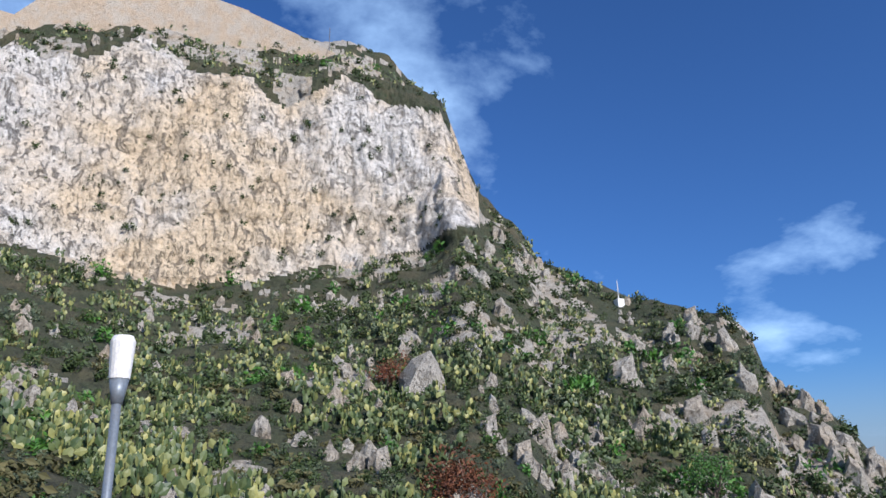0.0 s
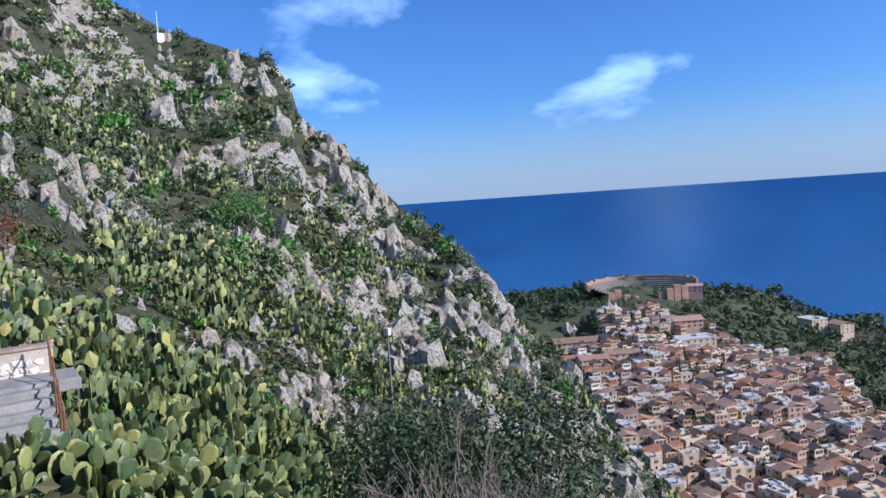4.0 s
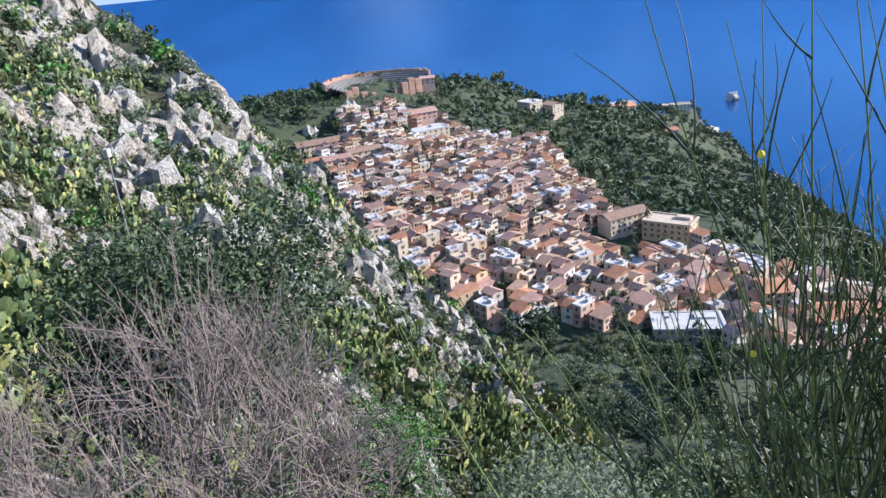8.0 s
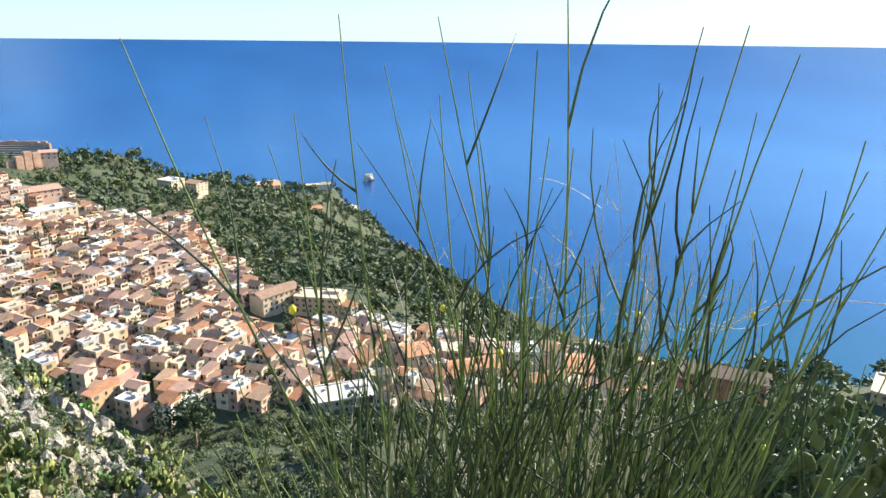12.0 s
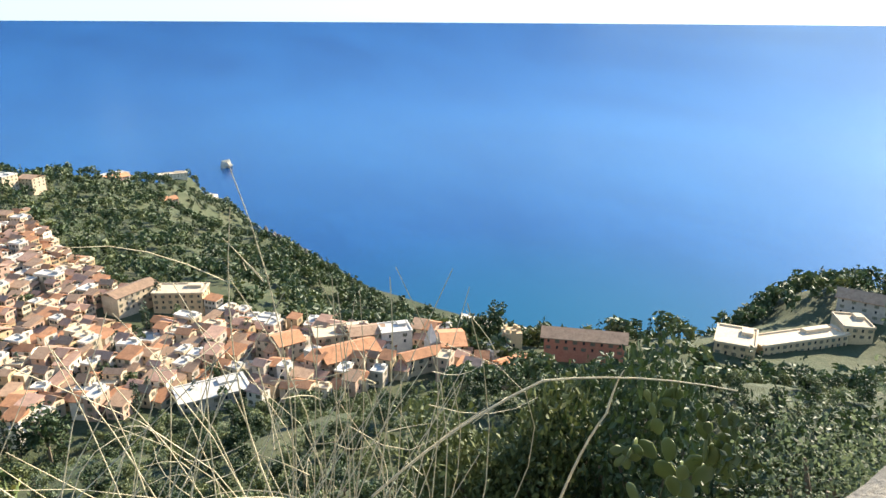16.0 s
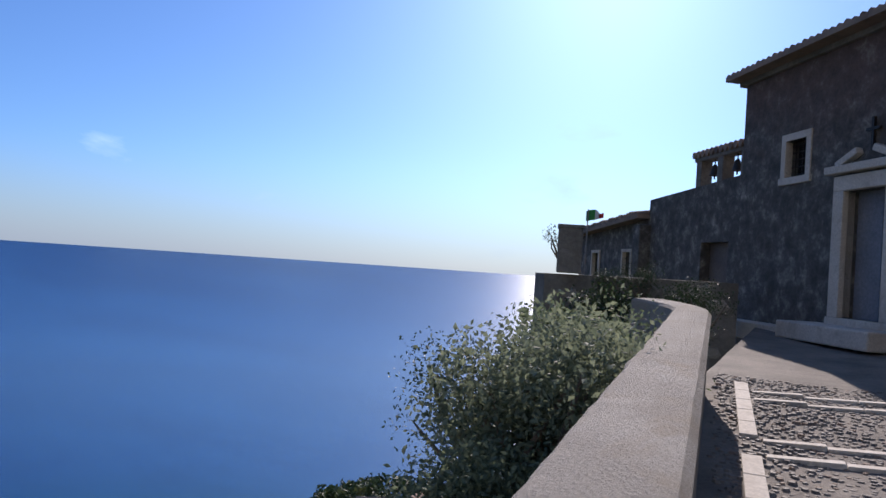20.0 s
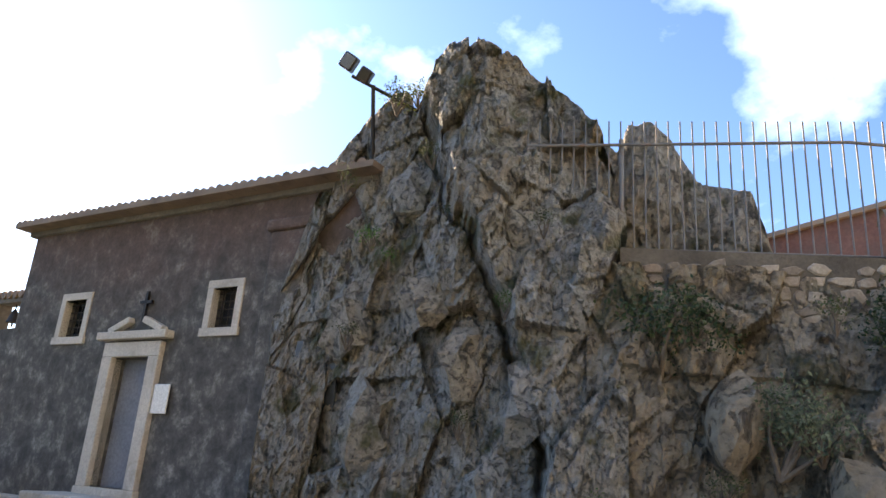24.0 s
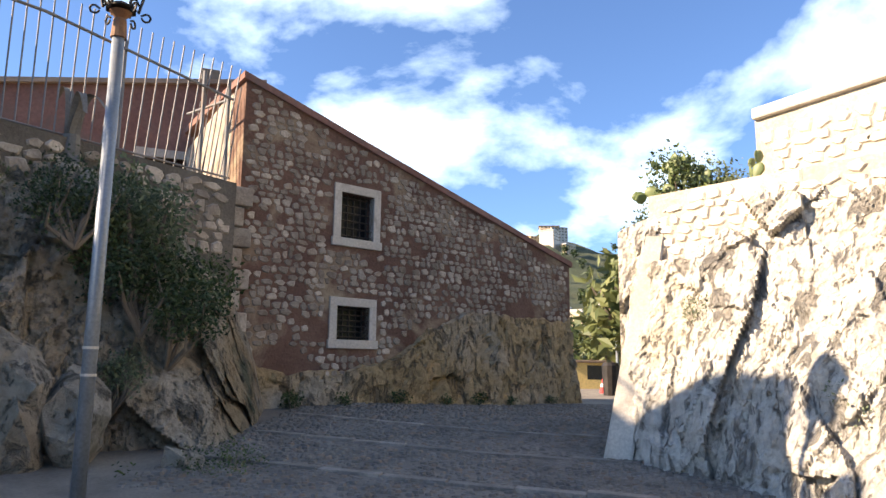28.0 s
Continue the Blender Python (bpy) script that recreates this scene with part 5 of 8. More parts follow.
# ---- pebble paving, pale stone bands and steps ----
def build_paving():
    r = np.random.default_rng(44)
    # pebbles as low domes
    k = 6
    a = np.linspace(0, 2 * np.pi, k, endpoint=False)
    dome = np.array([*zip(np.cos(a), np.sin(a), np.zeros(k)), *zip(0.6 * np.cos(a), 0.6 * np.sin(a), np.full(k, 0.7))])
    quads = np.array([(i, (i + 1) % k, k + (i + 1) % k, k + i) for i in range(k)] + [(k, k + 1, k + 2, k + 3), (k, k + 3, k + 4, k + 5)])
    sets = [([], [], [0]) for _ in range(3)]
    def pebbles(x0, x1, y0, y1, step_, size):
        for x in np.arange(x0, x1, step_):
            lo, hi = y0(x), y1(x)
            for y in np.arange(lo, hi, step_):
                px, py = x + r.uniform(-0.4, 0.4) * step_, y + r.uniform(-0.4, 0.4) * step_
                s = size * r.uniform(0.7, 1.2)
                sc = np.array([s, s * r.uniform(0.7, 1.0), s * r.uniform(0.5, 0.9)])
                t = r.uniform(0, 3.14)
                c, q = math.cos(t), math.sin(t)
                v = dome * sc
                v = np.stack([v[:, 0] * c - v[:, 1] * q, v[:, 0] * q + v[:, 1] * c, v[:, 2]], -1)
                V, F, n = sets[int(r.choice(3, p=(0.84, 0.06, 0.10)))]
                V.append(v + (px, py, street_z(px, py) - 0.004))
                F.append(quads + n[0])
                n[0] += len(dome)
    pebbles(2.5, 9.5, lambda x: -2.6, lambda x: 0.12 + 0.136 * x - 0.06, 0.075, 0.036)
    pebbles(-3.2, 3.4, lambda x: -16.0, lambda x: -6.2, 0.092, 0.046)
    for (V, F, _n), mat, word in zip(sets, (COBBLE, RENDERED, TILE), ("grey", "whitish", "reddish")):
        ob = new("pebble", fast_mesh("pebble", np.concatenate(V), np.concatenate(F), mat))
        ob.parent = STREET
        tagged(ob, "rounded " + word + " pebbles set in the street", kind="stuff")
    # pale bands: one along the parapet, pairs across the terrace
    slab = bm_mesh("band_stone", boxed(1, 1, 0.05, (0, 0, -0.035), 0.012), PALESTONE)
    dark = bm_mesh("band_stone", boxed(1, 1, 0.05, (0, 0, -0.035), 0.012), COBBLE)
    def band(p, q, w, piece_len=0.45, slab=slab):
        p, q = Vector((*p, 0)), Vector((*q, 0))
        L = (q - p).length
        m = int(L / piece_len)
        ang = math.degrees(math.atan2((q - p).y, (q - p).x))
        for i in range(m):
            c = p.lerp(q, (i + 0.5) / m)
            z = street_z(c.x, c.y)
            slope = math.degrees(math.atan2(street_z(q.x, q.y) - street_z(p.x, p.y), L))
            piece("band_stone", slab, STREET, Matrix.Translation((c.x, c.y, z + 0.014)) @ pose(0, 0, 0, 0, 0, ang) @ pose(0, 0, 0, 0, -slope, 0) @ Matrix.Diagonal((L / m * 0.985, w, 1, 1)))
    for x in (4.6, 6.1, 6.55, 8.2, 8.6):
        band((x, 0.05 + 0.136 * x - 0.35), (x + 0.25, -2.6), 0.10)
    band((3.0, 0.22), (6.0, 0.62), 0.14), band((6.6, 0.70), (9.0, 1.02), 0.14)
    for y in (-7.0, -8.6, -10.2):
        band((-1.4, y), (3.2, y - 0.6), 0.16, 0.6, dark)


build_paving()

# ---- the town ----
def unit_box():
    return boxed(1, 1, 1)


def gable_mesh(mat):
    """A pitched roof over a unit plan, with eaves, 1 high."""
    bm = bmesh.new()
    e, t = 0.55, 0.06
    pts = [(-e, -e, 0), (e, -e, 0), (e, e, 0), (-e, e, 0), (-e, 0, 1), (e, 0, 1)]
    v = [bm.verts.new(p) for p in pts] + [bm.verts.new((x, y, z - 0.14)) for x, y, z in pts]
    for f in ((0, 1, 5, 4), (2, 3, 4, 5), (7, 6, 10, 11), (9, 8, 11, 10), (0, 6, 7, 1), (2, 8, 9, 3), (0, 4, 10, 6), (4, 3, 9, 10), (1, 7, 11, 5), (5, 11, 8, 2)):
        bm.faces.new([v[i] for i in f])
    bmesh.ops.recalc_face_normals(bm, faces=bm.faces)
    return bm_mesh("roof", bm, mat)


def shed_mesh(mat):
    bm = bmesh.new()
    e = 0.54
    v = [bm.verts.new(p) for p in ((-e, -e, 0), (e, -e, 0), (e, e, 1), (-e, e, 1), (-e, -e, -0.16), (e, -e, -0.16), (e, e, 0.84), (-e, e, 0.84))]
    for f in ((0, 1, 2, 3), (7, 6, 5, 4), (0, 4, 5, 1), (1, 5, 6, 2), (2, 6, 7, 3), (3, 7, 4, 0)):
        bm.faces.new([v[i] for i in f])
    w = [bm.verts.new(p) for p in ((-0.5, 0.5, 0.84), (0.5, 0.5, 0.84), (0.5, 0.5, -0.1), (-0.5, 0.5, -0.1), (-0.5, -0.5, -0.1), (0.5, -0.5, -0.1))]
    bm.faces.new(w[:4]), bm.faces.new((w[0], w[3], w[4])), bm.faces.new((w[1], w[5], w[2]))
    bmesh.ops.recalc_face_normals(bm, faces=bm.faces)
    return bm_mesh("roof", bm, mat)


def flat_mesh(mat):
    """A flat roof with a raised rim and a stair head."""
    bm = bmesh.new()
    box(bm, 1.02, 1.02, 0.25, (0, 0, -0.15))
    for x, y, sx, sy in ((0, -0.5, 1.04, 0.05), (0, 0.5, 1.04, 0.05), (-0.5, 0, 0.05, 1.04), (0.5, 0, 0.05, 1.04)):
        box(bm, sx, sy, 0.75, (x, y, 0))
    box(bm, 0.3, 0.3, 1.6, (0.26, 0.22, 0.05))
    return bm_mesh("roof", bm, mat)


WALL_ME = [bm_mesh("wall", unit_box(), m) for m in WALLS]
TILES = [mat_two("roof_tile_" + n, c, tuple(v * 0.75 for v in c), 0.4, 3.0, 0.9, 0.6, 0.05, tuple(v * 0.6 for v in c), 0.5, 0, 0.25) for n, c in (("brown", (0.36, 0.225, 0.145)), ("orange", (0.50, 0.23, 0.115)), ("pink", (0.45, 0.265, 0.19)))]
GABLES = [gable_mesh(m) for m in TILES]
SHEDS = [shed_mesh(m) for m in TILES]
FLATS = [flat_mesh(m) for m in (FLATROOF, FLATROOF, WALLS[0])]


def window_mesh():
    bm = bmesh.new()
    box(bm, 1.0, 0.10, 1.5, (0, 0.02, 0))
    return bm_mesh("window", bm, DARKPANE)


def shutter_mesh():
    bm = bmesh.new()
    box(bm, 0.5, 0.08, 1.5, (-0.78, -0.06, 0)), box(bm, 0.5, 0.08, 1.5, (0.78, -0.06, 0)), box(bm, 1.3, 0.3, 0.1, (0, -0.1, -0.1))
    box(bm, 0.9, 0.08, 1.45, (0, -0.03, 0.02))
    return bm_mesh("window", bm, SHUTTER)


WINDOWS = [window_mesh(), shutter_mesh()]


def house(name, x, y, z, w, d, h, turn, wall, roof_me, roof_h, label, category="house", group="houses of the town", windows=True, rows=None, cols=None):
    """A house: walls, roof and rows of windows on the two sides that the hill overlooks."""
    if group != "houses of the far hill":
        z = max(z, land_z(x, y) - 0.5)
    o = thing(name, pose(x, y, z, 0, 0, turn), label, category, group)
    wl = piece("wall", wall, o, pose(0, 0, -6) @ Matrix.Diagonal((w, d, h + 6, 1)))
    piece("roof", roof_me, o, pose(0, 0, h) @ Matrix.Diagonal((w, d, roof_h, 1)))
    if windows:
        n = rows or max(1, int(h / 3.2))
        for side in (0, 1):
            span = w if side == 0 else d
            m = cols or max(1, int(span / 3.6))
            if side:
                m = max(1, int(span / 4.5))
            for i in range(m):
                for j in range(n):
                    s = (i + 0.5) / m * span - span / 2
                    zz = h - (j + 1) * 3.1 + 0.9
                    if zz < 0:
                        continue
                    me = WINDOWS[(i + j + side) % 2]
                    # the side that faces the viewpoint, and the sunny flank
                    q = pose(s, -d / 2 - 0.02, zz) if side == 0 else pose(w / 2 + 0.02, s, zz, 0, 0, 90)
                    piece("window", me, o, q)
    return o


TOWN = [(-177, 420), (-133, 349), (-108, 326), (-75, 290), (-50, 270), (-16, 278), (5, 270), (38, 262), (75, 254), (90, 258), (119, 252), (140, 230), (150, 250), (139, 266), (143, 295), (107, 310),
        (99, 324), (79, 342), (57, 368), (36, 392), (15, 410), (-8, 428), (-14, 473), (-34, 507), (-59, 608), (-105, 592), (-150, 612), (-190, 606), (-226, 566), (-222, 505)]


def inside(poly, x, y):
    hit = False
    for (x0, y0), (x1, y1) in zip(poly, poly[1:] + poly[:1]):
        if (y0 > y) != (y1 > y) and x < (x1 - x0) * (y - y0) / (y1 - y0) + x0:
            hit = not hit
    return hit


KEEP_CLEAR = [(-150, 566, 19), (-165, 600, 15), (-185, 500, 14), (-195, 470, 12), (-215, 470, 11), (-230, 528, 20), (-160, 552, 11), (27, 271, 19), (14, 385, 30), (120, 272, 16), (159, 262, 10), (186, 242, 20)]
WALL_WORDS = ("cream", "white", "ochre", "pink", "grey")
ROOF_WORDS = ("brown-tiled", "orange-tiled", "pink-tiled")


def build_town():
    r = np.random.default_rng(5)
    spots = []
    turn = -42.0
    c, s = math.cos(radians(turn)), math.sin(radians(turn))
    for i in range(-58, 58):
        for j in range(-58, 58):
            u, v = i * 7.7 + 1.2 * (j % 3), j * 7.2 + 2.2 * (i % 3)
            x, y = -30 + u * c - v * s, 400 + u * s + v * c
            x, y = x + r.normal(0, 1.3), y + r.normal(0, 1.3)
            if inside(TOWN, x, y) and all(math.hypot(x - a, y - b) > q for a, b, q in KEEP_CLEAR) and r.random() < 0.90:
                spots.append((x, y))
    spots.sort(key=lambda p: math.hypot(*p))
    for n_th, (x, y) in enumerate(spots):
        far = n_th >= 290
        w, d, h = r.uniform(4.6, 9.6) * (1.5 if r.random() < 0.10 else 1.0), r.uniform(4.6, 7.6), r.uniform(4.0, 11.5)
        wall = int(r.choice(5, p=(0.34, 0.16, 0.17, 0.20, 0.13)))
        kind = r.choice(3, p=(0.40, 0.30, 0.30))
        t = int(r.choice(3, p=(0.36, 0.30, 0.34)))
        rot = turn + 14 * noise.noise((x * 0.012, y * 0.012, 2.0)) + r.normal(0, 5)
        if r.random() < 0.5:
            w, d = d, w
        me, rh = ((GABLES[t], r.uniform(1.5, 2.4)), (SHEDS[t], r.uniform(1.2, 2.2)), (FLATS[int(r.integers(0, 3))], 1.0))[kind]
        z = land_z(x, y)
        word = ROOF_WORDS[t] + " roof" if kind < 2 else "flat terrace roof"
        if far:
            m = pose(x, y, z, 0, 0, rot)
            FAR.append((WALL_ME[wall], m @ pose(0, 0, -6) @ Matrix.Diagonal((w, d, h + 6, 1))))
            FAR.append((me, m @ pose(0, 0, h) @ Matrix.Diagonal((w, d, rh, 1))))
            for i in range(3):
                for j in range(2):
                    FAR.append((WINDOWS[(i + j) % 2], m @ pose((i - 1) * w * 0.3, -d / 2 - 0.02, h - 2.2 - 3.1 * j)))
                    FAR.append((WINDOWS[(i + j) % 2], m @ pose(w / 2 + 0.02, (i - 1) * d * 0.3, h - 2.2 - 3.1 * j, 0, 0, 90)))
            continue
        # turned so that the windowed front looks up the hill
        house("house", x, y, z, w, d, h, rot, WALL_ME[wall], me, rh, f"{WALL_WORDS[wall]} plastered town house with a {word}")
    by_mat = {}
    for me, m in FAR:
        by_mat.setdefault(me.materials[0], []).append((me, m))
    for mat, items in by_mat.items():
        V, F = [], []
        for me, m in items:
            b = len(V)
            V += [m @ v.co for v in me.vertices]
            F += [tuple(i + b for i in f.vertices) for f in me.polygons]
        o = new("far_houses", mesh_of("far_houses", V, F, mat))
        tagged(o, "closely packed plastered and tiled houses further off", "houses", kind="stuff")


FAR = []


build_town()


def special_houses():
    L = lambda x, y: land_z(x, y)
    # long pale hotel under the crag
    house("hotel", -230, 528, -131, 38, 14, 8, 36, WALL_ME[0], GABLES[0], 3.0, "long cream hotel with a brown roof and arched windows", "hotel", "", True, 3, 9)
    house("hotel", -150, 566, -132, 30, 16, 8, 40, WALL_ME[0], FLATS[0], 1.0, "pale terraced hotel beside a pool", "hotel", "", True, 3, 6)
    house("hotel", -165, 600, -130, 24, 18, 8, 36, WALL_ME[3], GABLES[2], 2.5, "white hotel wing with a tiled roof", "hotel", "", True, 3, 5)
    house("hotel", -185, 500, -130, 24, 13, 9, 38, WALL_ME[0], GABLES[0], 2.0, "cream villa with brown tiles", "hotel", "", True, 2, 5)
    house("hotel", -195, 470, -130, 20, 13, 11, 42, WALL_ME[3], GABLES[2], 2.0, "pink house with tiled roof on the slope", "house", "", True, 2, 4)
    house("hotel", -215, 470, -128, 18, 12, 8, 40, WALL_ME[1], GABLES[1], 2.0, "white house with orange tiles on the slope", "house", "", True, 2, 4)
    # tall white hotel on the ridge
    house("hotel", -90, 770, -160, 20, 18, 19, -40, WALL_ME[0], FLATS[0], 1.0, "tall white hotel with stepped balconies among trees", "hotel", "", True, 6, 6)
    house("hotel", -66, 775, -158, 16, 16, 14, -40, WALL_ME[0], GABLES[0], 2.5, "cream hotel wing with brown tiles", "hotel", "", True, 3, 4)
    house("villa", -2, 960, -205, 50, 18, 9, 30, WALL_ME[3], GABLES[1], 3.5, "long red-roofed villa on the wooded cape", "villa", "", True, 2, 10)
    house("villa", 8, 1010, -204, 32, 18, 12, 30, WALL_ME[1], FLATS[0], 1.0, "white villa on the wooded cape", "villa", "", True, 3, 7)
    house("villa", 60, 900, -212, 22, 16, 6, 20, WALL_ME[3], GABLES[1], 3.0, "red-roofed villa on the cape's flank", "villa")
    house("villa", 95, 1230, -252, 44, 16, 6, 5, WALL_ME[0], FLATS[2], 1.0, "low cream villa at the cape's end", "villa", "", True, 2, 8)
    # big flat roof, courtyard palace, church, tower
    house("market_hall", 27, 271, -148, 27, 15, 8.5, 4, WALL_ME[4], FLATS[0], 0.6, "long hall with a pale grey flat roof", "hall", "", True, 2, 7)
    house("palace", 3, 396, -150, 26, 12, 12, 38, WALL_ME[0], GABLES[0], 2.2, "ochre palace wing with brown tiles round a court", "palace", "", True, 3, 7)
    house("palace", 28, 388, -150, 26, 15, 12, -22, WALL_ME[2], FLATS[2], 1.0, "ochre palace wing with a light flat roof", "palace", "", True, 3, 7)
    house("town_house", 64, 300, -150, 12, 14, 13, 10, WALL_ME[0], GABLES[1], 2.6, "tall cream house with an orange hipped roof", "house", "", True, 3, 3)
    house("town_house", 86, 279, -152, 24, 16, 11, 6, WALL_ME[0], GABLES[1], 3.6, "broad cream house with a bright orange roof", "house", "", True, 3, 6)
    house("town_house", 92, 306, -152, 26, 13, 10, -8, WALL_ME[0], FLATS[2], 1.0, "long cream block with a flat terrace roof", "house", "", True, 3, 7)
    house("church", 113, 290, -152, 14, 12, 13, -10, WALL_ME[1], FLATS[0], 0.8, "white church front with blank walls", "church", "", True, 2, 2)
    house("church", 101, 296, -152, 16, 12, 12, -10, WALL_ME[0], GABLES[0], 2.0, "cream church nave with brown tiles", "church", "", True, 2, 4)
    house("town_house", 118, 266, -152, 22, 9, 9, 4, WALL_ME[0], GABLES[1], 2.0, "low house with a bright red roof", "house", "", True, 2, 5)
    house("town_house", 134, 272, -152, 11, 18, 11, -18, WALL_ME[0], GABLES[1], 2.6, "house with an orange roof running uphill", "house", "", True, 2, 3)
    house("town_house", 150, 244, -150, 14, 10, 7, 5, WALL_ME[1], GABLES[1], 2.2, "white house with a red roof among trees", "house", "", True, 2, 3)
    house("town_house", 150, 258, -152, 10, 10, 9, 0, WALL_ME[1], FLATS[0], 1.0, "white terraced house with a flat roof", "house", "", True, 2, 3)
    house("red_barracks", 190, 247, -158, 36, 12, 12, -37, RED_WALL, GABLES[0], 3.2, "long red plastered building with a brown roof", "building", "", True, 2, 9)
    house("convent", 262, 224, -154, 18, 22, 8, -50, WALL_ME[2], FLATS[2], 1.2, "cream convent block with a walled roof terrace", "convent", "", True, 4, 5)
    house("convent", 296, 217, -153, 50, 12, 6, -9, WALL_ME[2], FLATS[2], 1.2, "long cream convent wing with a roof terrace", "convent", "", True, 3, 14)
    house("convent", 330, 213, -151, 14, 18, 8, -35, WALL_ME[2], FLATS[2], 1.2, "cream convent end block with a terrace", "convent", "", True, 3, 4)
    house("convent", 352, 222, -152, 26, 11, 10, -60, WALL_ME[4], GABLES[0], 4.0, "tall old convent church with a brown roof", "convent", "", True, 3, 5)
    house("convent", 372, 214, -151, 26, 11, 8, 4, WALL_ME[4], GABLES[0], 3.0, "grey convent wing with brown tiles", "convent", "", True, 2, 5)
    for x, y, t in ((100, 352, 5), (118, 345, -10), (132, 352, 20), (150, 338, 0), (168, 332, -20)):
        house("villa", x, y, land_z(x, y) + 2, 14, 10, 6, t, WALL_ME[1], GABLES[2] if t else FLATS[0], 1.8, "white villa among trees above the beach", "villa", "villas above the beach")
    # steeple
    o = thing("steeple", pose(124, 273, -152, 0, 0, 10), "slim pale steeple with a pointed top", "church tower")
    piece("shaft", WALL_ME[1], o, Matrix.Diagonal((4.6, 4.6, 14, 1)))
    part("spire", tube(bmesh.new(), (0, 0, 14), (0, 0, 22), 3.1, 0.1, 4), WALLS[1], o, "", pose(0, 0, 0, 0, 0, 45))
    piece("window", WINDOWS[0], o, pose(0, -2.32, 10))
    # square brown tower with broken battlements
    o = thing("brick_tower", pose(160, 262, -152, 0, 0, -15), "square brown medieval tower with broken battlements", "tower")
    piece("shaft", WALL_ME[2], o, Matrix.Diagonal((8, 8, 16.5, 1)))
    for k in range(8):
        a = k * 45
        if k % 3:
            part("merlon", boxed(2.0, 1.2, 1.6), WALLS[2], o, "", pose(3.4 * math.sin(radians(a)), 3.4 * math.cos(radians(a)), 16.5, 0, 0, -a))
    for z in (5, 10):
        piece("window", WINDOWS[0], o, pose(0, -4.02, z))
    # pool
    pl = new("pool", bm_mesh("pool", boxed(14, 7, 0.3), POOL))
    pl.matrix_basis = pose(-160, 552, -131.5, 0, 0, -30)
    tagged(pl, "small turquoise pool beside the hotel", "pool")


RED_WALL = bm_mesh("wall", unit_box(), mat_two("red_house_plaster", (0.45, 0.14, 0.09), (0.52, 0.20, 0.13), 0.25, 2.5, 0.9, 0.2, 0.02))
POOL = mat_two("pool_water", (0.05, 0.45, 0.55), (0.08, 0.52, 0.60), 0.5, 4.0, 0.1, 0.05, 0.01)
special_houses()


# ---- Greek theatre on its hill ----
BRICKRUIN = mat_two("ruin_brick", (0.34, 0.19, 0.12), (0.44, 0.28, 0.19), 0.12, 1.2, 0.95, 0.7, 0.2, (0.25, 0.16, 0.11), 0.2)


def build_theatre():
    c = Vector(az_at(-18.3, 705, -106))
    t = thing("ancient_theatre", Matrix.Translation(c) @ pose(0, 0, 0, 0, 0, 38), "ruined half-round theatre with grey stone seats and brick stage walls", "theatre")
    for k in range(9):
        r0, r1, z = 20 + k * 3.4, 20 + (k + 1) * 3.4, k * 1.5
        n = 28
        V, F = [], []
        for i in range(n + 1):
            a = math.pi * i / n
            ca, sa = math.cos(a), math.sin(a)
            V += [(r0 * ca, r0 * sa, z - 2), (r0 * ca, r0 * sa, z), (r1 * ca, r1 * sa, z), (r1 * ca, r1 * sa, z - 2)]
        for i in range(n):
            b = 4 * i
            F += [(b, b + 4, b + 5, b + 1), (b + 1, b + 5, b + 6, b + 2), (b + 2, b + 6, b + 7, b + 3)]
        piece("seat_tier", mesh_of("seat_tier", V, F, RENDERED), t)
    n = 30
    for i in range(n):
        a = math.pi * (i + 0.5) / n
        h = 2.2 + 2.0 * fbm(i * 0.7, 1.0, 0, 3)
        part("arcade_wall", boxed(6.2, 2.0, h + 3, (0, 0, 10)), BRICKRUIN, t, "", pose(53 * math.cos(a), 53 * math.sin(a), 0, 0, 0, math.degrees(a) - 90))
    for i, (x, h) in enumerate(((-36, 13), (-29, 15), (-21, 10), (-13, 8), (13, 9), (20, 13), (27, 16), (35, 14))):
        part("stage_wall", boxed(6.4, 5, h, (0, 0, -4), 0.4), BRICKRUIN, t, "broken brick stage wall", pose(x, -12 + 1.5 * math.sin(i * 2), 0))
    house("theatre_house", -180, 692, -108, 14, 9, 11, 20, WALL_ME[3], GABLES[2], 2.0, "pink house beside the theatre on the hilltop", "house", "", True, 2, 3)


build_theatre()

# ---- plants of the mountainside ----
def mount_spots(n, seed, az0=-104, az1=4, low=0.02, high=0.985, keep=None):
    """Places on the slope, even to the eye from the terrace."""
    P, azs = MOUNT
    r = np.random.default_rng(seed)
    out = []
    while len(out) < n:
        az = r.uniform(az0, az1)
        u = r.uniform(low, high)
        j = int(np.searchsorted(azs, az).clip(0, len(azs) - 1))
        i = int(u * (P.shape[0] - 1))
        el = FOOT(az) + (CREST(az) - FOOT(az)) * u
        if az < -64 and CLIFF_LOW(az) - 0.3 < el < CLIFF_TOP(az) + 0.3:
            continue
        p = P[i, j]
        if keep and not keep(p, az, el):
            continue
        out.append((p[0], p[1], p[2], az, el))
    return np.array(out)


NEAR_CACTI = [cactus_template(34, 6) for _ in range(5)]
FAR_CACTI = [cactus_template(15, 4, False, FEW_ROWS) for _ in range(6)]
BUSHES = [bush_template(240, 0.13) for _ in range(4)]
FAR_BUSHES = [bush_template(62, 0.23) for _ in range(6)]


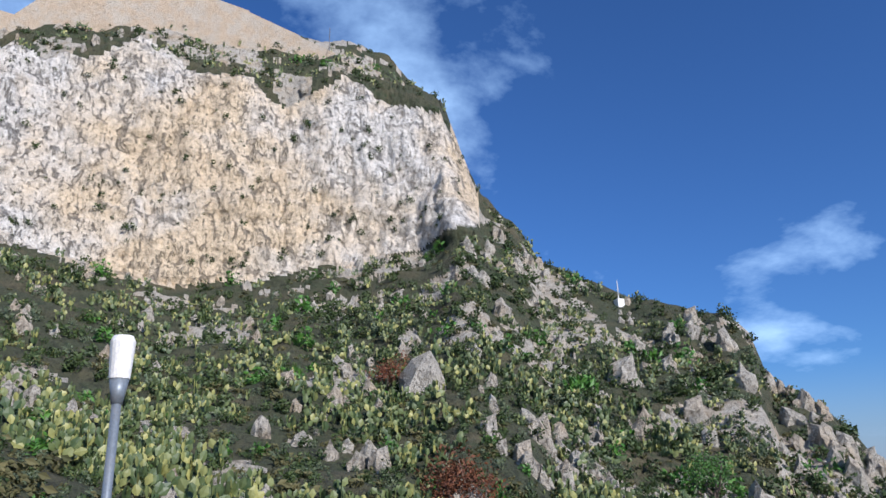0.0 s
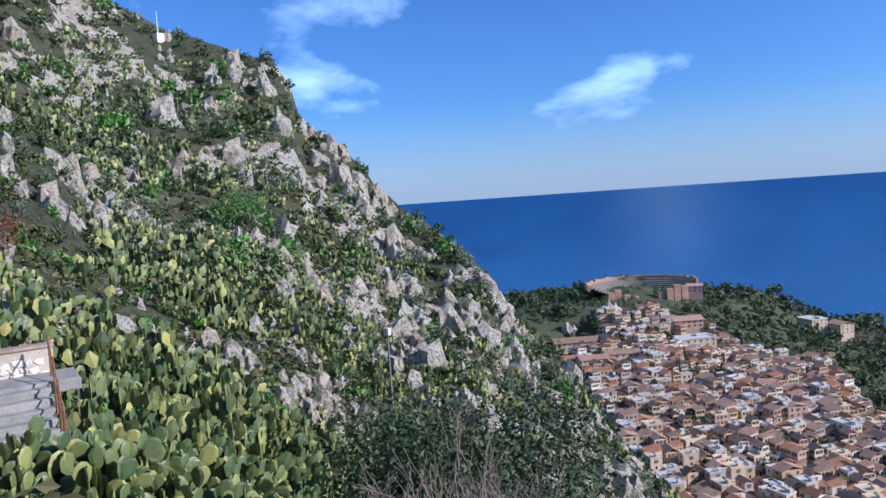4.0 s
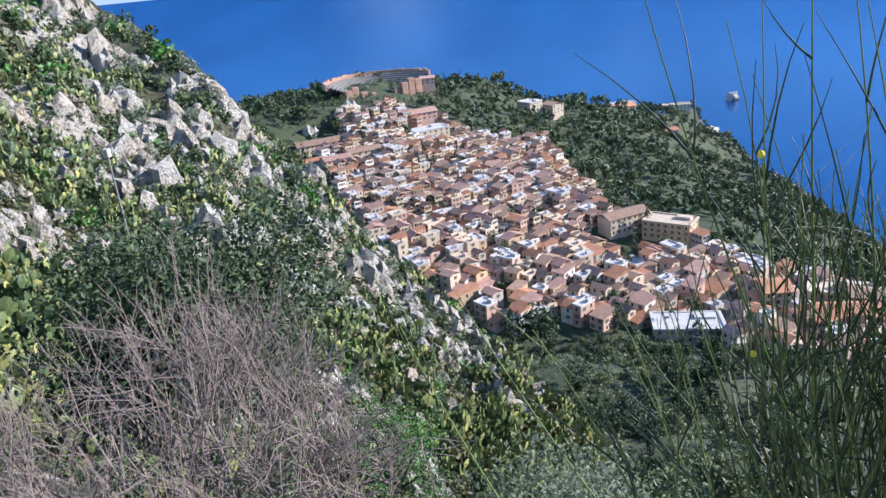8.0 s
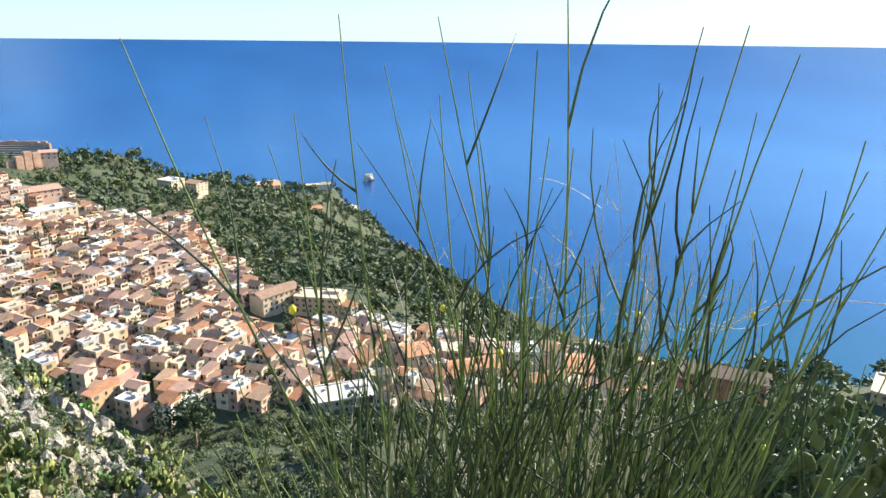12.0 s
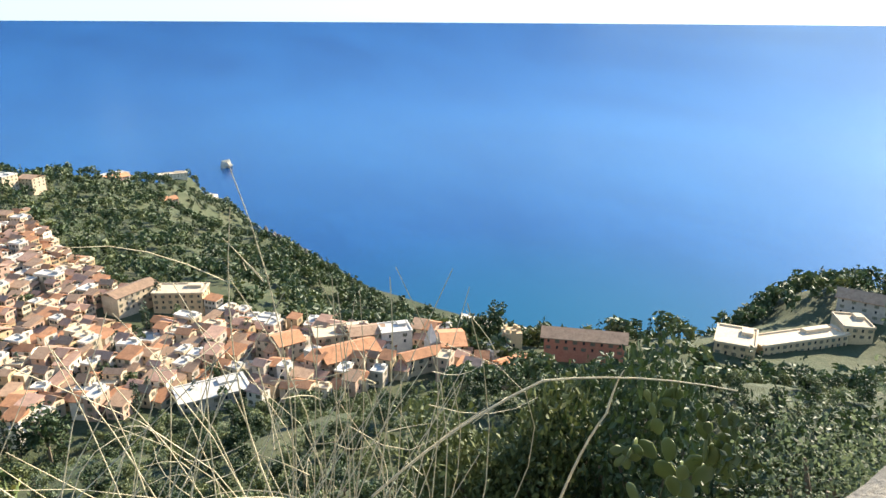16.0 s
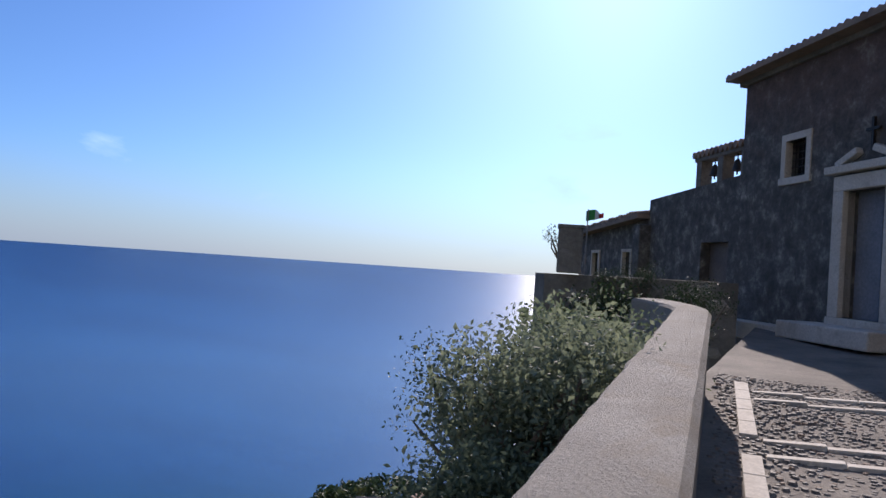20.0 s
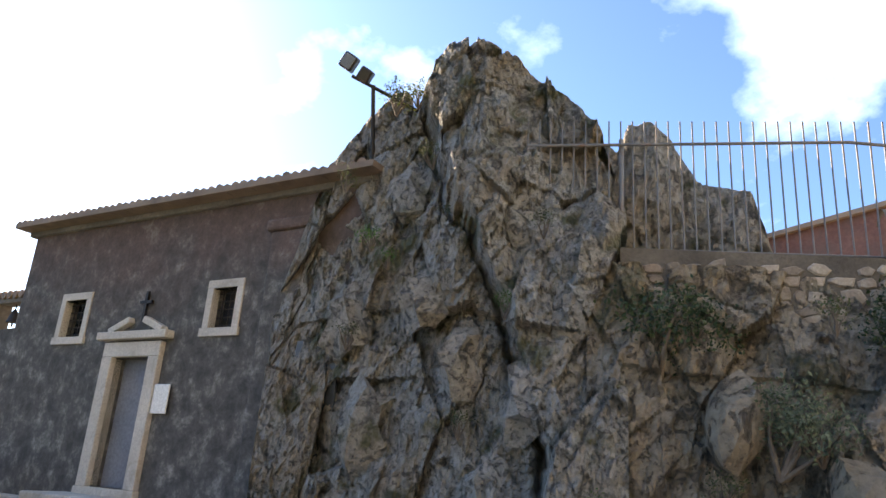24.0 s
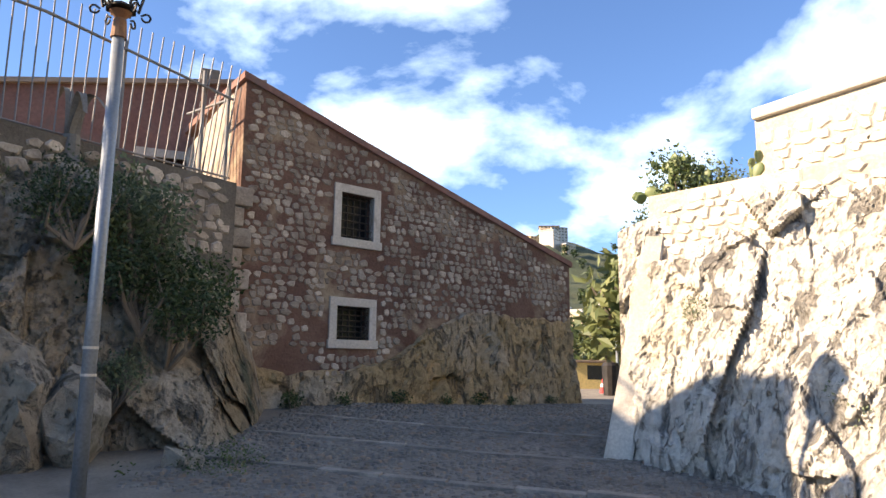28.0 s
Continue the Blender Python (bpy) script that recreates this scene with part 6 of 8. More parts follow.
def rock_template(seed):
    bm = bmesh.new()
    bmesh.ops.create_icosphere(bm, subdivisions=2, radius=0.5)
    for v in bm.verts:
        k = 1 + 0.95 * facet(v.co * 2.2, 0.62, seed) + 0.22 * fbm(*(v.co * 4), 3)
        v.co = Vector((v.co.x * 0.9, v.co.y * 0.8, v.co.z * 1.6)) * k
    V = np.array([v.co[:] for v in bm.verts])
    F = np.array([[v.index for v in f.verts] for f in bm.faces])
    bm.free()
    return V, F


def prickly_pear(m, label, group, k=0):
    """A cactus built pad by pad."""
    o = thing("prickly_pear", m, label, "cactus", group)
    for q in PAD_SETS[k % len(PAD_SETS)]:
        piece("pad", PAD, o, q)
    return o


PAD = fast_mesh("pad", *pad_shape(8), CACTUS, True)
PAD_SETS = [cactus_template(26, 6, True) for _ in range(5)]
ROCKS = [rock_template(s * 3.1) for s in range(5)]


def build_blocks():
    """Broken blocks that stand proud of the rock faces."""
    hosts = {o.name: o for o in bpy.data.objects if o.name in ("rock_outcrop", "rock_bank")}
    meshes = {n: [fast_mesh("block", V, F, m) for V, F in ROCKS] for n, m in (("rock_outcrop", NEARROCK), ("rock_bank", BANKROCK))}
    for k, (host, az, r, z, size) in enumerate((("rock_bank", 143.4, 8.15, 1.5, 1.0), ("rock_bank", 144.6, 8.05, 0.9, 0.9), ("rock_bank", 139.0, 8.35, 1.2, 0.7), ("rock_bank", 135.5, 8.35, 2.4, 0.7), ("rock_bank", 131.0, 8.45, 1.0, 0.8), ("rock_bank", 148.5, 8.1, 1.2, 0.8), ("rock_bank", 156.0, 7.9, 0.4, 0.7),
                                                ("rock_outcrop", 106.5, 10.3, 3.6, 0.9), ("rock_outcrop", 108.5, 9.9, 2.2, 0.9), ("rock_outcrop", 112.5, 9.6, 3.9, 0.8), ("rock_outcrop", 115.5, 9.25, 3.1, 0.8), ("rock_outcrop", 121.0, 8.85, 2.6, 0.8), ("rock_outcrop", 118.0, 9.0, 1.4, 0.8), ("rock_outcrop", 124.0, 8.8, 3.6, 0.7), ("rock_outcrop", 110.5, 10.2, 5.6, 0.8), ("rock_outcrop", 120.0, 9.35, 5.0, 0.8))):
        piece("block", meshes[host][k % 5], hosts[host], pose(*az_at(az, r, z), 10 * (k % 3 - 1), 0, 67 * k) @ Matrix.Diagonal((size, size, size * 0.8, 1)))


build_blocks()


def patchy(scale, lo):
    return lambda p, az, el: fbm(p[0] * scale, p[1] * scale, p[2] * scale + 9, 4) > lo


def stuff(name, templates, spots, sizes, mat, label, category, sink=0.06):
    pl = spots[:, :3].copy()
    pl[:, 2] -= sizes * sink
    V, F = scattered(templates, pl, sizes)
    ob = new(name, fast_mesh(name, V, F, mat))
    tagged(ob, label, category, kind="stuff")
    return ob


def build_slope_plants():
    r = np.random.default_rng(77)
    def clear_of_steps(az, el):
        return not (-74.0 < az < -62.5 and -19 < el < -7.5)
    sp = mount_spots(4200, 1, -104, -2, 0.05, 1.0, lambda p, az, el: fbm(p[0] * 0.08, p[1] * 0.08, p[2] * 0.08, 4) > -0.10 + (0.12 if az > -42 else 0.0) and clear_of_steps(az, el))
    d = np.hypot(sp[:, 0], sp[:, 1])
    order = np.argsort(d)
    sp, d = sp[order], d[order]
    size = r.uniform(0.9, 2.3, len(sp)) * np.where(d < 22, 0.8, 1.0) * np.where(sp[:, 3] < -50, 1.3, 1.0)
    far_enough = d > 11
    sp, d, size = sp[far_enough], d[far_enough], size[far_enough]
    near_ones = 62
    for k in range(near_ones):
        m = pose(sp[k, 0], sp[k, 1], sp[k, 2] - 0.08, 0, 0, r.uniform(0, 360)) @ Matrix.Diagonal((size[k],) * 3 + (1,))
        prickly_pear(m, "yellow-green prickly pear cactus on the rocky slope", "prickly pears of the slope", k)
    stuff("prickly_pears", NEAR_CACTI, sp[near_ones:320], size[near_ones:320], CACTUS, "prickly pear cacti crowding the nearer slope", "cacti")
    stuff("prickly_pears", FAR_CACTI, sp[320:], size[320:], CACTUS, "prickly pear cacti scattered over the far slope", "cacti")
    for name, mat, n, seed, lo, hi, lab in (("green_scrub", SHRUB, 4800, 2, 0.6, 1.9, "dark green scrub on the mountainside"), ("grey_scrub", SAGE, 2700, 3, 0.5, 1.4, "grey-green aromatic scrub on the slope"), ("bright_scrub", BRIGHT, 320, 4, 1.2, 2.8, "bright green bushes on the slope")):
        q = mount_spots(n, seed, -104, 4, 0.02, 1.0, lambda p, az, el: clear_of_steps(az, el))
        s = r.uniform(lo, hi, n) * np.clip(np.hypot(q[:, 0], q[:, 1]) / 60, 0.55, 1.6)
        close = np.hypot(q[:, 0], q[:, 1]) < 34
        stuff(name, BUSHES, q[close], s[close], mat, lab, "scrub")
        stuff(name, FAR_BUSHES, q[~close], s[~close], mat, lab, "scrub")
    q = mount_spots(3200, 9, -104, 4, 0.02, 1.0, lambda p, az, el: clear_of_steps(az, el))
    stuff("dry_grass", [leaf_cloud(36, [(0, 0, 0.25, 0.3), (0.3, 0.1, 0.2, 0.25), (-0.2, 0.2, 0.2, 0.25)], 0.30, 0.2)], q, r.uniform(0.6, 1.6, 3200), GRASS, "dry olive grass between the shrubs", "grass")
    # white stones and outcrops, thickest on the lower spur
    q = mount_spots(1500, 5, -66, -4, 0.05, 0.99, lambda p, az, el: clear_of_steps(az, el) and fbm(p[0] * 0.11, p[1] * 0.11, p[2] * 0.06, 5) > (0.16 if az < -42 else -0.06))
    dd = np.hypot(q[:, 0], q[:, 1])
    stuff("pale_rocks", ROCKS, q, r.uniform(0.35, 1.0, 1500) ** 1.6 * 2.4 * np.clip(dd / 60, 0.45, 1.5), CRAG, "pale limestone rocks breaking through the scrub", "rocks", 0.2)
    q = mount_spots(260, 6, -104, -64, 0.05, 0.99, lambda p, az, el: clear_of_steps(az, el) and patchy(0.08, 0.12)(p, az, el))
    stuff("pale_rocks", ROCKS, q, r.uniform(0.6, 2.4, 260), CRAG, "pale limestone rocks on the upper slope", "rocks", 0.2)
    # the lower spur: broken pale rock with cacti and grey scrub between
    q = mount_spots(420, 15, -38, -5, 0.34, 0.98)
    dd = np.hypot(q[:, 0], q[:, 1])
    stuff("pale_rocks", ROCKS, q, r.uniform(0.3, 1.0, 420) ** 1.4 * 0.050 * dd, CRAG, "pale broken limestone on the lower spur", "rocks", 0.32)
    q = mount_spots(330, 16, -38, -5, 0.30, 0.98)
    dd = np.hypot(q[:, 0], q[:, 1])
    stuff("prickly_pears", NEAR_CACTI, q, r.uniform(0.5, 1.1, 330) * 0.030 * dd, CACTUS, "prickly pears on the lower spur", "cacti")
    q = mount_spots(420, 17, -38, -5, 0.28, 0.98)
    dd = np.hypot(q[:, 0], q[:, 1])
    stuff("grey_scrub", BUSHES, q, r.uniform(0.5, 1.1, 420) * 0.034 * dd, SAGE, "grey-green scrub on the lower spur", "scrub")
    # bushes hanging in the cliff
    P, azs = MOUNT
    spots = []
    for _ in range(170):
        az = r.uniform(-104, -66)
        el = r.uniform(CLIFF_LOW(az), CLIFF_TOP(az))
        j = int(np.searchsorted(azs, az).clip(0, len(azs) - 1))
        i = int((el - FOOT(az)) / (CREST(az) - FOOT(az)) * (P.shape[0] - 1))
        spots.append((*P[i, j], az, el))
    spots = np.array(spots)
    stuff("cliff_bushes", FAR_BUSHES, spots, r.uniform(0.7, 2.6, 170), SHRUB, "dark bushes rooted in the cliff face", "scrub", 0.4)


GRASS = mat_leaf("dry_grass_blade", (0.075, 0.08, 0.03), (0.15, 0.135, 0.06), 0.8)
build_slope_plants()


def bush_thing(name, x, y, z, size, mat, label, n=900, leaf=0.075, lumps=9, seed=0, category="bush", flat=0.8, wood=True):
    """A bush: a few bent stems and a crown of leaves."""
    o = thing(name, pose(x, y, z), label, category)
    L = []
    r = np.random.default_rng(seed + 1000)
    for _ in range(lumps):
        a, q = r.uniform(0, 6.28), r.uniform(0.05, 0.36)
        s = r.uniform(0.15, 0.27)
        L.append((q * math.cos(a) * size, q * math.sin(a) * size, (0.1 + s * 0.8 + r.uniform(0, 0.42)) * flat * size, s * size))
    V, F = leaf_cloud(n, L, leaf * size, 0.55)
    piece("crown", fast_mesh("crown", V, F, mat), o)
    if wood:
        bm = bmesh.new()
        for q in L:
            p = Vector((0, 0, -0.1))
            e = Vector(q[:3])
            mid = p.lerp(e, 0.5) + Vector((r.normal(0, 0.06), r.normal(0, 0.06), 0)) * size
            tube(bm, p, mid, 0.025 * size, 0.016 * size, 6), tube(bm, mid, e, 0.016 * size, 0.006 * size, 6)
        part("wood", bm, BARK, o)
    return o


def at_slope(az, el):
    el += 0.4
    P, azs = MOUNT
    j = int(np.searchsorted(azs, az).clip(0, len(azs) - 1))
    i = int(np.clip((el - FOOT(az)) / (CREST(az) - FOOT(az)), 0, 1) * (P.shape[0] - 1))
    return P[i, j]


def landmarks():
    for az, el, s, k in ((-72.3, 6.9, 5.0, 0), (-67.8, -2.2, 5.5, 1), (-66.6, -2.6, 4.0, 5)):
        p = at_slope(az, el)
        bush_thing("rusty_bush", *p[:2], p[2] - 0.2, s, RUST, "rust-brown leafless-looking bush on the slope", 1100, 0.05, 9, k)
    p = at_slope(-48.8, -1.6)
    bush_thing("round_bush", *p[:2], p[2] - 0.2, 6.0, BRIGHT, "dense bright green rounded bush", 1600, 0.04, 10, 3)
    for az, el, s, k in ((-102.5, 9, 5.0, 0), (-101.5, 6.5, 4.2, 1), (-103.5, 2, 4, 2)):
        p = at_slope(az, el)
        bush_thing("dark_bush", *p[:2], p[2] - 0.2, s, SHRUB, "dense dark green bush at the slope's edge", 1500, 0.04, 9, 20 + k)
    # big pale boulder and the white crags
    for k, (az, el, s) in enumerate(((-69.6, 6.6, 7.0), (-54.5, 6.5, 5.5), (-49, 9.3, 3.6), (-46.6, 8.8, 4.2), (-46.0, 6.4, 4.6), (-43.2, 3.2, 3.8), (-41.5, 1.5, 4.0), (-28, -14.5, 2.6), (-25.5, -18.5, 2.4), (-22, -23, 3.4), (-38, -11, 3.0), (-35.5, -14, 3.4), (-31, -12, 3.2), (-33, -18, 2.6), (-27, -23, 2.4))):
        p = at_slope(az, el)
        V, F = ROCKS[k % 5]
        o = new("boulder", fast_mesh("boulder", V, F, CRAG))
        o.matrix_basis = pose(p[0], p[1], p[2] - 0.15 * s, 0, 0, 40 * k) @ Matrix.Diagonal((s, s, s * 0.9, 1))
        tagged(o, "large pale limestone boulder in the scrub", "boulder", "boulders of the slope")
    # stony footpath
    r = np.random.default_rng(12)
    pts = []
    for i in range(60):
        u = i / 59
        az = -56.0 - 0.5 * math.sin(u * 5.0) - 1.6 * u * u
        el = 5.6 - 10.0 * u
        p = at_slope(az + r.normal(0, 0.12), el)
        pts.append((*p, az, el))
    stuff("footpath_stones", ROCKS, np.array(pts), r.uniform(0.5, 1.1, 60), CRAG, "pale stones of a steep footpath", "path", 0.25)
    # wooden post with a small box lamp
    p = Vector(az_at(-38.7, 42.0, -14.0)) + Vector((*HERE, 0))
    o = thing("lamp_post", Matrix.Translation(p), "thin grey lamp post with a square head on the slope", "street lamp")
    part("pole", tube(bmesh.new(), (0, 0, 0), (0, 0, 8.0), 0.06, n=8), FENCE, o)
    part("head", boxed(0.35, 0.3, 0.45, (0, 0, 7.75), 0.03), PALESTONE, o)
    # mast with a white foot on the ridge
    p = at_slope(-54.0, 12.8)
    o = thing("ridge_mast", pose(*p), "thin white mast on a small white base at the ridge", "mast")
    part("base", boxed(1.4, 1.4, 1.6, (0, 0, -0.6), 0.1), WHITEPLASTIC, o)
    part("mast", tube(bmesh.new(), (0, 0, 0.8), (0, 0, 4.6), 0.09, 0.05, 8), WHITEPLASTIC, o)
    for a in range(3):
        part("arm", tube(bmesh.new(), (-0.4, 0, 2.2 + a * 0.7), (0.4, 0, 2.2 + a * 0.7), 0.03, n=6), WHITEPLASTIC, o)


landmarks()


# ---- castle walls on the summit ----
def build_castle():
    c = thing("castle_ruin", Matrix.Identity(4), "ruined pale stone castle wall on the summit", "castle")
    azs = [-108, -102.5, -99.5, -95, -90, -85, -80.5, -77.3]
    tops = [31.5, 31.6, 34.5, 36.0, 36.0, 35.2, 33.9, 32.9]
    for k in range(len(azs) - 1):
        a = Vector(az_at(azs[k], 154, 60)) 
        b = Vector(az_at(azs[k + 1], 154, 60))
        za, zb = 1.6 + 154 * math.tan(radians(tops[k])), 1.6 + 154 * math.tan(radians(tops[k + 1]))
        L = (b - a).length
        part("wall", holed_wall(L, 22.0, lambda s: za - 60 + (zb - za) * s / L + 0.5 * math.sin(s * 1.1), (), 2.5), CASTLE, c, "", placed(a, (b - a).to_2d()))
    p = az_at(-77.9, 153, 1.6 + 154 * math.tan(radians(33.4)))
    o = thing("castle_mast", pose(*p), "small lattice mast at the castle's corner", "mast")
    part("pole", tube(bmesh.new(), (0, 0, -2), (0, 0, 4.6), 0.10, 0.05, 8), FENCE, o)
    for z in (2.2, 3.0, 3.8):
        part("antenna", tube(bmesh.new(), (-0.5, 0, z), (0.5, 0, z), 0.05, n=6), FENCE, o)


CASTLE = mat_rock("castle_stone", (0.55, 0.48, 0.38), (0.55, 0.43, 0.30), (0.20, 0.15, 0.11), 0.5, 0.5, 0.8, 0.2, None, (0.4, 0.6), 0.7)
build_castle()


# ---- stepped path with its walls ----
def build_steps():
    """A landing with a low rubble wall behind it; steps come down from it between a rail and the rock."""
    way = Vector((math.sin(radians(-66.5)), math.cos(radians(-66.5)), 0))
    across = Vector((way.y, -way.x, 0))
    base = Vector((*HERE, 0)) + way * 19.6 + Vector((0, 0, -2.15))
    ang = math.degrees(math.atan2(way.y, way.x))
    here = lambda f, s, z: base + way * f + across * s + Vector((0, 0, z))
    o = thing("stepped_path", Matrix.Identity(4), "dark stone stepped path below a low pale wall", "steps")
    part("landing", boxed(1.5, 3.4, 0.3, (0.6, 0, -0.3), 0.03), PAVESTONE, o, "", Matrix.Translation(base) @ pose(0, 0, 0, 0, 0, ang))
    st = bm_mesh("tread", boxed(0.40, 1.55, 0.22, (0, 0, -0.22), 0.03), PAVESTONE)
    for i in range(14):
        c = here(-0.34 * i - 0.3, 0.25, -0.17 * i - 0.08)
        piece("tread", st, o, Matrix.Translation(c) @ pose(0, 0, 0, 0, 0, ang))
    w = thing("path_wall", Matrix.Translation(here(1.25, -1.75, 0)) @ pose(0, 0, 0, 0, 0, ang - 90), "low pale rubble wall beside the steps", "wall")
    part("core", holed_wall(3.0, -0.6, lambda s: 0.62 + 0.03 * math.sin(9 * s), (), 0.4), PALEMORTAR, w)
    part("coping", boxed(3.05, 0.5, 0.09, (1.5, 0.2, 0.62), 0.03), TILE, w, "brick coping")
    stone_facing(w, 3.0, -0.1, lambda s: 0.62, 0.2, WHITESTONE, (), 50, 0.05, 0.95, 71)
    f = thing("path_railing", Matrix.Identity(4), "rusty bent iron railing along the steps", "railing")
    for i in range(6):
        c, z = here(-0.8 * i + 0.6, 1.12, 0), -0.40 * i
        part("post", tube(bmesh.new(), c + Vector((0, 0, z - 0.4)), c + Vector((0.03, 0, z + 1.0)), 0.028, n=6), RUSTIRON, f)
        if i < 5:
            e = here(-0.8 * (i + 1) + 0.6, 1.12, 0)
            for h in (0.95, 0.5):
                part("rail", tube(bmesh.new(), c + Vector((0, 0, z + h)), e + Vector((0, 0, z - 0.40 + h)), 0.02, n=6), RUSTIRON, f)
    pil = thing("gate_pier", Matrix.Translation(here(1.1, -1.95, -0.3)) @ pose(0, 0, 0, 0, 0, ang), "pale rendered pier at the head of the steps", "pier")
    part("shaft", boxed(0.55, 0.6, 1.25, (0, 0, -0.6), 0.04), PALEMORTAR, pil)
    part("cap", boxed(0.65, 0.7, 0.10, (0, 0, 0.65), 0.03), PALESTONE, pil)
    part("screen", boxed(0.05, 0.5, 0.85, (0.1, 0, 0.75), 0.01), GALV, pil, "grey sheet standing on the pier")
    g = thing("side_railing", Matrix.Identity(4), "short pale iron railing beside the pier", "railing")
    for i in range(8):
        c = here(1.2, -2.3 - 0.17 * i, -0.1 - 0.04 * i)
        part("bar", tube(bmesh.new(), c, c + Vector((0, 0, 0.85)), 0.014, n=6), FENCE, g)
    part("rail", tube(bmesh.new(), here(1.2, -2.3, 0.75), here(1.2, -3.55, 0.45), 0.022, n=6), FENCE, g)
    part("kerb", boxed(0.35, 1.7, 0.5, (0, 0, -0.5), 0.03), PALEMORTAR, g, "", Matrix.Translation(here(1.2, -2.95, -0.1)) @ pose(0, 0, 0, 0, 0, ang))
    for az, r, z, s in ((-73.2, 10.0, -2.1, 1.3), (-71.6, 11.0, -2.7, 1.1), (-75.0, 10.5, -1.9, 1.2)):
        p = az_at(az, r, z)
        prickly_pear(pose(p[0] + HERE[0], p[1] + HERE[1], z, 0, 0, az * 9) @ Matrix.Diagonal((s, s, s, 1)), "large prickly pear with fat pads beside the steps", "prickly pears of the slope", int(r))


PAVESTONE = mat_two("tread_stone", (0.22, 0.21, 0.19), (0.32, 0.30, 0.27), 2.0, 20.0, 0.85, 0.4, 0.02)
build_steps()


# ---- trees of the town, the cape and the valley ----
def tree_templates(n, leaf, kind, count):
    out = []
    for _ in range(count):
        L = []
        if kind == "round":
            for _ in range(9):
                a, q, s = rng.uniform(0, 6.28), rng.uniform(0, 0.26), rng.uniform(0.13, 0.22)
                L.append((q * math.cos(a), q * math.sin(a), rng.uniform(0.35, 0.85), s))
        elif kind == "cypress":
            for i in range(9):
                u = i / 8
                L.append((rng.normal(0, 0.012), rng.normal(0, 0.012), 0.08 + 0.84 * u, 0.02 + 0.085 * math.sin(math.pi * (0.15 + 0.8 * u)) ** 0.8))
        elif kind == "pine":
            for _ in range(12):
                a, q, s = rng.uniform(0, 6.28), rng.uniform(0.05, 0.40), rng.uniform(0.11, 0.18)
                L.append((q * math.cos(a), q * math.sin(a), 0.72 + rng.uniform(-0.08, 0.14) - q * 0.2, s))
        out.append(leaf_cloud(n, L, leaf, 0.6))
    return out


ROUND_T, CYP_T, PINE_T = tree_templates(520, 0.10, "round", 4), tree_templates(340, 0.06, "cypress", 3), tree_templates(480, 0.10, "pine", 3)
ROUND_F, CYP_F, PINE_F = tree_templates(64, 0.25, "round", 6), tree_templates(56, 0.12, "cypress", 3), tree_templates(64, 0.24, "pine", 4)


def trunk_mesh(kind):
    bm = bmesh.new()
    if kind == "cypress":
        tube(bm, (0, 0, -0.05), (0, 0, 0.8), 0.02, 0.006, 6)
    else:
        tube(bm, (0, 0, -0.08), (0.01, 0, 0.35), 0.032, 0.024, 7)
        for i in range(6):
            a = i * 1.05
            r = 0.3 if kind == "pine" else 0.2
            tube(bm, (0.01, 0, 0.33), (r * math.cos(a), r * math.sin(a), 0.66), 0.015, 0.006, 5)
    return bm_mesh("trunk", bm, BARK)


TRUNKS = {k: trunk_mesh(k) for k in ("round", "cypress", "pine")}
CROWNS = {"round": [fast_mesh("crown", V, F, m) for m in (TREE, OLIVE) for V, F in ROUND_T], "cypress": [fast_mesh("crown", V, F, CYPRESS) for V, F in CYP_T], "pine": [fast_mesh("crown", V, F, TREE) for V, F in PINE_T]}
TREE_WORDS = {"round": ("tree", "broad-leaved green tree among the houses and slopes"), "cypress": ("cypress", "tall narrow dark cypress"), "pine": ("pine", "umbrella pine with a dark spreading crown")}


def tree(kind, x, y, z, h, k, wide=1.0, label=None):
    name, lab = TREE_WORDS[kind]
    o = thing(name, pose(x, y, z, 0, 0, 77.0 * k), label or lab, "tree", "trees round the town")
    s = Matrix.Diagonal((h * wide, h * wide, h, 1))
    piece("trunk", TRUNKS[kind], o, s)
    piece("crown", CROWNS[kind][k % len(CROWNS[kind])], o, s)
    return o


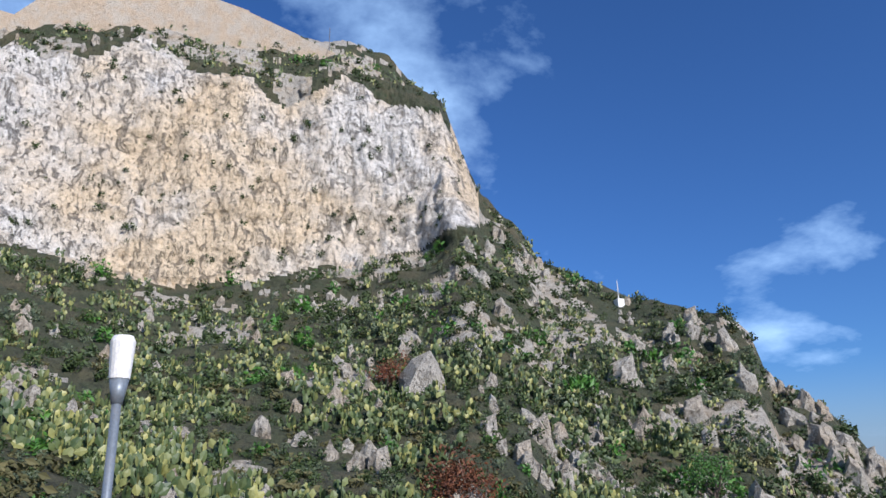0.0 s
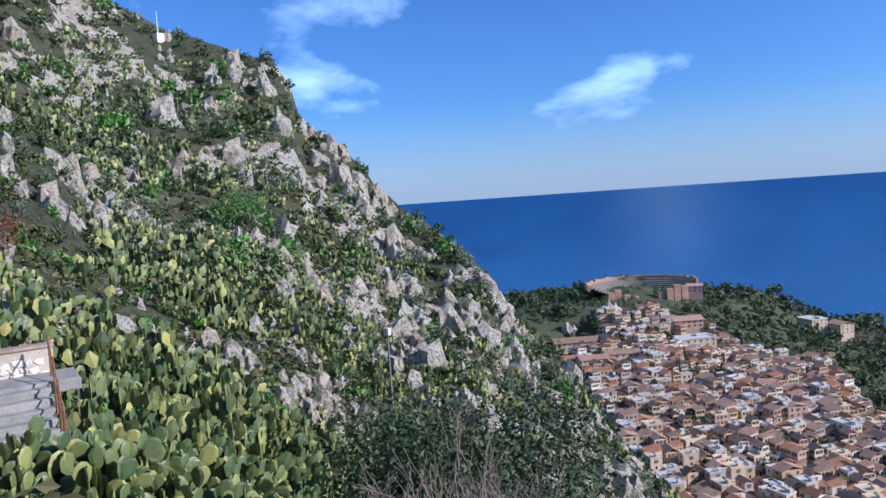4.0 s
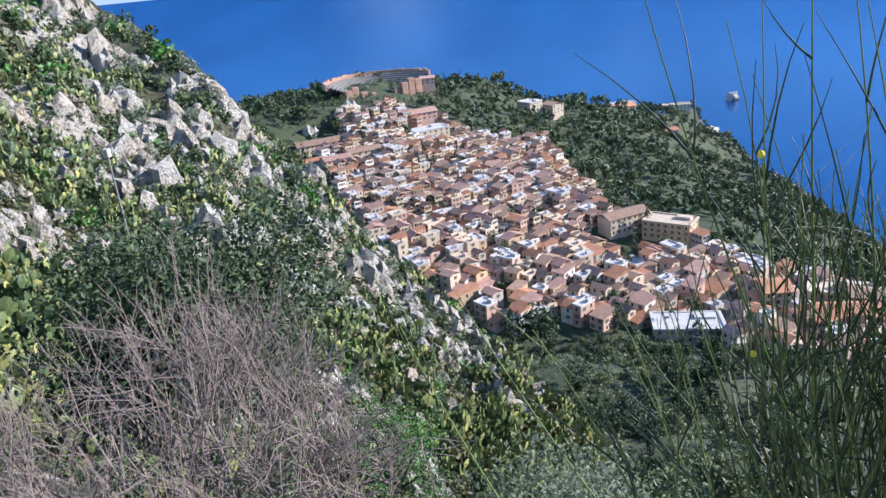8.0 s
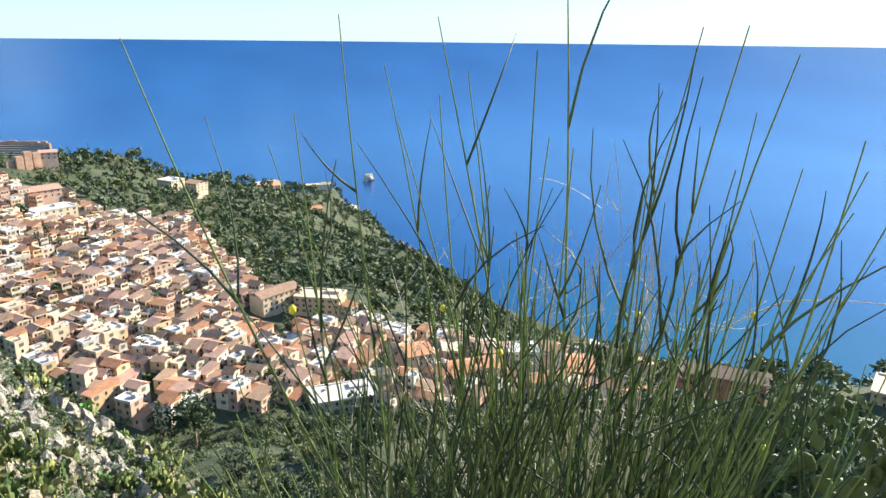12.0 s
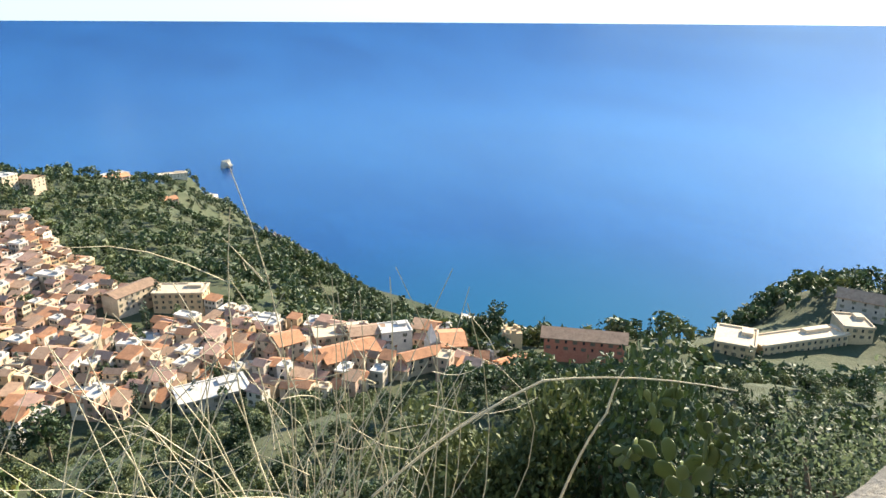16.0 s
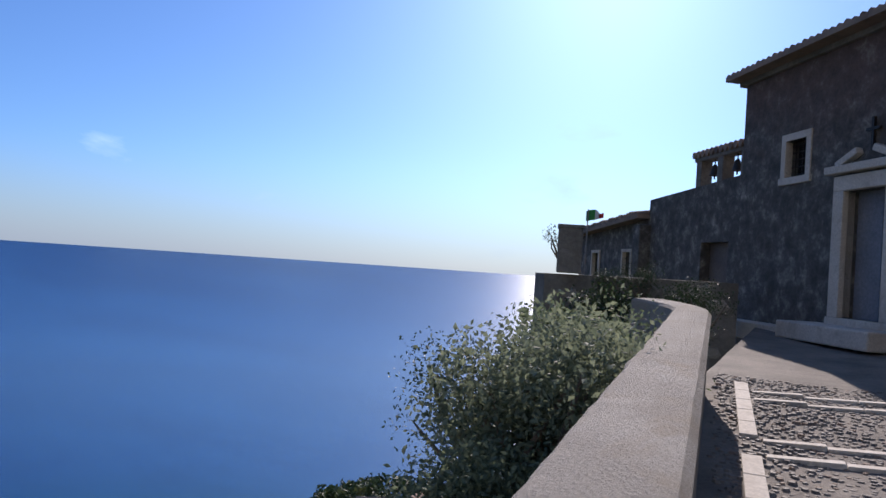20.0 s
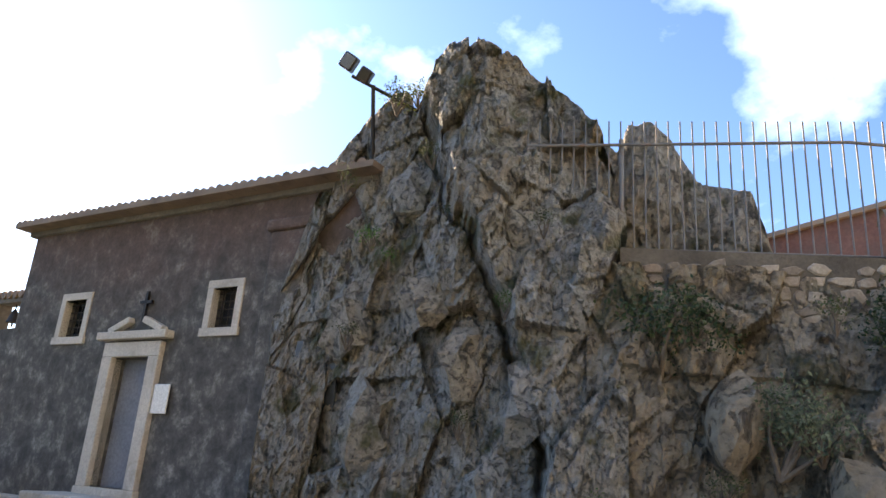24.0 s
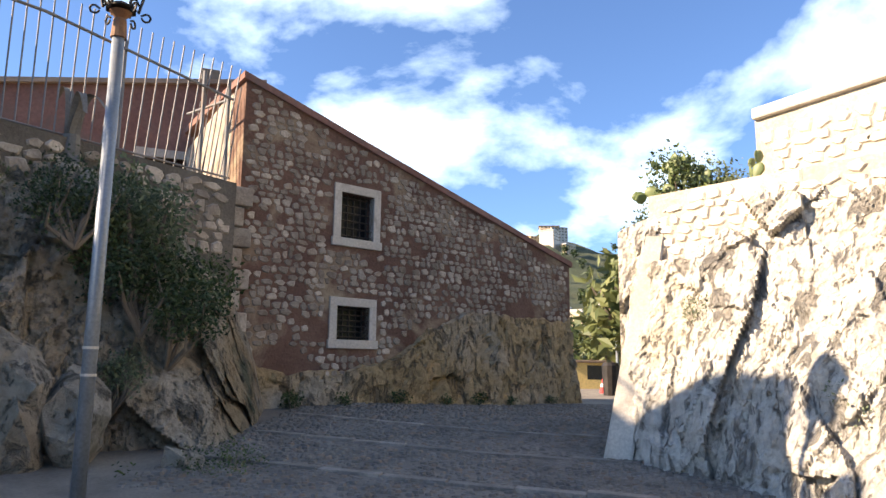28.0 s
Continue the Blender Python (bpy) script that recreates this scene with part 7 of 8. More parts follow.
def build_trees():
    r = np.random.default_rng(91)
    k = 0
    # singly: the valley below the terrace and the town's near edge
    for _ in range(2000):
        if k >= 150:
            break
        az, d = r.uniform(-12, 60), r.uniform(95, 262)
        x, y, _z = az_at(az, d)
        if inside(TOWN, x, y) or d > 255 - 0.9 * max(0, az - 25):
            continue
        kind = ("round", "round", "round", "cypress", "pine")[int(r.integers(0, 5))]
        tree(kind, x, y, land_z(x, y) - 0.3, r.uniform(6, 10) if kind != "cypress" else r.uniform(8, 13), k, r.uniform(0.85, 1.2))
        k += 1
    for az, d, h, kind in ((-9.5, 262, 20, "cypress"), (-8.7, 258, 19, "cypress"), (-6.8, 255, 22, "round"), (-5.9, 258, 19, "cypress"), (-0.2, 268, 19, "cypress"), (1.3, 355, 22, "cypress"), (2.4, 392, 20, "cypress"), (3.6, 368, 12, "round"), (43, 118, 21, "pine"), (41.5, 124, 17, "round"), (38.6, 190, 17, "round"), (37.5, 185, 15, "cypress"),
                           (30, 330, 22, "round"), (28.5, 340, 20, "round"), (27, 230, 15, "pine"), (31, 205, 14, "pine"), (34, 215, 12, "cypress"), (35.4, 218, 13, "cypress"), (18, 330, 14, "cypress"), (19.5, 345, 14, "cypress"), (-16, 500, 20, "cypress"), (-15.4, 505, 22, "cypress"), (-14.7, 498, 20, "cypress"), (12.5, 235, 12, "round"), (14, 228, 11, "round"), (10, 232, 10, "round")):
        x, y, _z = az_at(az, d)
        tree(kind, x, y, land_z(x, y) - 0.3, h, k, 1.0)
        k += 1
    # joined: woods of the theatre hill, the cape and the coast
    sets = {"round": [], "olive": [], "cypress": [], "pine": []}
    n = 0
    for _ in range(40000):
        if n >= 6200:
            break
        az = r.uniform(-34, 68)
        lo = 255 if az > 25 else 300
        d = math.sqrt(r.uniform(lo ** 2, 1350 ** 2)) if az < 12 else r.uniform(lo, 900)
        x, y, _z = az_at(az, d)
        if inside(TOWN, x, y) or d > COAST(az) * 0.975:
            continue
        if any(math.hypot(x - a, y - b) < q for a, b, q in WOOD_CLEAR):
            continue
        if az > 42 and 285 < d < 420 and r.random() < 0.6:
            continue
        kind = ("round", "round", "olive", "cypress", "pine")[int(r.choice(5, p=(0.34, 0.2, 0.2, 0.14, 0.12)))]
        z = shore(land_z(x, y), az, d)
        h = r.uniform(8, 15) if kind != "cypress" else r.uniform(11, 18)
        sets[kind].append((x, y, z - 0.5, h))
        n += 1
    for kind, tpl, mat, lab in (("round", ROUND_F, TREE, "dark green woodland round the town"), ("olive", ROUND_F, OLIVE, "lighter olive trees on the hillsides"), ("cypress", CYP_F, CYPRESS, "dark cypresses in the woods"), ("pine", PINE_F, TREE, "umbrella pines in the woods")):
        q = np.array(sets[kind])
        stuff("woodland", tpl, q, q[:, 3], mat, lab, "woods", 0.0)
    # undergrowth of the valley
    q = []
    for _ in range(6400):
        az, d = (r.uniform(-14, 64), r.uniform(60, 270)) if _ < 2800 else (r.uniform(-14, 16), r.uniform(70, 250)) if _ < 4000 else (r.uniform(-34, 4), r.uniform(280, 900))
        x, y, _z = az_at(az, d)
        if not inside(TOWN, x, y):
            q.append((x, y, land_z(x, y), r.uniform(1.5, 4.0) * (1.0 if d < 280 else 1.9)))
    q = np.array(q)
    for i, (mat, lab) in enumerate(((SHRUB, "green undergrowth in the valley"), (OLIVE, "light green undergrowth in the valley"), (SAGE, "pale grey-green undergrowth in the valley"))):
        stuff("undergrowth", FAR_BUSHES, q[i::3], q[i::3, 3] * 1.25, mat, lab, "scrub")
    # thick grove below the town's edge
    q = []
    while len(q) < 300:
        az, d = r.uniform(-4, 60), r.uniform(140, 330)
        x, y, _z = az_at(az, d)
        if inside(TOWN, x, y) or any(math.hypot(x - a, y - b) < c * 0.8 for a, b, c in WOOD_CLEAR) or d > 262 + 1.6 * max(0, az - 25):
            continue
        q.append((x, y, land_z(x, y) - 0.3, r.uniform(5, 9)))
    q = np.array(q)
    stuff("grove", ROUND_T, q[:200], q[:200, 3], TREE, "dark green trees crowding the valley", "trees", 0.0)
    stuff("grove", ROUND_T, q[200:], q[200:, 3], OLIVE, "olive green trees crowding the valley", "trees", 0.0)
    # small dark trees in the gardens between the houses
    q = []
    while len(q) < 190:
        x, y = r.uniform(-205, 145), r.uniform(255, 600)
        if inside(TOWN, x, y) and fbm(x * 0.02, y * 0.02, 4.0, 3) > 0.0:
            q.append((x, y, land_z(x, y) - 0.3, r.uniform(6, 11)))
    q = np.array(q)
    stuff("garden_trees", ROUND_F, q[:130], q[:130, 3], TREE, "small dark garden trees between the town houses", "trees", 0.0)
    stuff("garden_trees", CYP_F, q[130:], q[130:, 3] * 1.5, CYPRESS, "dark cypresses between the town houses", "trees", 0.0)
    # rocks at the water's edge and the sea stack
    q = []
    for _ in range(60):
        az = r.uniform(10.8, 14.5)
        d = COAST(az) * r.uniform(0.985, 1.03)
        q.append((*az_at(az, d)[:2], SEA + 0.5, r.uniform(3, 11)))
    q = np.array(q)
    stuff("shore_rocks", ROCKS, q, q[:, 3], SHOREROCK, "dark rocks in the water off the shore", "rocks")
    V, F = ROCKS[1]
    st = new("islet", fast_mesh("islet", V, F, CRAG))
    st.matrix_basis = pose(*az_at(8.35, 1720, SEA + 4)) @ Matrix.Diagonal((34, 26, 17, 1))
    tagged(st, "small rocky islet off the cape", "islet")
    for k, (az, d, s, z) in enumerate(((7.7, 1270, 26, -322), (8.2, 1285, 20, -325), (7.0, 1300, 34, -306), (8.6, 1215, 18, -326), (-21.0, 628, 15, -108), (-21.6, 622, 13, -110), (-24.4, 600, 11, -117), (-20.5, 634, 12, -109), (-21.3, 618, 12, -116), (-23.8, 604, 9, -118))):
        V, F = ROCKS[k % 5]
        o = new("sea_cliff" if k < 4 else "hill_crag", fast_mesh("crag", V, F, CRAG))
        o.matrix_basis = pose(*az_at(az, d, z), 0, 0, 50 * k) @ Matrix.Diagonal((s * 1.2, s, s * (0.45 if k < 4 else 0.95), 1))
        tagged(o, "bare pale cliff of the cape" if k < 4 else "white limestone crag on the theatre's hill", "crag")
    # beach
    n = 40
    V = []
    for i in range(n):
        az = 27 + 22 * i / (n - 1)
        c = float(COAST(az))
        for q_, z in ((0.965, SEA + 6.0), (1.004, SEA + 0.25), (1.02, SEA - 1.0)):
            V.append(az_at(az, c * q_, z))
    F = [(3 * i + k, 3 * i + 3 + k, 3 * i + 4 + k, 3 * i + 1 + k) for i in range(n - 1) for k in (0, 1)]
    b = new("beach", mesh_of("beach", V, F, SAND))
    tagged(b, "narrow pale pebble beach along the bay", "beach", kind="structure")


WOOD_CLEAR = [(-221, 590, 20), (-238, 528, 24), (-238, 528, 30), (-150, 566, 26), (-165, 600, 20), (-185, 500, 18), (-195, 470, 16), (-215, 470, 15), (-86, 760, 22), (-62, 765, 16), (-2, 945, 34), (8, 1000, 22), (60, 890, 16), (95, 1215, 40), (188, 245, 28), (262, 222, 26), (300, 212, 40), (336, 208, 24), (358, 218, 26), (378, 208, 22), (-222, 665, 52), (-205, 625, 34), (-188, 685, 12), (-160, 552, 14)]
SHOREROCK = mat_two("wet_rock", (0.05, 0.045, 0.04), (0.12, 0.10, 0.085), 0.05, 0.5, 0.7, 0.5, 0.5)
SAND = mat_two("beach_pebbles", (0.45, 0.38, 0.29), (0.58, 0.50, 0.40), 0.05, 1.0, 0.95, 0.3, 0.1)
build_trees()

# ---- bank below the parapet ----
def build_bank():
    azs = np.linspace(-2, 96, 150)
    rs = np.geomspace(1.6, 84, 90)
    P = np.zeros((len(rs), len(azs), 3))
    for j, az in enumerate(azs):
        a = radians(az)
        far = land_z(84 * math.sin(a), 84 * math.cos(a)) - 1.0
        for i, r in enumerate(rs):
            u = (r - 1.6) / (84 - 1.6)
            x, y = r * math.sin(a), r * math.cos(a)
            clear = max(0.0, (0.75 + 0.13 * x) - y)
            z = -1.7 + (far + 1.7) * u ** 0.86 - clear * 2.0
            z += 0.35 * min(1.0, r / 10) * fbm(x * 0.25, y * 0.25, 1.0, 5)
            P[i, j] = x, y, z
    BANK[:] = [P, azs, rs]
    ob = new("ground", grid_mesh("ground_bank", P, SLOPE))
    tagged(ob, "steep scrub-covered bank falling from the parapet", "ground", kind="structure")


BANK = []
build_bank()


def bank_at(az, r):
    P, azs, rs = BANK
    j = int(np.clip(np.searchsorted(azs, az), 0, len(azs) - 1))
    i = int(np.clip(np.searchsorted(rs, r), 0, len(rs) - 1))
    return P[i, j]


def build_bank_scrub():
    r = np.random.default_rng(303)
    spots = {0: [], 1: [], 2: []}
    for _ in range(2100):
        az, d = r.uniform(0, 92), math.exp(r.uniform(math.log(7.0), math.log(84)))
        p = bank_at(az, d)
        s = d * r.uniform(0.05, 0.10) + 0.25
        if d < 14 and 10 < az < 56 and p[2] + s > 1.6 - d * 0.62:
            continue
        if az > 56 and d < 11:
            continue
        spots[int(r.choice(3, p=(0.5, 0.25, 0.25)))].append((*p, s))
    for k, (mat, lab) in enumerate(((SHRUB, "green scrub on the bank"), (SAGE, "grey-green scrub on the bank"), (OLIVE, "olive green scrub on the bank"))):
        q = np.array(spots[k])
        near = np.hypot(q[:, 0], q[:, 1]) < 22
        stuff("bank_scrub", BUSHES, q[near], q[near, 3], mat, lab, "scrub")
        stuff("bank_scrub", FAR_BUSHES, q[~near], q[~near, 3], mat, lab, "scrub")
    for k, (az, d, s) in enumerate(((46.0, 8.6, 1.1), (49.5, 8.4, 1.2), (52.0, 8.8, 1.1), (44.5, 9.0, 0.9), (47.8, 9.2, 1.4))):
        x, y, _ = az_at(az, d)
        top = 1.6 - d * math.tan(radians(26.6 + (k % 3)))
        prickly_pear(pose(x, y, top - s * 0.95, 0, 0, 63 * k) @ Matrix.Diagonal((s, s, s, 1)), "dark backlit prickly pear below the parapet", "prickly pears below the parapet", k)
    # dark trees that stand up from the bank
    crowns = [fast_mesh("crown", V, F, m) for m in (TREE, OLIVE) for V, F in tree_templates(3000, 0.034, "round", 2)]
    for k, (az, d, el, wide) in enumerate(((43.4, 34, -22.2, 0.62), (41.6, 37, -24.0, 0.62), (36.6, 40, -25.4, 0.40), (34.6, 38, -26.4, 0.60), (30.6, 37, -28.4, 0.66), (38.8, 42, -27.0, 0.6), (26.6, 38, -29.4, 0.7))):
        x, y, z = bank_at(az, d)
        h = max(1.6 + d * math.tan(radians(el)) - z, 4.0)
        o = thing("tree", pose(x, y, z - 0.2, 0, 0, 70 * k), "dark green tree standing up from the bank", "tree", "trees on the bank")
        m = Matrix.Diagonal((h * wide, h * wide, h, 1))
        piece("trunk", TRUNKS["round"], o, m)
        piece("crown", crowns[(0, 1, 0, 2, 3, 1, 2)[k]], o, m)


build_bank_scrub()
bush_thing("grey_bush", *az_at(69.8, 5.9, -0.30), 2.15, SAGE, "lush grey-green shrub growing beside the parapet", 15000, 0.027, 24, 41)
bush_thing("grey_bush", *az_at(74.2, 7.6, -0.28), 2.1, SAGE, "lush grey-green shrub growing beside the parapet", 12000, 0.027, 22, 42)
bush_thing("grey_bush", *az_at(66.6, 5.2, -0.92), 1.8, SAGE, "grey-green shrub below the parapet", 12000, 0.028, 22, 43)
bush_thing("grey_bush", *az_at(60.5, 5.2, -2.6), 2.2, SAGE, "grey-green shrub on the bank below the parapet", 9000, 0.02, 16, 46)
bush_thing("airy_bush", *az_at(64.8, 7.0, -0.35), 1.75, TREE, "airy dark small-leaved bush against the sea", 4600, 0.022, 18, 44)
bush_thing("dark_bush", *az_at(58.5, 7.4, -4.2), 3.0, TREE, "dark bush in the shade below the wall", 4000, 0.028, 14, 45)
bush_thing("ivy", *az_at(73.5, 13.6, 0.2), 1.9, SHRUB, "dark weeds over the bastion wall", 1600, 0.035, 12, 47, "weeds")
bush_thing("ivy", *az_at(77, 14.0, 0.0), 1.9, SHRUB, "dark weeds over the bastion wall", 1600, 0.035, 12, 48, "weeds")
for _k, (_az, _r, _z, _s) in enumerate(((71.5, 13.3, -0.1, 1.7), (75.3, 13.6, 0.1, 1.9), (78.8, 13.7, 0.3, 1.7), (80.8, 13.9, 0.6, 1.4), (76.5, 14.5, 1.2, 0.9), (74.0, 14.3, 1.2, 0.8))):
    bush_thing("ivy", *az_at(_az, _r, _z), _s, TREE, "dark weeds hanging over the bastion wall", 1800, 0.033, 12, 350 + _k, "weeds")
bush_thing("thin_shrub", *az_at(70.3, 14.9, 1.9), 0.9, OLIVE, "thin shrub behind the stone pillar", 350, 0.05, 8, 49)
prickly_pear(pose(*az_at(68.3, 13.2, 0.1), 0, 0, 20) @ Matrix.Diagonal((1.0, 1.0, 1.3, 1)), "prickly pear in silhouette beside the bastion", "", 1)

# ---- bushes on the rock bank and its wall ----
for _k, (_az, _r, _z, _s, _m, _n, _lab) in enumerate((
        (137.9, 8.35, 1.95, 1.25, SAGE, 1500, "grey-green shrub hanging on the rock"), (140.5, 8.45, 2.1, 0.9, SAGE, 900, "grey-green shrub hanging on the rock"),
        (151.9, 9.3, 2.75, 1.9, SAGE, 2600, "grey-green shrub spilling over the retaining wall"), (154.8, 9.9, 2.2, 1.6, SHRUB, 1800, "dark ivy trailing down the rock"), (149.2, 9.2, 2.6, 1.2, SHRUB, 1100, "dark ivy trailing down the wall"),
        (152.3, 8.9, 2.1, 1.5, TREE, 2000, "dark ivy hanging over the rock"), (154.2, 9.1, 1.7, 1.4, TREE, 1800, "dark ivy hanging over the rock"), (150.6, 8.7, 1.2, 1.0, SAGE, 900, "grey-green shrub on the rock"), (147.5, 8.6, 3.0, 1.3, TREE, 1500, "dark ivy under the retaining wall"),
        (105.0, 10.1, 5.6, 0.5, OLIVE, 260, "yellow-green tufts on the rock"), (112.0, 9.6, 5.9, 0.45, OLIVE, 240, "yellow-green tufts on the rock"), (106.4, 9.9, 3.3, 0.45, SHRUB, 240, "small dark weed on the rock"), (121.5, 8.6, 4.6, 0.4, OLIVE, 220, "yellow-green tufts on the rock"), (115.5, 9.1, 2.2, 0.4, SHRUB, 220, "small dark weed on the rock"), (134.5, 8.3, 1.6, 0.5, OLIVE, 260, "dry yellow-green tuft on the rock"), (142.0, 8.1, 3.3, 0.5, OLIVE, 260, "dry yellow-green tuft on the rock"),
        (130.2, 8.7, 2.9, 1.5, TREE, 2000, "dark ivy under the retaining wall"), (132.6, 8.7, 2.9, 1.3, TREE, 1600, "dark ivy under the retaining wall"), (145.6, 9.2, 3.3, 0.8, SHRUB, 700, "dark ivy on the wall"),
        (118.6, 8.7, 3.6, 0.42, BRIGHT, 260, "bright green weed in a rock cleft"), (107.5, 9.9, 4.7, 0.5, BRIGHT, 260, "bright green weed in a rock cleft"), (109.0, 9.7, 4.4, 0.4, BRIGHT, 240, "bright green weed in a rock cleft"),
        (108.5, 10.0, 6.9, 0.7, OLIVE, 500, "yellow-green tufts on the rock"), (110.3, 10.1, 7.1, 0.6, OLIVE, 400, "yellow-green tufts on the rock"), (125.4, 8.2, 1.3, 0.45, BRIGHT, 240, "small green weed on the rock"), (113.4, 9.4, 5.0, 0.35, OLIVE, 200, "small weed on the rock"),
        (156.5, 7.7, 0.3, 0.8, SHRUB, 700, "weeds at the foot of the rock"), (159.5, 7.6, 0.4, 0.8, SHRUB, 700, "weeds at the foot of the rock"), (152.5, 7.7, 0.2, 0.7, SHRUB, 600, "weeds at the foot of the rock"), (104.5, 10.0, 0.7, 0.5, RUST, 250, "small red-leaved plant by the chapel"),
        (195.0, 10.2, 3.5, 1.6, SHRUB, 1600, "rounded green shrub on top of the crag"), (192.6, 10.3, 3.2, 1.4, SHRUB, 1300, "rounded green shrub on top of the crag"), (197.5, 9.9, 3.6, 1.0, SAGE, 700, "low shrub on top of the crag"),
        (195.8, 8.7, 2.2, 0.7, SHRUB, 700, "green weed in a cleft of the pale rock"), (194.3, 8.75, 2.15, 0.5, SAGE, 400, "grey weed in a cleft of the pale rock"), (206.5, 8.2, 2.4, 1.1, SHRUB, 1100, "round bush on the pale rock"), (204.5, 7.4, 1.2, 0.6, SAGE, 500, "grey weed on the pale rock"), (206.8, 7.3, 1.4, 0.5, SHRUB, 400, "weed on the pale rock"))):
    bush_thing("weed" if _s < 0.75 else "shrub", *az_at(_az, _r, _z), _s, _m, _lab, _n, 0.06 if _s < 0.75 else 0.042, 9, 60 + _k, "plant")
for _k, (_az, _r, _z, _s) in enumerate(((195.9, 9.95, 3.85, 1.15), (197.0, 10.1, 3.85, 0.95), (194.0, 10.1, 3.8, 0.8))):
    prickly_pear(pose(*az_at(_az, _r, _z), 0, 0, 100 * _k) @ Matrix.Diagonal((_s, _s, _s, 1)), "sunlit prickly pear above the pale crag", "prickly pears above the crag", _k)


def build_dead_agave():
    o = thing("dead_agave", pose(*az_at(146.6, 10.0, 4.3)), "grey dead agave with curling leaves on the wall", "plant")
    r = np.random.default_rng(8)
    for k in range(11):
        a = r.uniform(0, 6.28) if k > 2 else (2.4, 2.9, 5.6)[k]
        up, curl = r.uniform(0.7, 1.3) if k < 3 else r.uniform(0.2, 0.7), r.uniform(1.6, 2.8)
        V, F = [], []
        n = 12
        for i in range(n):
            u = i / (n - 1)
            t = 1.35 - curl * u
            w = 0.085 * (1 - u) ** 0.7 + 0.008
            q = Vector((math.cos(a), math.sin(a), 0))
            side = Vector((-q.y, q.x, 0)) * w
            c = q * (0.55 * up * u * (0.4 + 0.8 * u)) + Vector((0, 0, up * math.sin(min(u * curl, 2.6)) * 0.85 - (0.0 if k < 3 else 0.8 * u)))
            V += [c - side, c + Vector((0, 0, -0.03 * (1 - u))), c + side]
        for i in range(n - 1):
            for j in (0, 1):
                F.append((3 * i + j, 3 * i + j + 1, 3 * i + 4 + j, 3 * i + 3 + j))
        piece("leaf", mesh_of("leaf", V, F, AGAVE), o)
    part("stump", tube(bmesh.new(), (0, 0, -0.6), (0, 0, 0.25), 0.16, 0.1, 9), AGAVE, o)


AGAVE = mat_two("dead_agave_leaf", (0.13, 0.12, 0.105), (0.20, 0.185, 0.16), 3.0, 30.0)
build_dead_agave()


# ---- stems: tapered bent tubes ----
def stem(V, F, a, b, r0, r1, bend, n=6, k=4):
    """A bent tapered stem from a to b, added to lists of verts and faces."""
    a, b = Vector(a), Vector(b)
    d = (b - a).normalized()
    s = d.orthogonal().normalized()
    t = d.cross(s)
    base = len(V)
    for i in range(n + 1):
        u = i / n
        c = a.lerp(b, u) + bend * (4 * u * (1 - u))
        r = r0 + (r1 - r0) * u
        for j in range(k):
            w = 2 * math.pi * j / k
            V.append(c + s * (r * math.cos(w)) + t * (r * math.sin(w)))
    for i in range(n):
        for j in range(k):
            F.append((base + i * k + j, base + i * k + (j + 1) % k, base + (i + 1) * k + (j + 1) % k, base + (i + 1) * k + j))


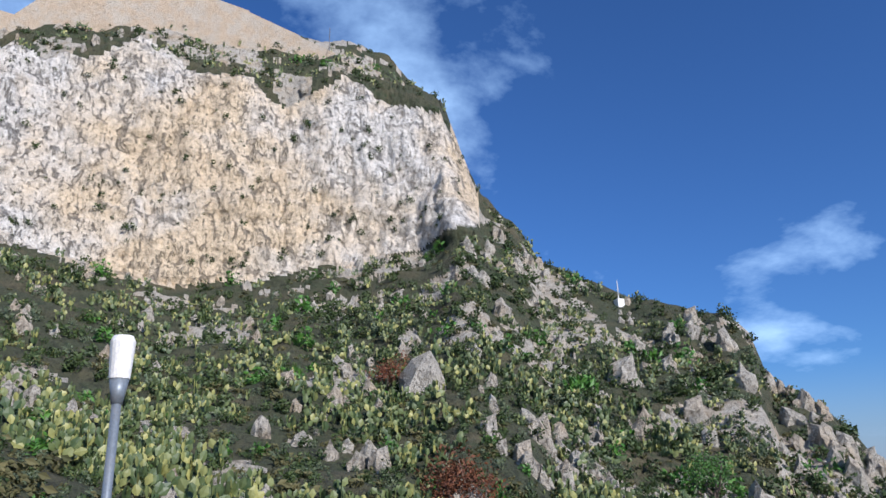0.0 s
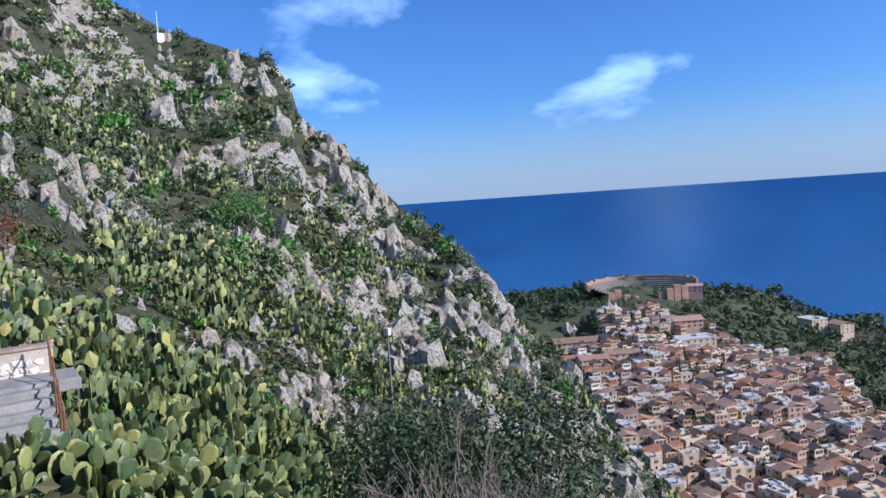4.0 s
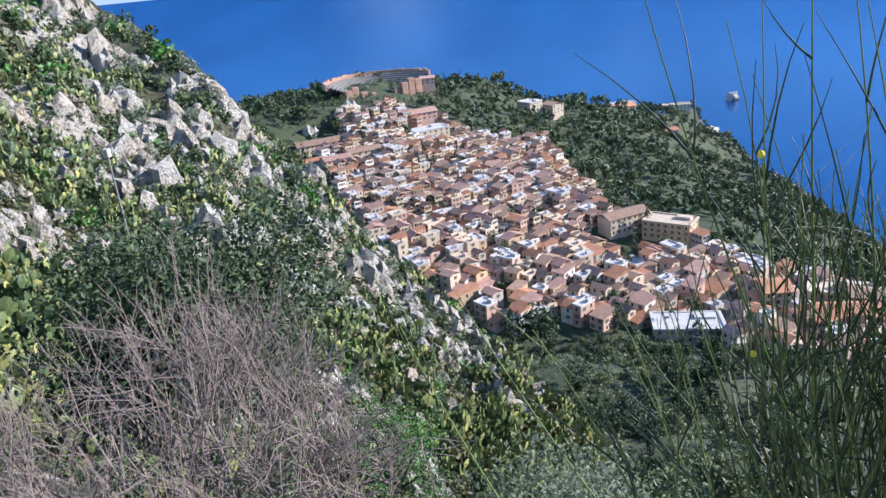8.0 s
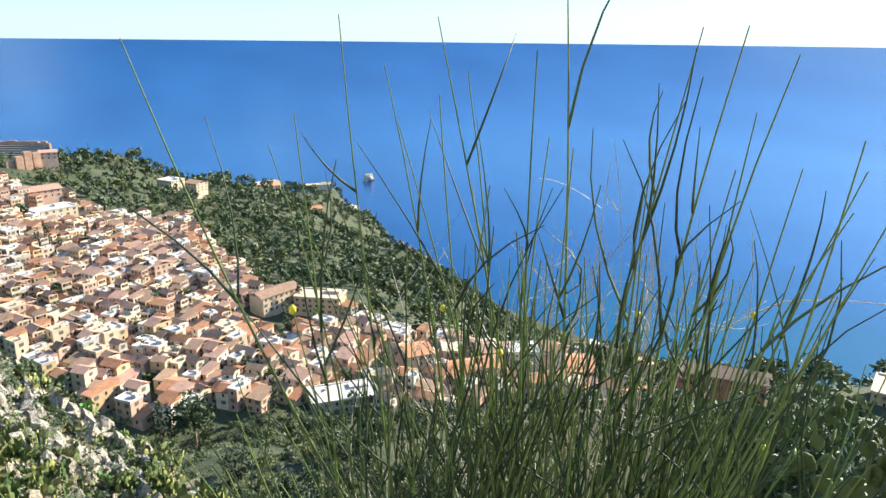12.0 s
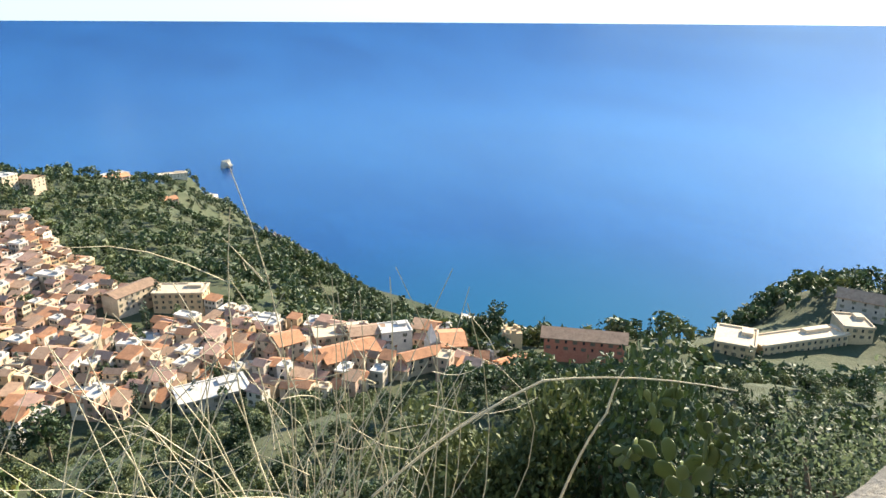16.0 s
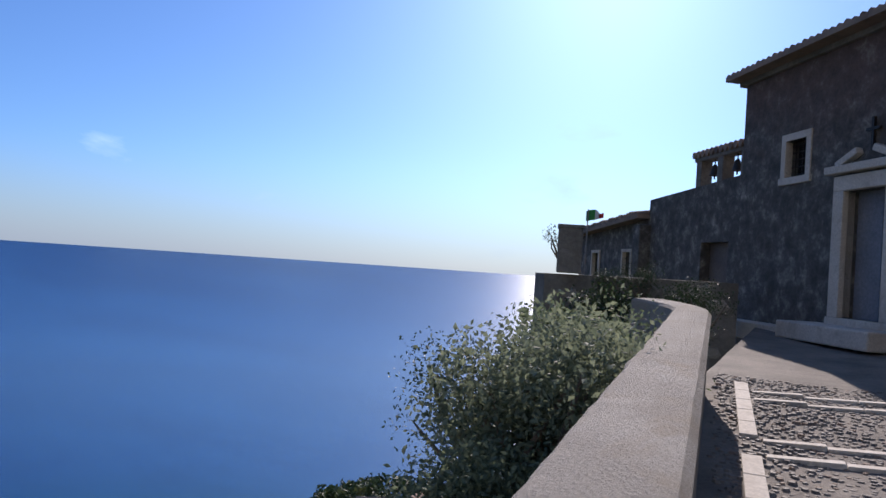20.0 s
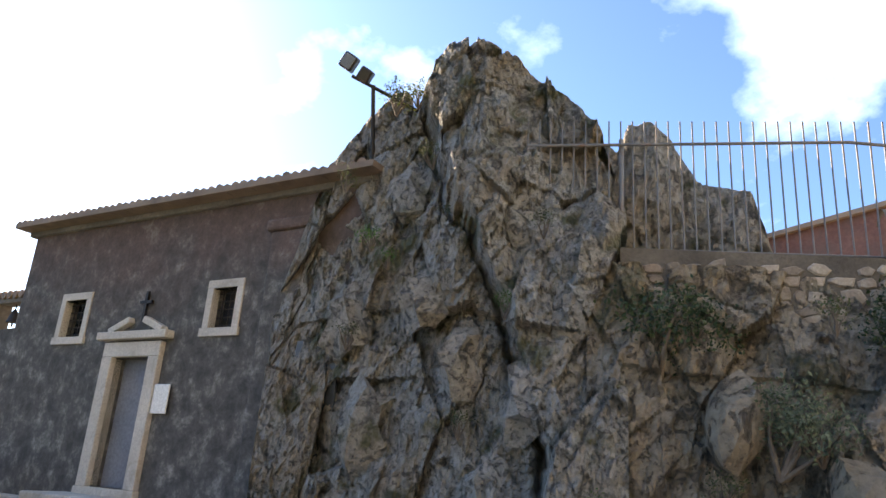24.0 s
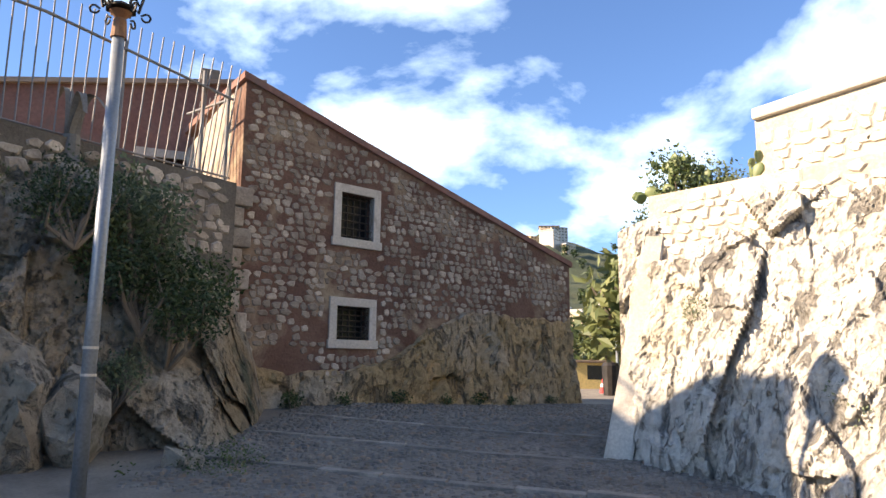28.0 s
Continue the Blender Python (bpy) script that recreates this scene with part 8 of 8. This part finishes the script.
def build_broom():
    r = np.random.default_rng(404)
    root = Vector((-0.50, 0.30, -0.25))
    eye, scale = Vector((-0.859, -0.522, 1.569)), 0.62
    there = lambda v: eye + (Vector(v) - Vector((0.141, 0.158, 1.569))) * scale
    o = thing("broom_bush", Matrix.Translation(root), "green rush-like broom bush growing outside the parapet", "bush")
    # long shoots that stand against the sea
    shoots = [Vector(t) for t in [(-1.01, 0.27, 1.57), (-0.78, 0.37, 1.6), (-0.65, 0.4, 1.6), (-0.56, 0.28, 1.56), (-0.52, 0.3, 1.67), (-0.35, 0.27, 1.59), (-0.36, 0.17, 1.59), (-0.29, 0.17, 1.56), (-0.3, 0.05, 1.48), (-0.29, 0.23, 1.49), (-0.71, 0.46, 1.54), (-0.67, 0.31, 1.51), (-0.6, 0.43, 1.53), (-0.71, 0.36, 1.47), (-0.84, 0.33, 1.49), (-0.87, 0.41, 1.44), (-0.51, 0.35, 1.45), (-0.44, 0.21, 1.43), (-0.31, 0.23, 1.42), (-0.25, 0.05, 1.4), (-0.2, 0.14, 1.43), (-0.24, 0.11, 1.39), (-0.22, 0.22, 1.42)]]
    tall = len(shoots)
    for _ in range(175):
        a = r.uniform(0, 6.28)
        q = abs(r.normal(0, 0.36))
        shoots.append(there((0.62 + 0.10 * math.cos(a) + q * math.cos(a) * 1.7, 1.36 + q * math.sin(a) * 0.8, 1.13 - q * 0.75 + r.normal(0, 0.13))))
    for k, tip in enumerate(shoots):
        if tip.y < -0.12 and k >= tall:
            continue
        foot = root + Vector((r.normal(0, 0.10), r.normal(0, 0.05), 0))
        V, F = [], []
        mid = foot.lerp(tip, 0.62) + Vector((r.normal(0, 0.05), r.normal(0, 0.04) + 0.05, -0.05))
        thick = 0.0025 if k >= tall else 0.0031
        stem(V, F, foot - root, mid - root, thick * 1.5, thick, Vector((0, 0, 0)) + Vector((r.normal(0, 0.03), r.normal(0, 0.03), 0)), 5)
        bow = Vector((r.normal(0, 0.012), r.normal(0, 0.012), 0))
        stem(V, F, mid - root, tip - root, thick, 0.0008, bow, 6)
        # side shoots fork off upwards
        for _ in range(int(r.integers(2, 6))):
            u = r.uniform(0.15, 0.75)
            p = mid.lerp(tip, u) + bow * (4 * u * (1 - u))
            d = (tip - mid).normalized()
            e = p + (d + Vector(r.normal(0, 0.30, 3))).normalized() * r.uniform(0.08, 0.28)
            if e.z > 1.52 and k >= tall:
                e.z = 1.52 - 0.15 * r.random()
            if e.y < 0.02:
                continue
            stem(V, F, p - root, e - root, thick * 0.75, 0.0006, Vector(r.normal(0, 0.012, 3)), 4)
        piece("stem", mesh_of("stem", V, F, BROOM, True), o)
    for k in range(7):
        p = shoots[tall + 9 * k]
        bm = bmesh.new()
        bmesh.ops.create_icosphere(bm, subdivisions=1, radius=0.0045, matrix=Matrix.Translation(p - root) @ Matrix.Diagonal((1, 0.7, 1.3, 1)))
        part("flower", bm, YELLOW, o, "yellow pea flower")


YELLOW = mat_two("yellow_petal", (0.75, 0.60, 0.03), (0.85, 0.70, 0.06), 5.0, 60.0)
build_broom()


def build_straw():
    r = np.random.default_rng(505)
    root = Vector((0.10, 1.55, -0.6))
    o = thing("dry_grass_clump", Matrix.Translation(root), "tangle of pale dry grass stalks by the parapet", "grass")
    spots = [((0.29, 1.62, 0.3), (0.22, 1.56, 1.27), 0.06), ((0.29, 1.60, 0.4), (0.215, 1.56, 1.19), -0.05), ((0.5, 1.55, 0.5), (0.51, 1.48, 1.03), 0.02)]
    for _ in range(90):
        x = r.uniform(-0.45, 0.75)
        h = 0.98 - 0.35 * abs(x - 0.1) + r.normal(0, 0.12)
        spots.append(((x * 0.5 + r.normal(0, 0.08), 1.6 + r.normal(0, 0.08), -0.55), (x + r.normal(0, 0.14), 1.5 + r.normal(0, 0.16), min(h, 1.02)), r.normal(0, 0.20)))
    for a, b, bend in spots:
        V, F = [], []
        a, b = Vector(a), Vector(b)
        stem(V, F, a - root, b - root, 0.0026, 0.0012, Vector((bend, bend * 0.4, 0)), 8, 3)
        for _ in range(int(r.integers(0, 3))):
            p = a.lerp(b, r.uniform(0.5, 0.9)) + Vector((bend, bend * 0.4, 0)) * 0.6
            e = p + Vector((r.normal(0, 0.14), r.normal(0, 0.08), r.uniform(-0.05, 0.14)))
            stem(V, F, p - root, e - root, 0.0015, 0.0007, Vector(r.normal(0, 0.02, 3)), 4, 3)
        piece("stalk", mesh_of("stalk", V, F, STRAW, True), o)
    # long arching stalk that crosses the valley
    for pts in (((0.55, 1.75, 0.30), (0.95, 1.55, 0.66), (1.30, 1.25, 0.70)), ((1.05, 1.6, 0.2), (1.12, 1.5, 0.55), (1.15, 1.48, 0.68))):
        V, F = [], []
        p = [Vector(q) for q in pts]
        stem(V, F, p[0] - root, p[1] - root, 0.004, 0.003, Vector((0, 0, 0.03)), 6, 4)
        stem(V, F, p[1] - root, p[2] - root, 0.003, 0.0015, Vector((0, 0, 0.02)), 6, 4)
        piece("stalk", mesh_of("stalk", V, F, STRAW, True), o)


build_straw()


def build_dry_bush():
    """Bare twigs that branch again and again."""
    r = np.random.default_rng(606)
    root = Vector((*az_at(-37, 4.3)[:2], -1.7)) + Vector((*HERE, 0))
    o = thing("bare_bush", Matrix.Translation(root), "leafless tangle of grey-brown twigs below the terrace", "bush")
    def grow(V, F, p, d, length, rad, depth):
        e = p + d * length
        stem(V, F, p, e, rad, rad * 0.65, Vector(r.normal(0, 0.04 * length, 3)), 3, 3)
        if depth == 0:
            return
        for _ in range(3 if depth > 1 else 4):
            nd = (d + Vector(r.normal(0, 0.55, 3)) + Vector((0, 0, 0.06))).normalized()
            grow(V, F, p + d * length * r.uniform(0.55, 1.0), nd, length * r.uniform(0.55, 0.8), rad * 0.6, depth - 1)
    for k in range(115):
        V, F = [], []
        a = r.uniform(0, 6.28)
        out = r.uniform(0.1, 1.0)
        side = Vector((math.cos(a), math.sin(a), 0))
        d = (side * (0.2 + 0.8 * out) + Vector((0, 0, 1.0 - 0.45 * out))).normalized()
        foot = side * (0.95 * r.random()) + Vector((0, 0, -0.1))
        # the bush falls away towards the valley
        foot.z -= 0.55 * max(0.0, foot.x * 0.8 + 0.2)
        grow(V, F, foot, d, r.uniform(0.55, 0.85), 0.012, 3)
        piece("branch", mesh_of("branch", V, F, TWIG, False), o)


build_dry_bush()
bush_thing("dark_bush", *az_at(-44, 8.4, -3.2), 3.5, TREE, "dense dark green bush below the terrace", 17000, 0.022, 16, 81)
bush_thing("dark_bush", *az_at(-39, 8.8, -3.9), 2.0, SHRUB, "dense dark green bush below the terrace", 5500, 0.024, 16, 82)
bush_thing("dark_bush", *az_at(-50, 7.4, -2.9), 2.9, TREE, "dense dark green bush below the terrace", 13000, 0.024, 14, 83)
bush_thing("green_bush", *az_at(-29, 9.0, -5.9), 2.0, BRIGHT, "fresh green bush among the twigs", 3500, 0.026, 12, 84)
bush_thing("grey_bush", *az_at(-17, 6.2, -5.2), 2.4, SAGE, "grey-green scrub below the twigs", 3000, 0.03, 12, 85)
bush_thing("grey_bush", *az_at(-10, 7.0, -6.3), 2.6, SAGE, "grey-green scrub below the twigs", 3000, 0.03, 12, 86)
bush_thing("grey_bush", *az_at(-3, 7.5, -6.9), 2.6, SHRUB, "green scrub on the steep bank", 3000, 0.03, 12, 87)
bush_thing("grey_bush", *az_at(-52, 4.2, -2.1), 1.2, SAGE, "pale grey-leaved plant below the terrace", 1500, 0.04, 10, 88)


# ---- beyond the street: far hill, shed, trees ----
def build_far_hill():
    crest = lerp_table([(150, 5), (165, 7.0), (175, 9.0), (180.5, 10.0), (182.6, 10.4), (184.2, 9.6), (188, 8.8), (193, 9.4), (205, 8), (225, 6)])
    azs = np.linspace(150, 225, 120)
    P = np.zeros((60, len(azs), 3))
    for j, az in enumerate(azs):
        for i in range(60):
            u = i / 59
            el = -4.5 + (crest(az) + 4.5) * u
            r = 110 * (780 / 110) ** u
            x, y, _ = az_at(az, r)
            P[i, j] = x, y, 1.6 + r * math.tan(radians(el)) + 0.01 * r * fbm(x * 0.02, y * 0.02, 0, 4)
    ob = new("far_hill", grid_mesh("far_hill", P, LAND))
    tagged(ob, "green far hillside dotted with houses", "hill", kind="structure")
    r = np.random.default_rng(707)
    sp = []
    for _ in range(700):
        j, i = int(r.integers(0, 120)), int(r.integers(4, 60))
        sp.append((*P[i, j], 0.012 * math.hypot(P[i, j][0], P[i, j][1]) + 4))
    sp = np.array(sp)
    stuff("woodland", ROUND_F, sp, sp[:, 3], TREE, "trees on the far hillside", "woods", 0.1)
    for k, (az, u, w, h) in enumerate(((182.2, 0.985, 20, 13), (183.2, 0.985, 18, 16), (181.5, 0.975, 16, 10), (183.9, 0.96, 16, 10), (182.7, 0.955, 18, 12), (184.8, 0.40, 9, 5), (186.0, 0.46, 8, 5), (185.6, 0.30, 7, 4), (186.8, 0.62, 12, 7), (184.6, 0.55, 10, 6))):
        j = int(np.searchsorted(azs, az))
        p = P[int(u * 59), j]
        house("hill_house", p[0], p[1], p[2], w, w * 0.8, h, 180 + k * 17, WALL_ME[k % 3], (GABLES + FLATS)[k % 5], 1.6, "pale house high on the far hillside", "house", "houses of the far hill")


build_far_hill()


def build_shed():
    a, b = Vector(az_at(184.0, 29)), Vector(az_at(187.6, 29.6))
    g = 0.93
    s = thing("yellow_kiosk", placed((a.x, a.y, g), (b - a).to_2d()), "small yellow rendered kiosk with a flat roof", "building")
    L = (b - a).length
    part("wall", holed_wall(L, -0.3, lambda q: 1.0, [(0.9, 1.6, 0.35, 0.9)], 0.3), YELLOWWALL, s)
    part("roof", boxed(L + 0.2, 1.6, 0.10, (L / 2, 0.7, 1.0), 0.02), TILE, s)
    part("pane", boxed(0.7, 0.05, 0.55), DARKPANE, s, "", pose(1.25, 0.2, 0.35))
    o = thing("street_lamp", pose(*az_at(188.0, 26, g)), "slim grey lamp post down the street", "street lamp")
    part("pole", tube(bmesh.new(), (0, 0, 0), (0, 0, 3.4), 0.06, 0.05, 8), GALV, o)
    part("head", boxed(0.25, 0.5, 0.1, (0, 0.15, 3.38), 0.02), GALV, o)
    c = thing("traffic_cone", pose(*az_at(186.9, 24, g)), "small red and white traffic cone", "cone")
    part("body", tube(bmesh.new(), (0, 0, 0), (0, 0, 0.45), 0.13, 0.03, 12), FLAGS[2], c)
    part("band", tube(bmesh.new(), (0, 0, 0.2), (0, 0, 0.3), 0.095, 0.075, 12), FLAGS[1], c)
    bb = thing("litter_bin", pose(*az_at(187.5, 22, g)), "dark street litter bin", "bin")
    part("body", tube(bmesh.new(), (0, 0, 0), (0, 0, 0.85), 0.22, 0.26, 12), IRON, bb)
    part("lid", tube(bmesh.new(), (0, 0, 0.85), (0, 0, 0.95), 0.27, 0.2, 12), IRON, bb)
    for k, (az, r, h, w) in enumerate(((188.6, 26, 5.6, 1.0), (190.3, 24, 5.2, 1.1), (192.5, 23, 5.0, 1.1), (187.0, 38, 4.5, 1.2), (185.2, 44, 3.6, 1.2))):
        x, y, _ = az_at(az, r)
        tree("round", x, y, g - 0.1, h, k + 4, w, "bushy olive-green tree beyond the street")


YELLOWWALL = mat_two("yellow_render", (0.68, 0.48, 0.17), (0.74, 0.55, 0.24), 1.0, 15.0, 0.9, 0.2, 0.01)
build_shed()


# weeds along the foot of the stone house and the crag
for _k, (_u, _s) in enumerate(((0.10, 0.55), (0.22, 0.4), (0.34, 0.5), (0.47, 0.35), (0.56, 0.5), (0.66, 0.4), (0.80, 0.35))):
    _p = Vector((4.25, -10.84, 0)) + Vector((-0.683, -0.731, 0)) * (9.0 * _u) + Vector((-0.731, 0.683, 0)) * 0.25
    bush_thing("weed", _p.x, _p.y, street_z(_p.x, _p.y), _s, SHRUB, "dark green weed at the foot of the stone wall", 320, 0.09, 8, 300 + _k, "plant", 0.55)
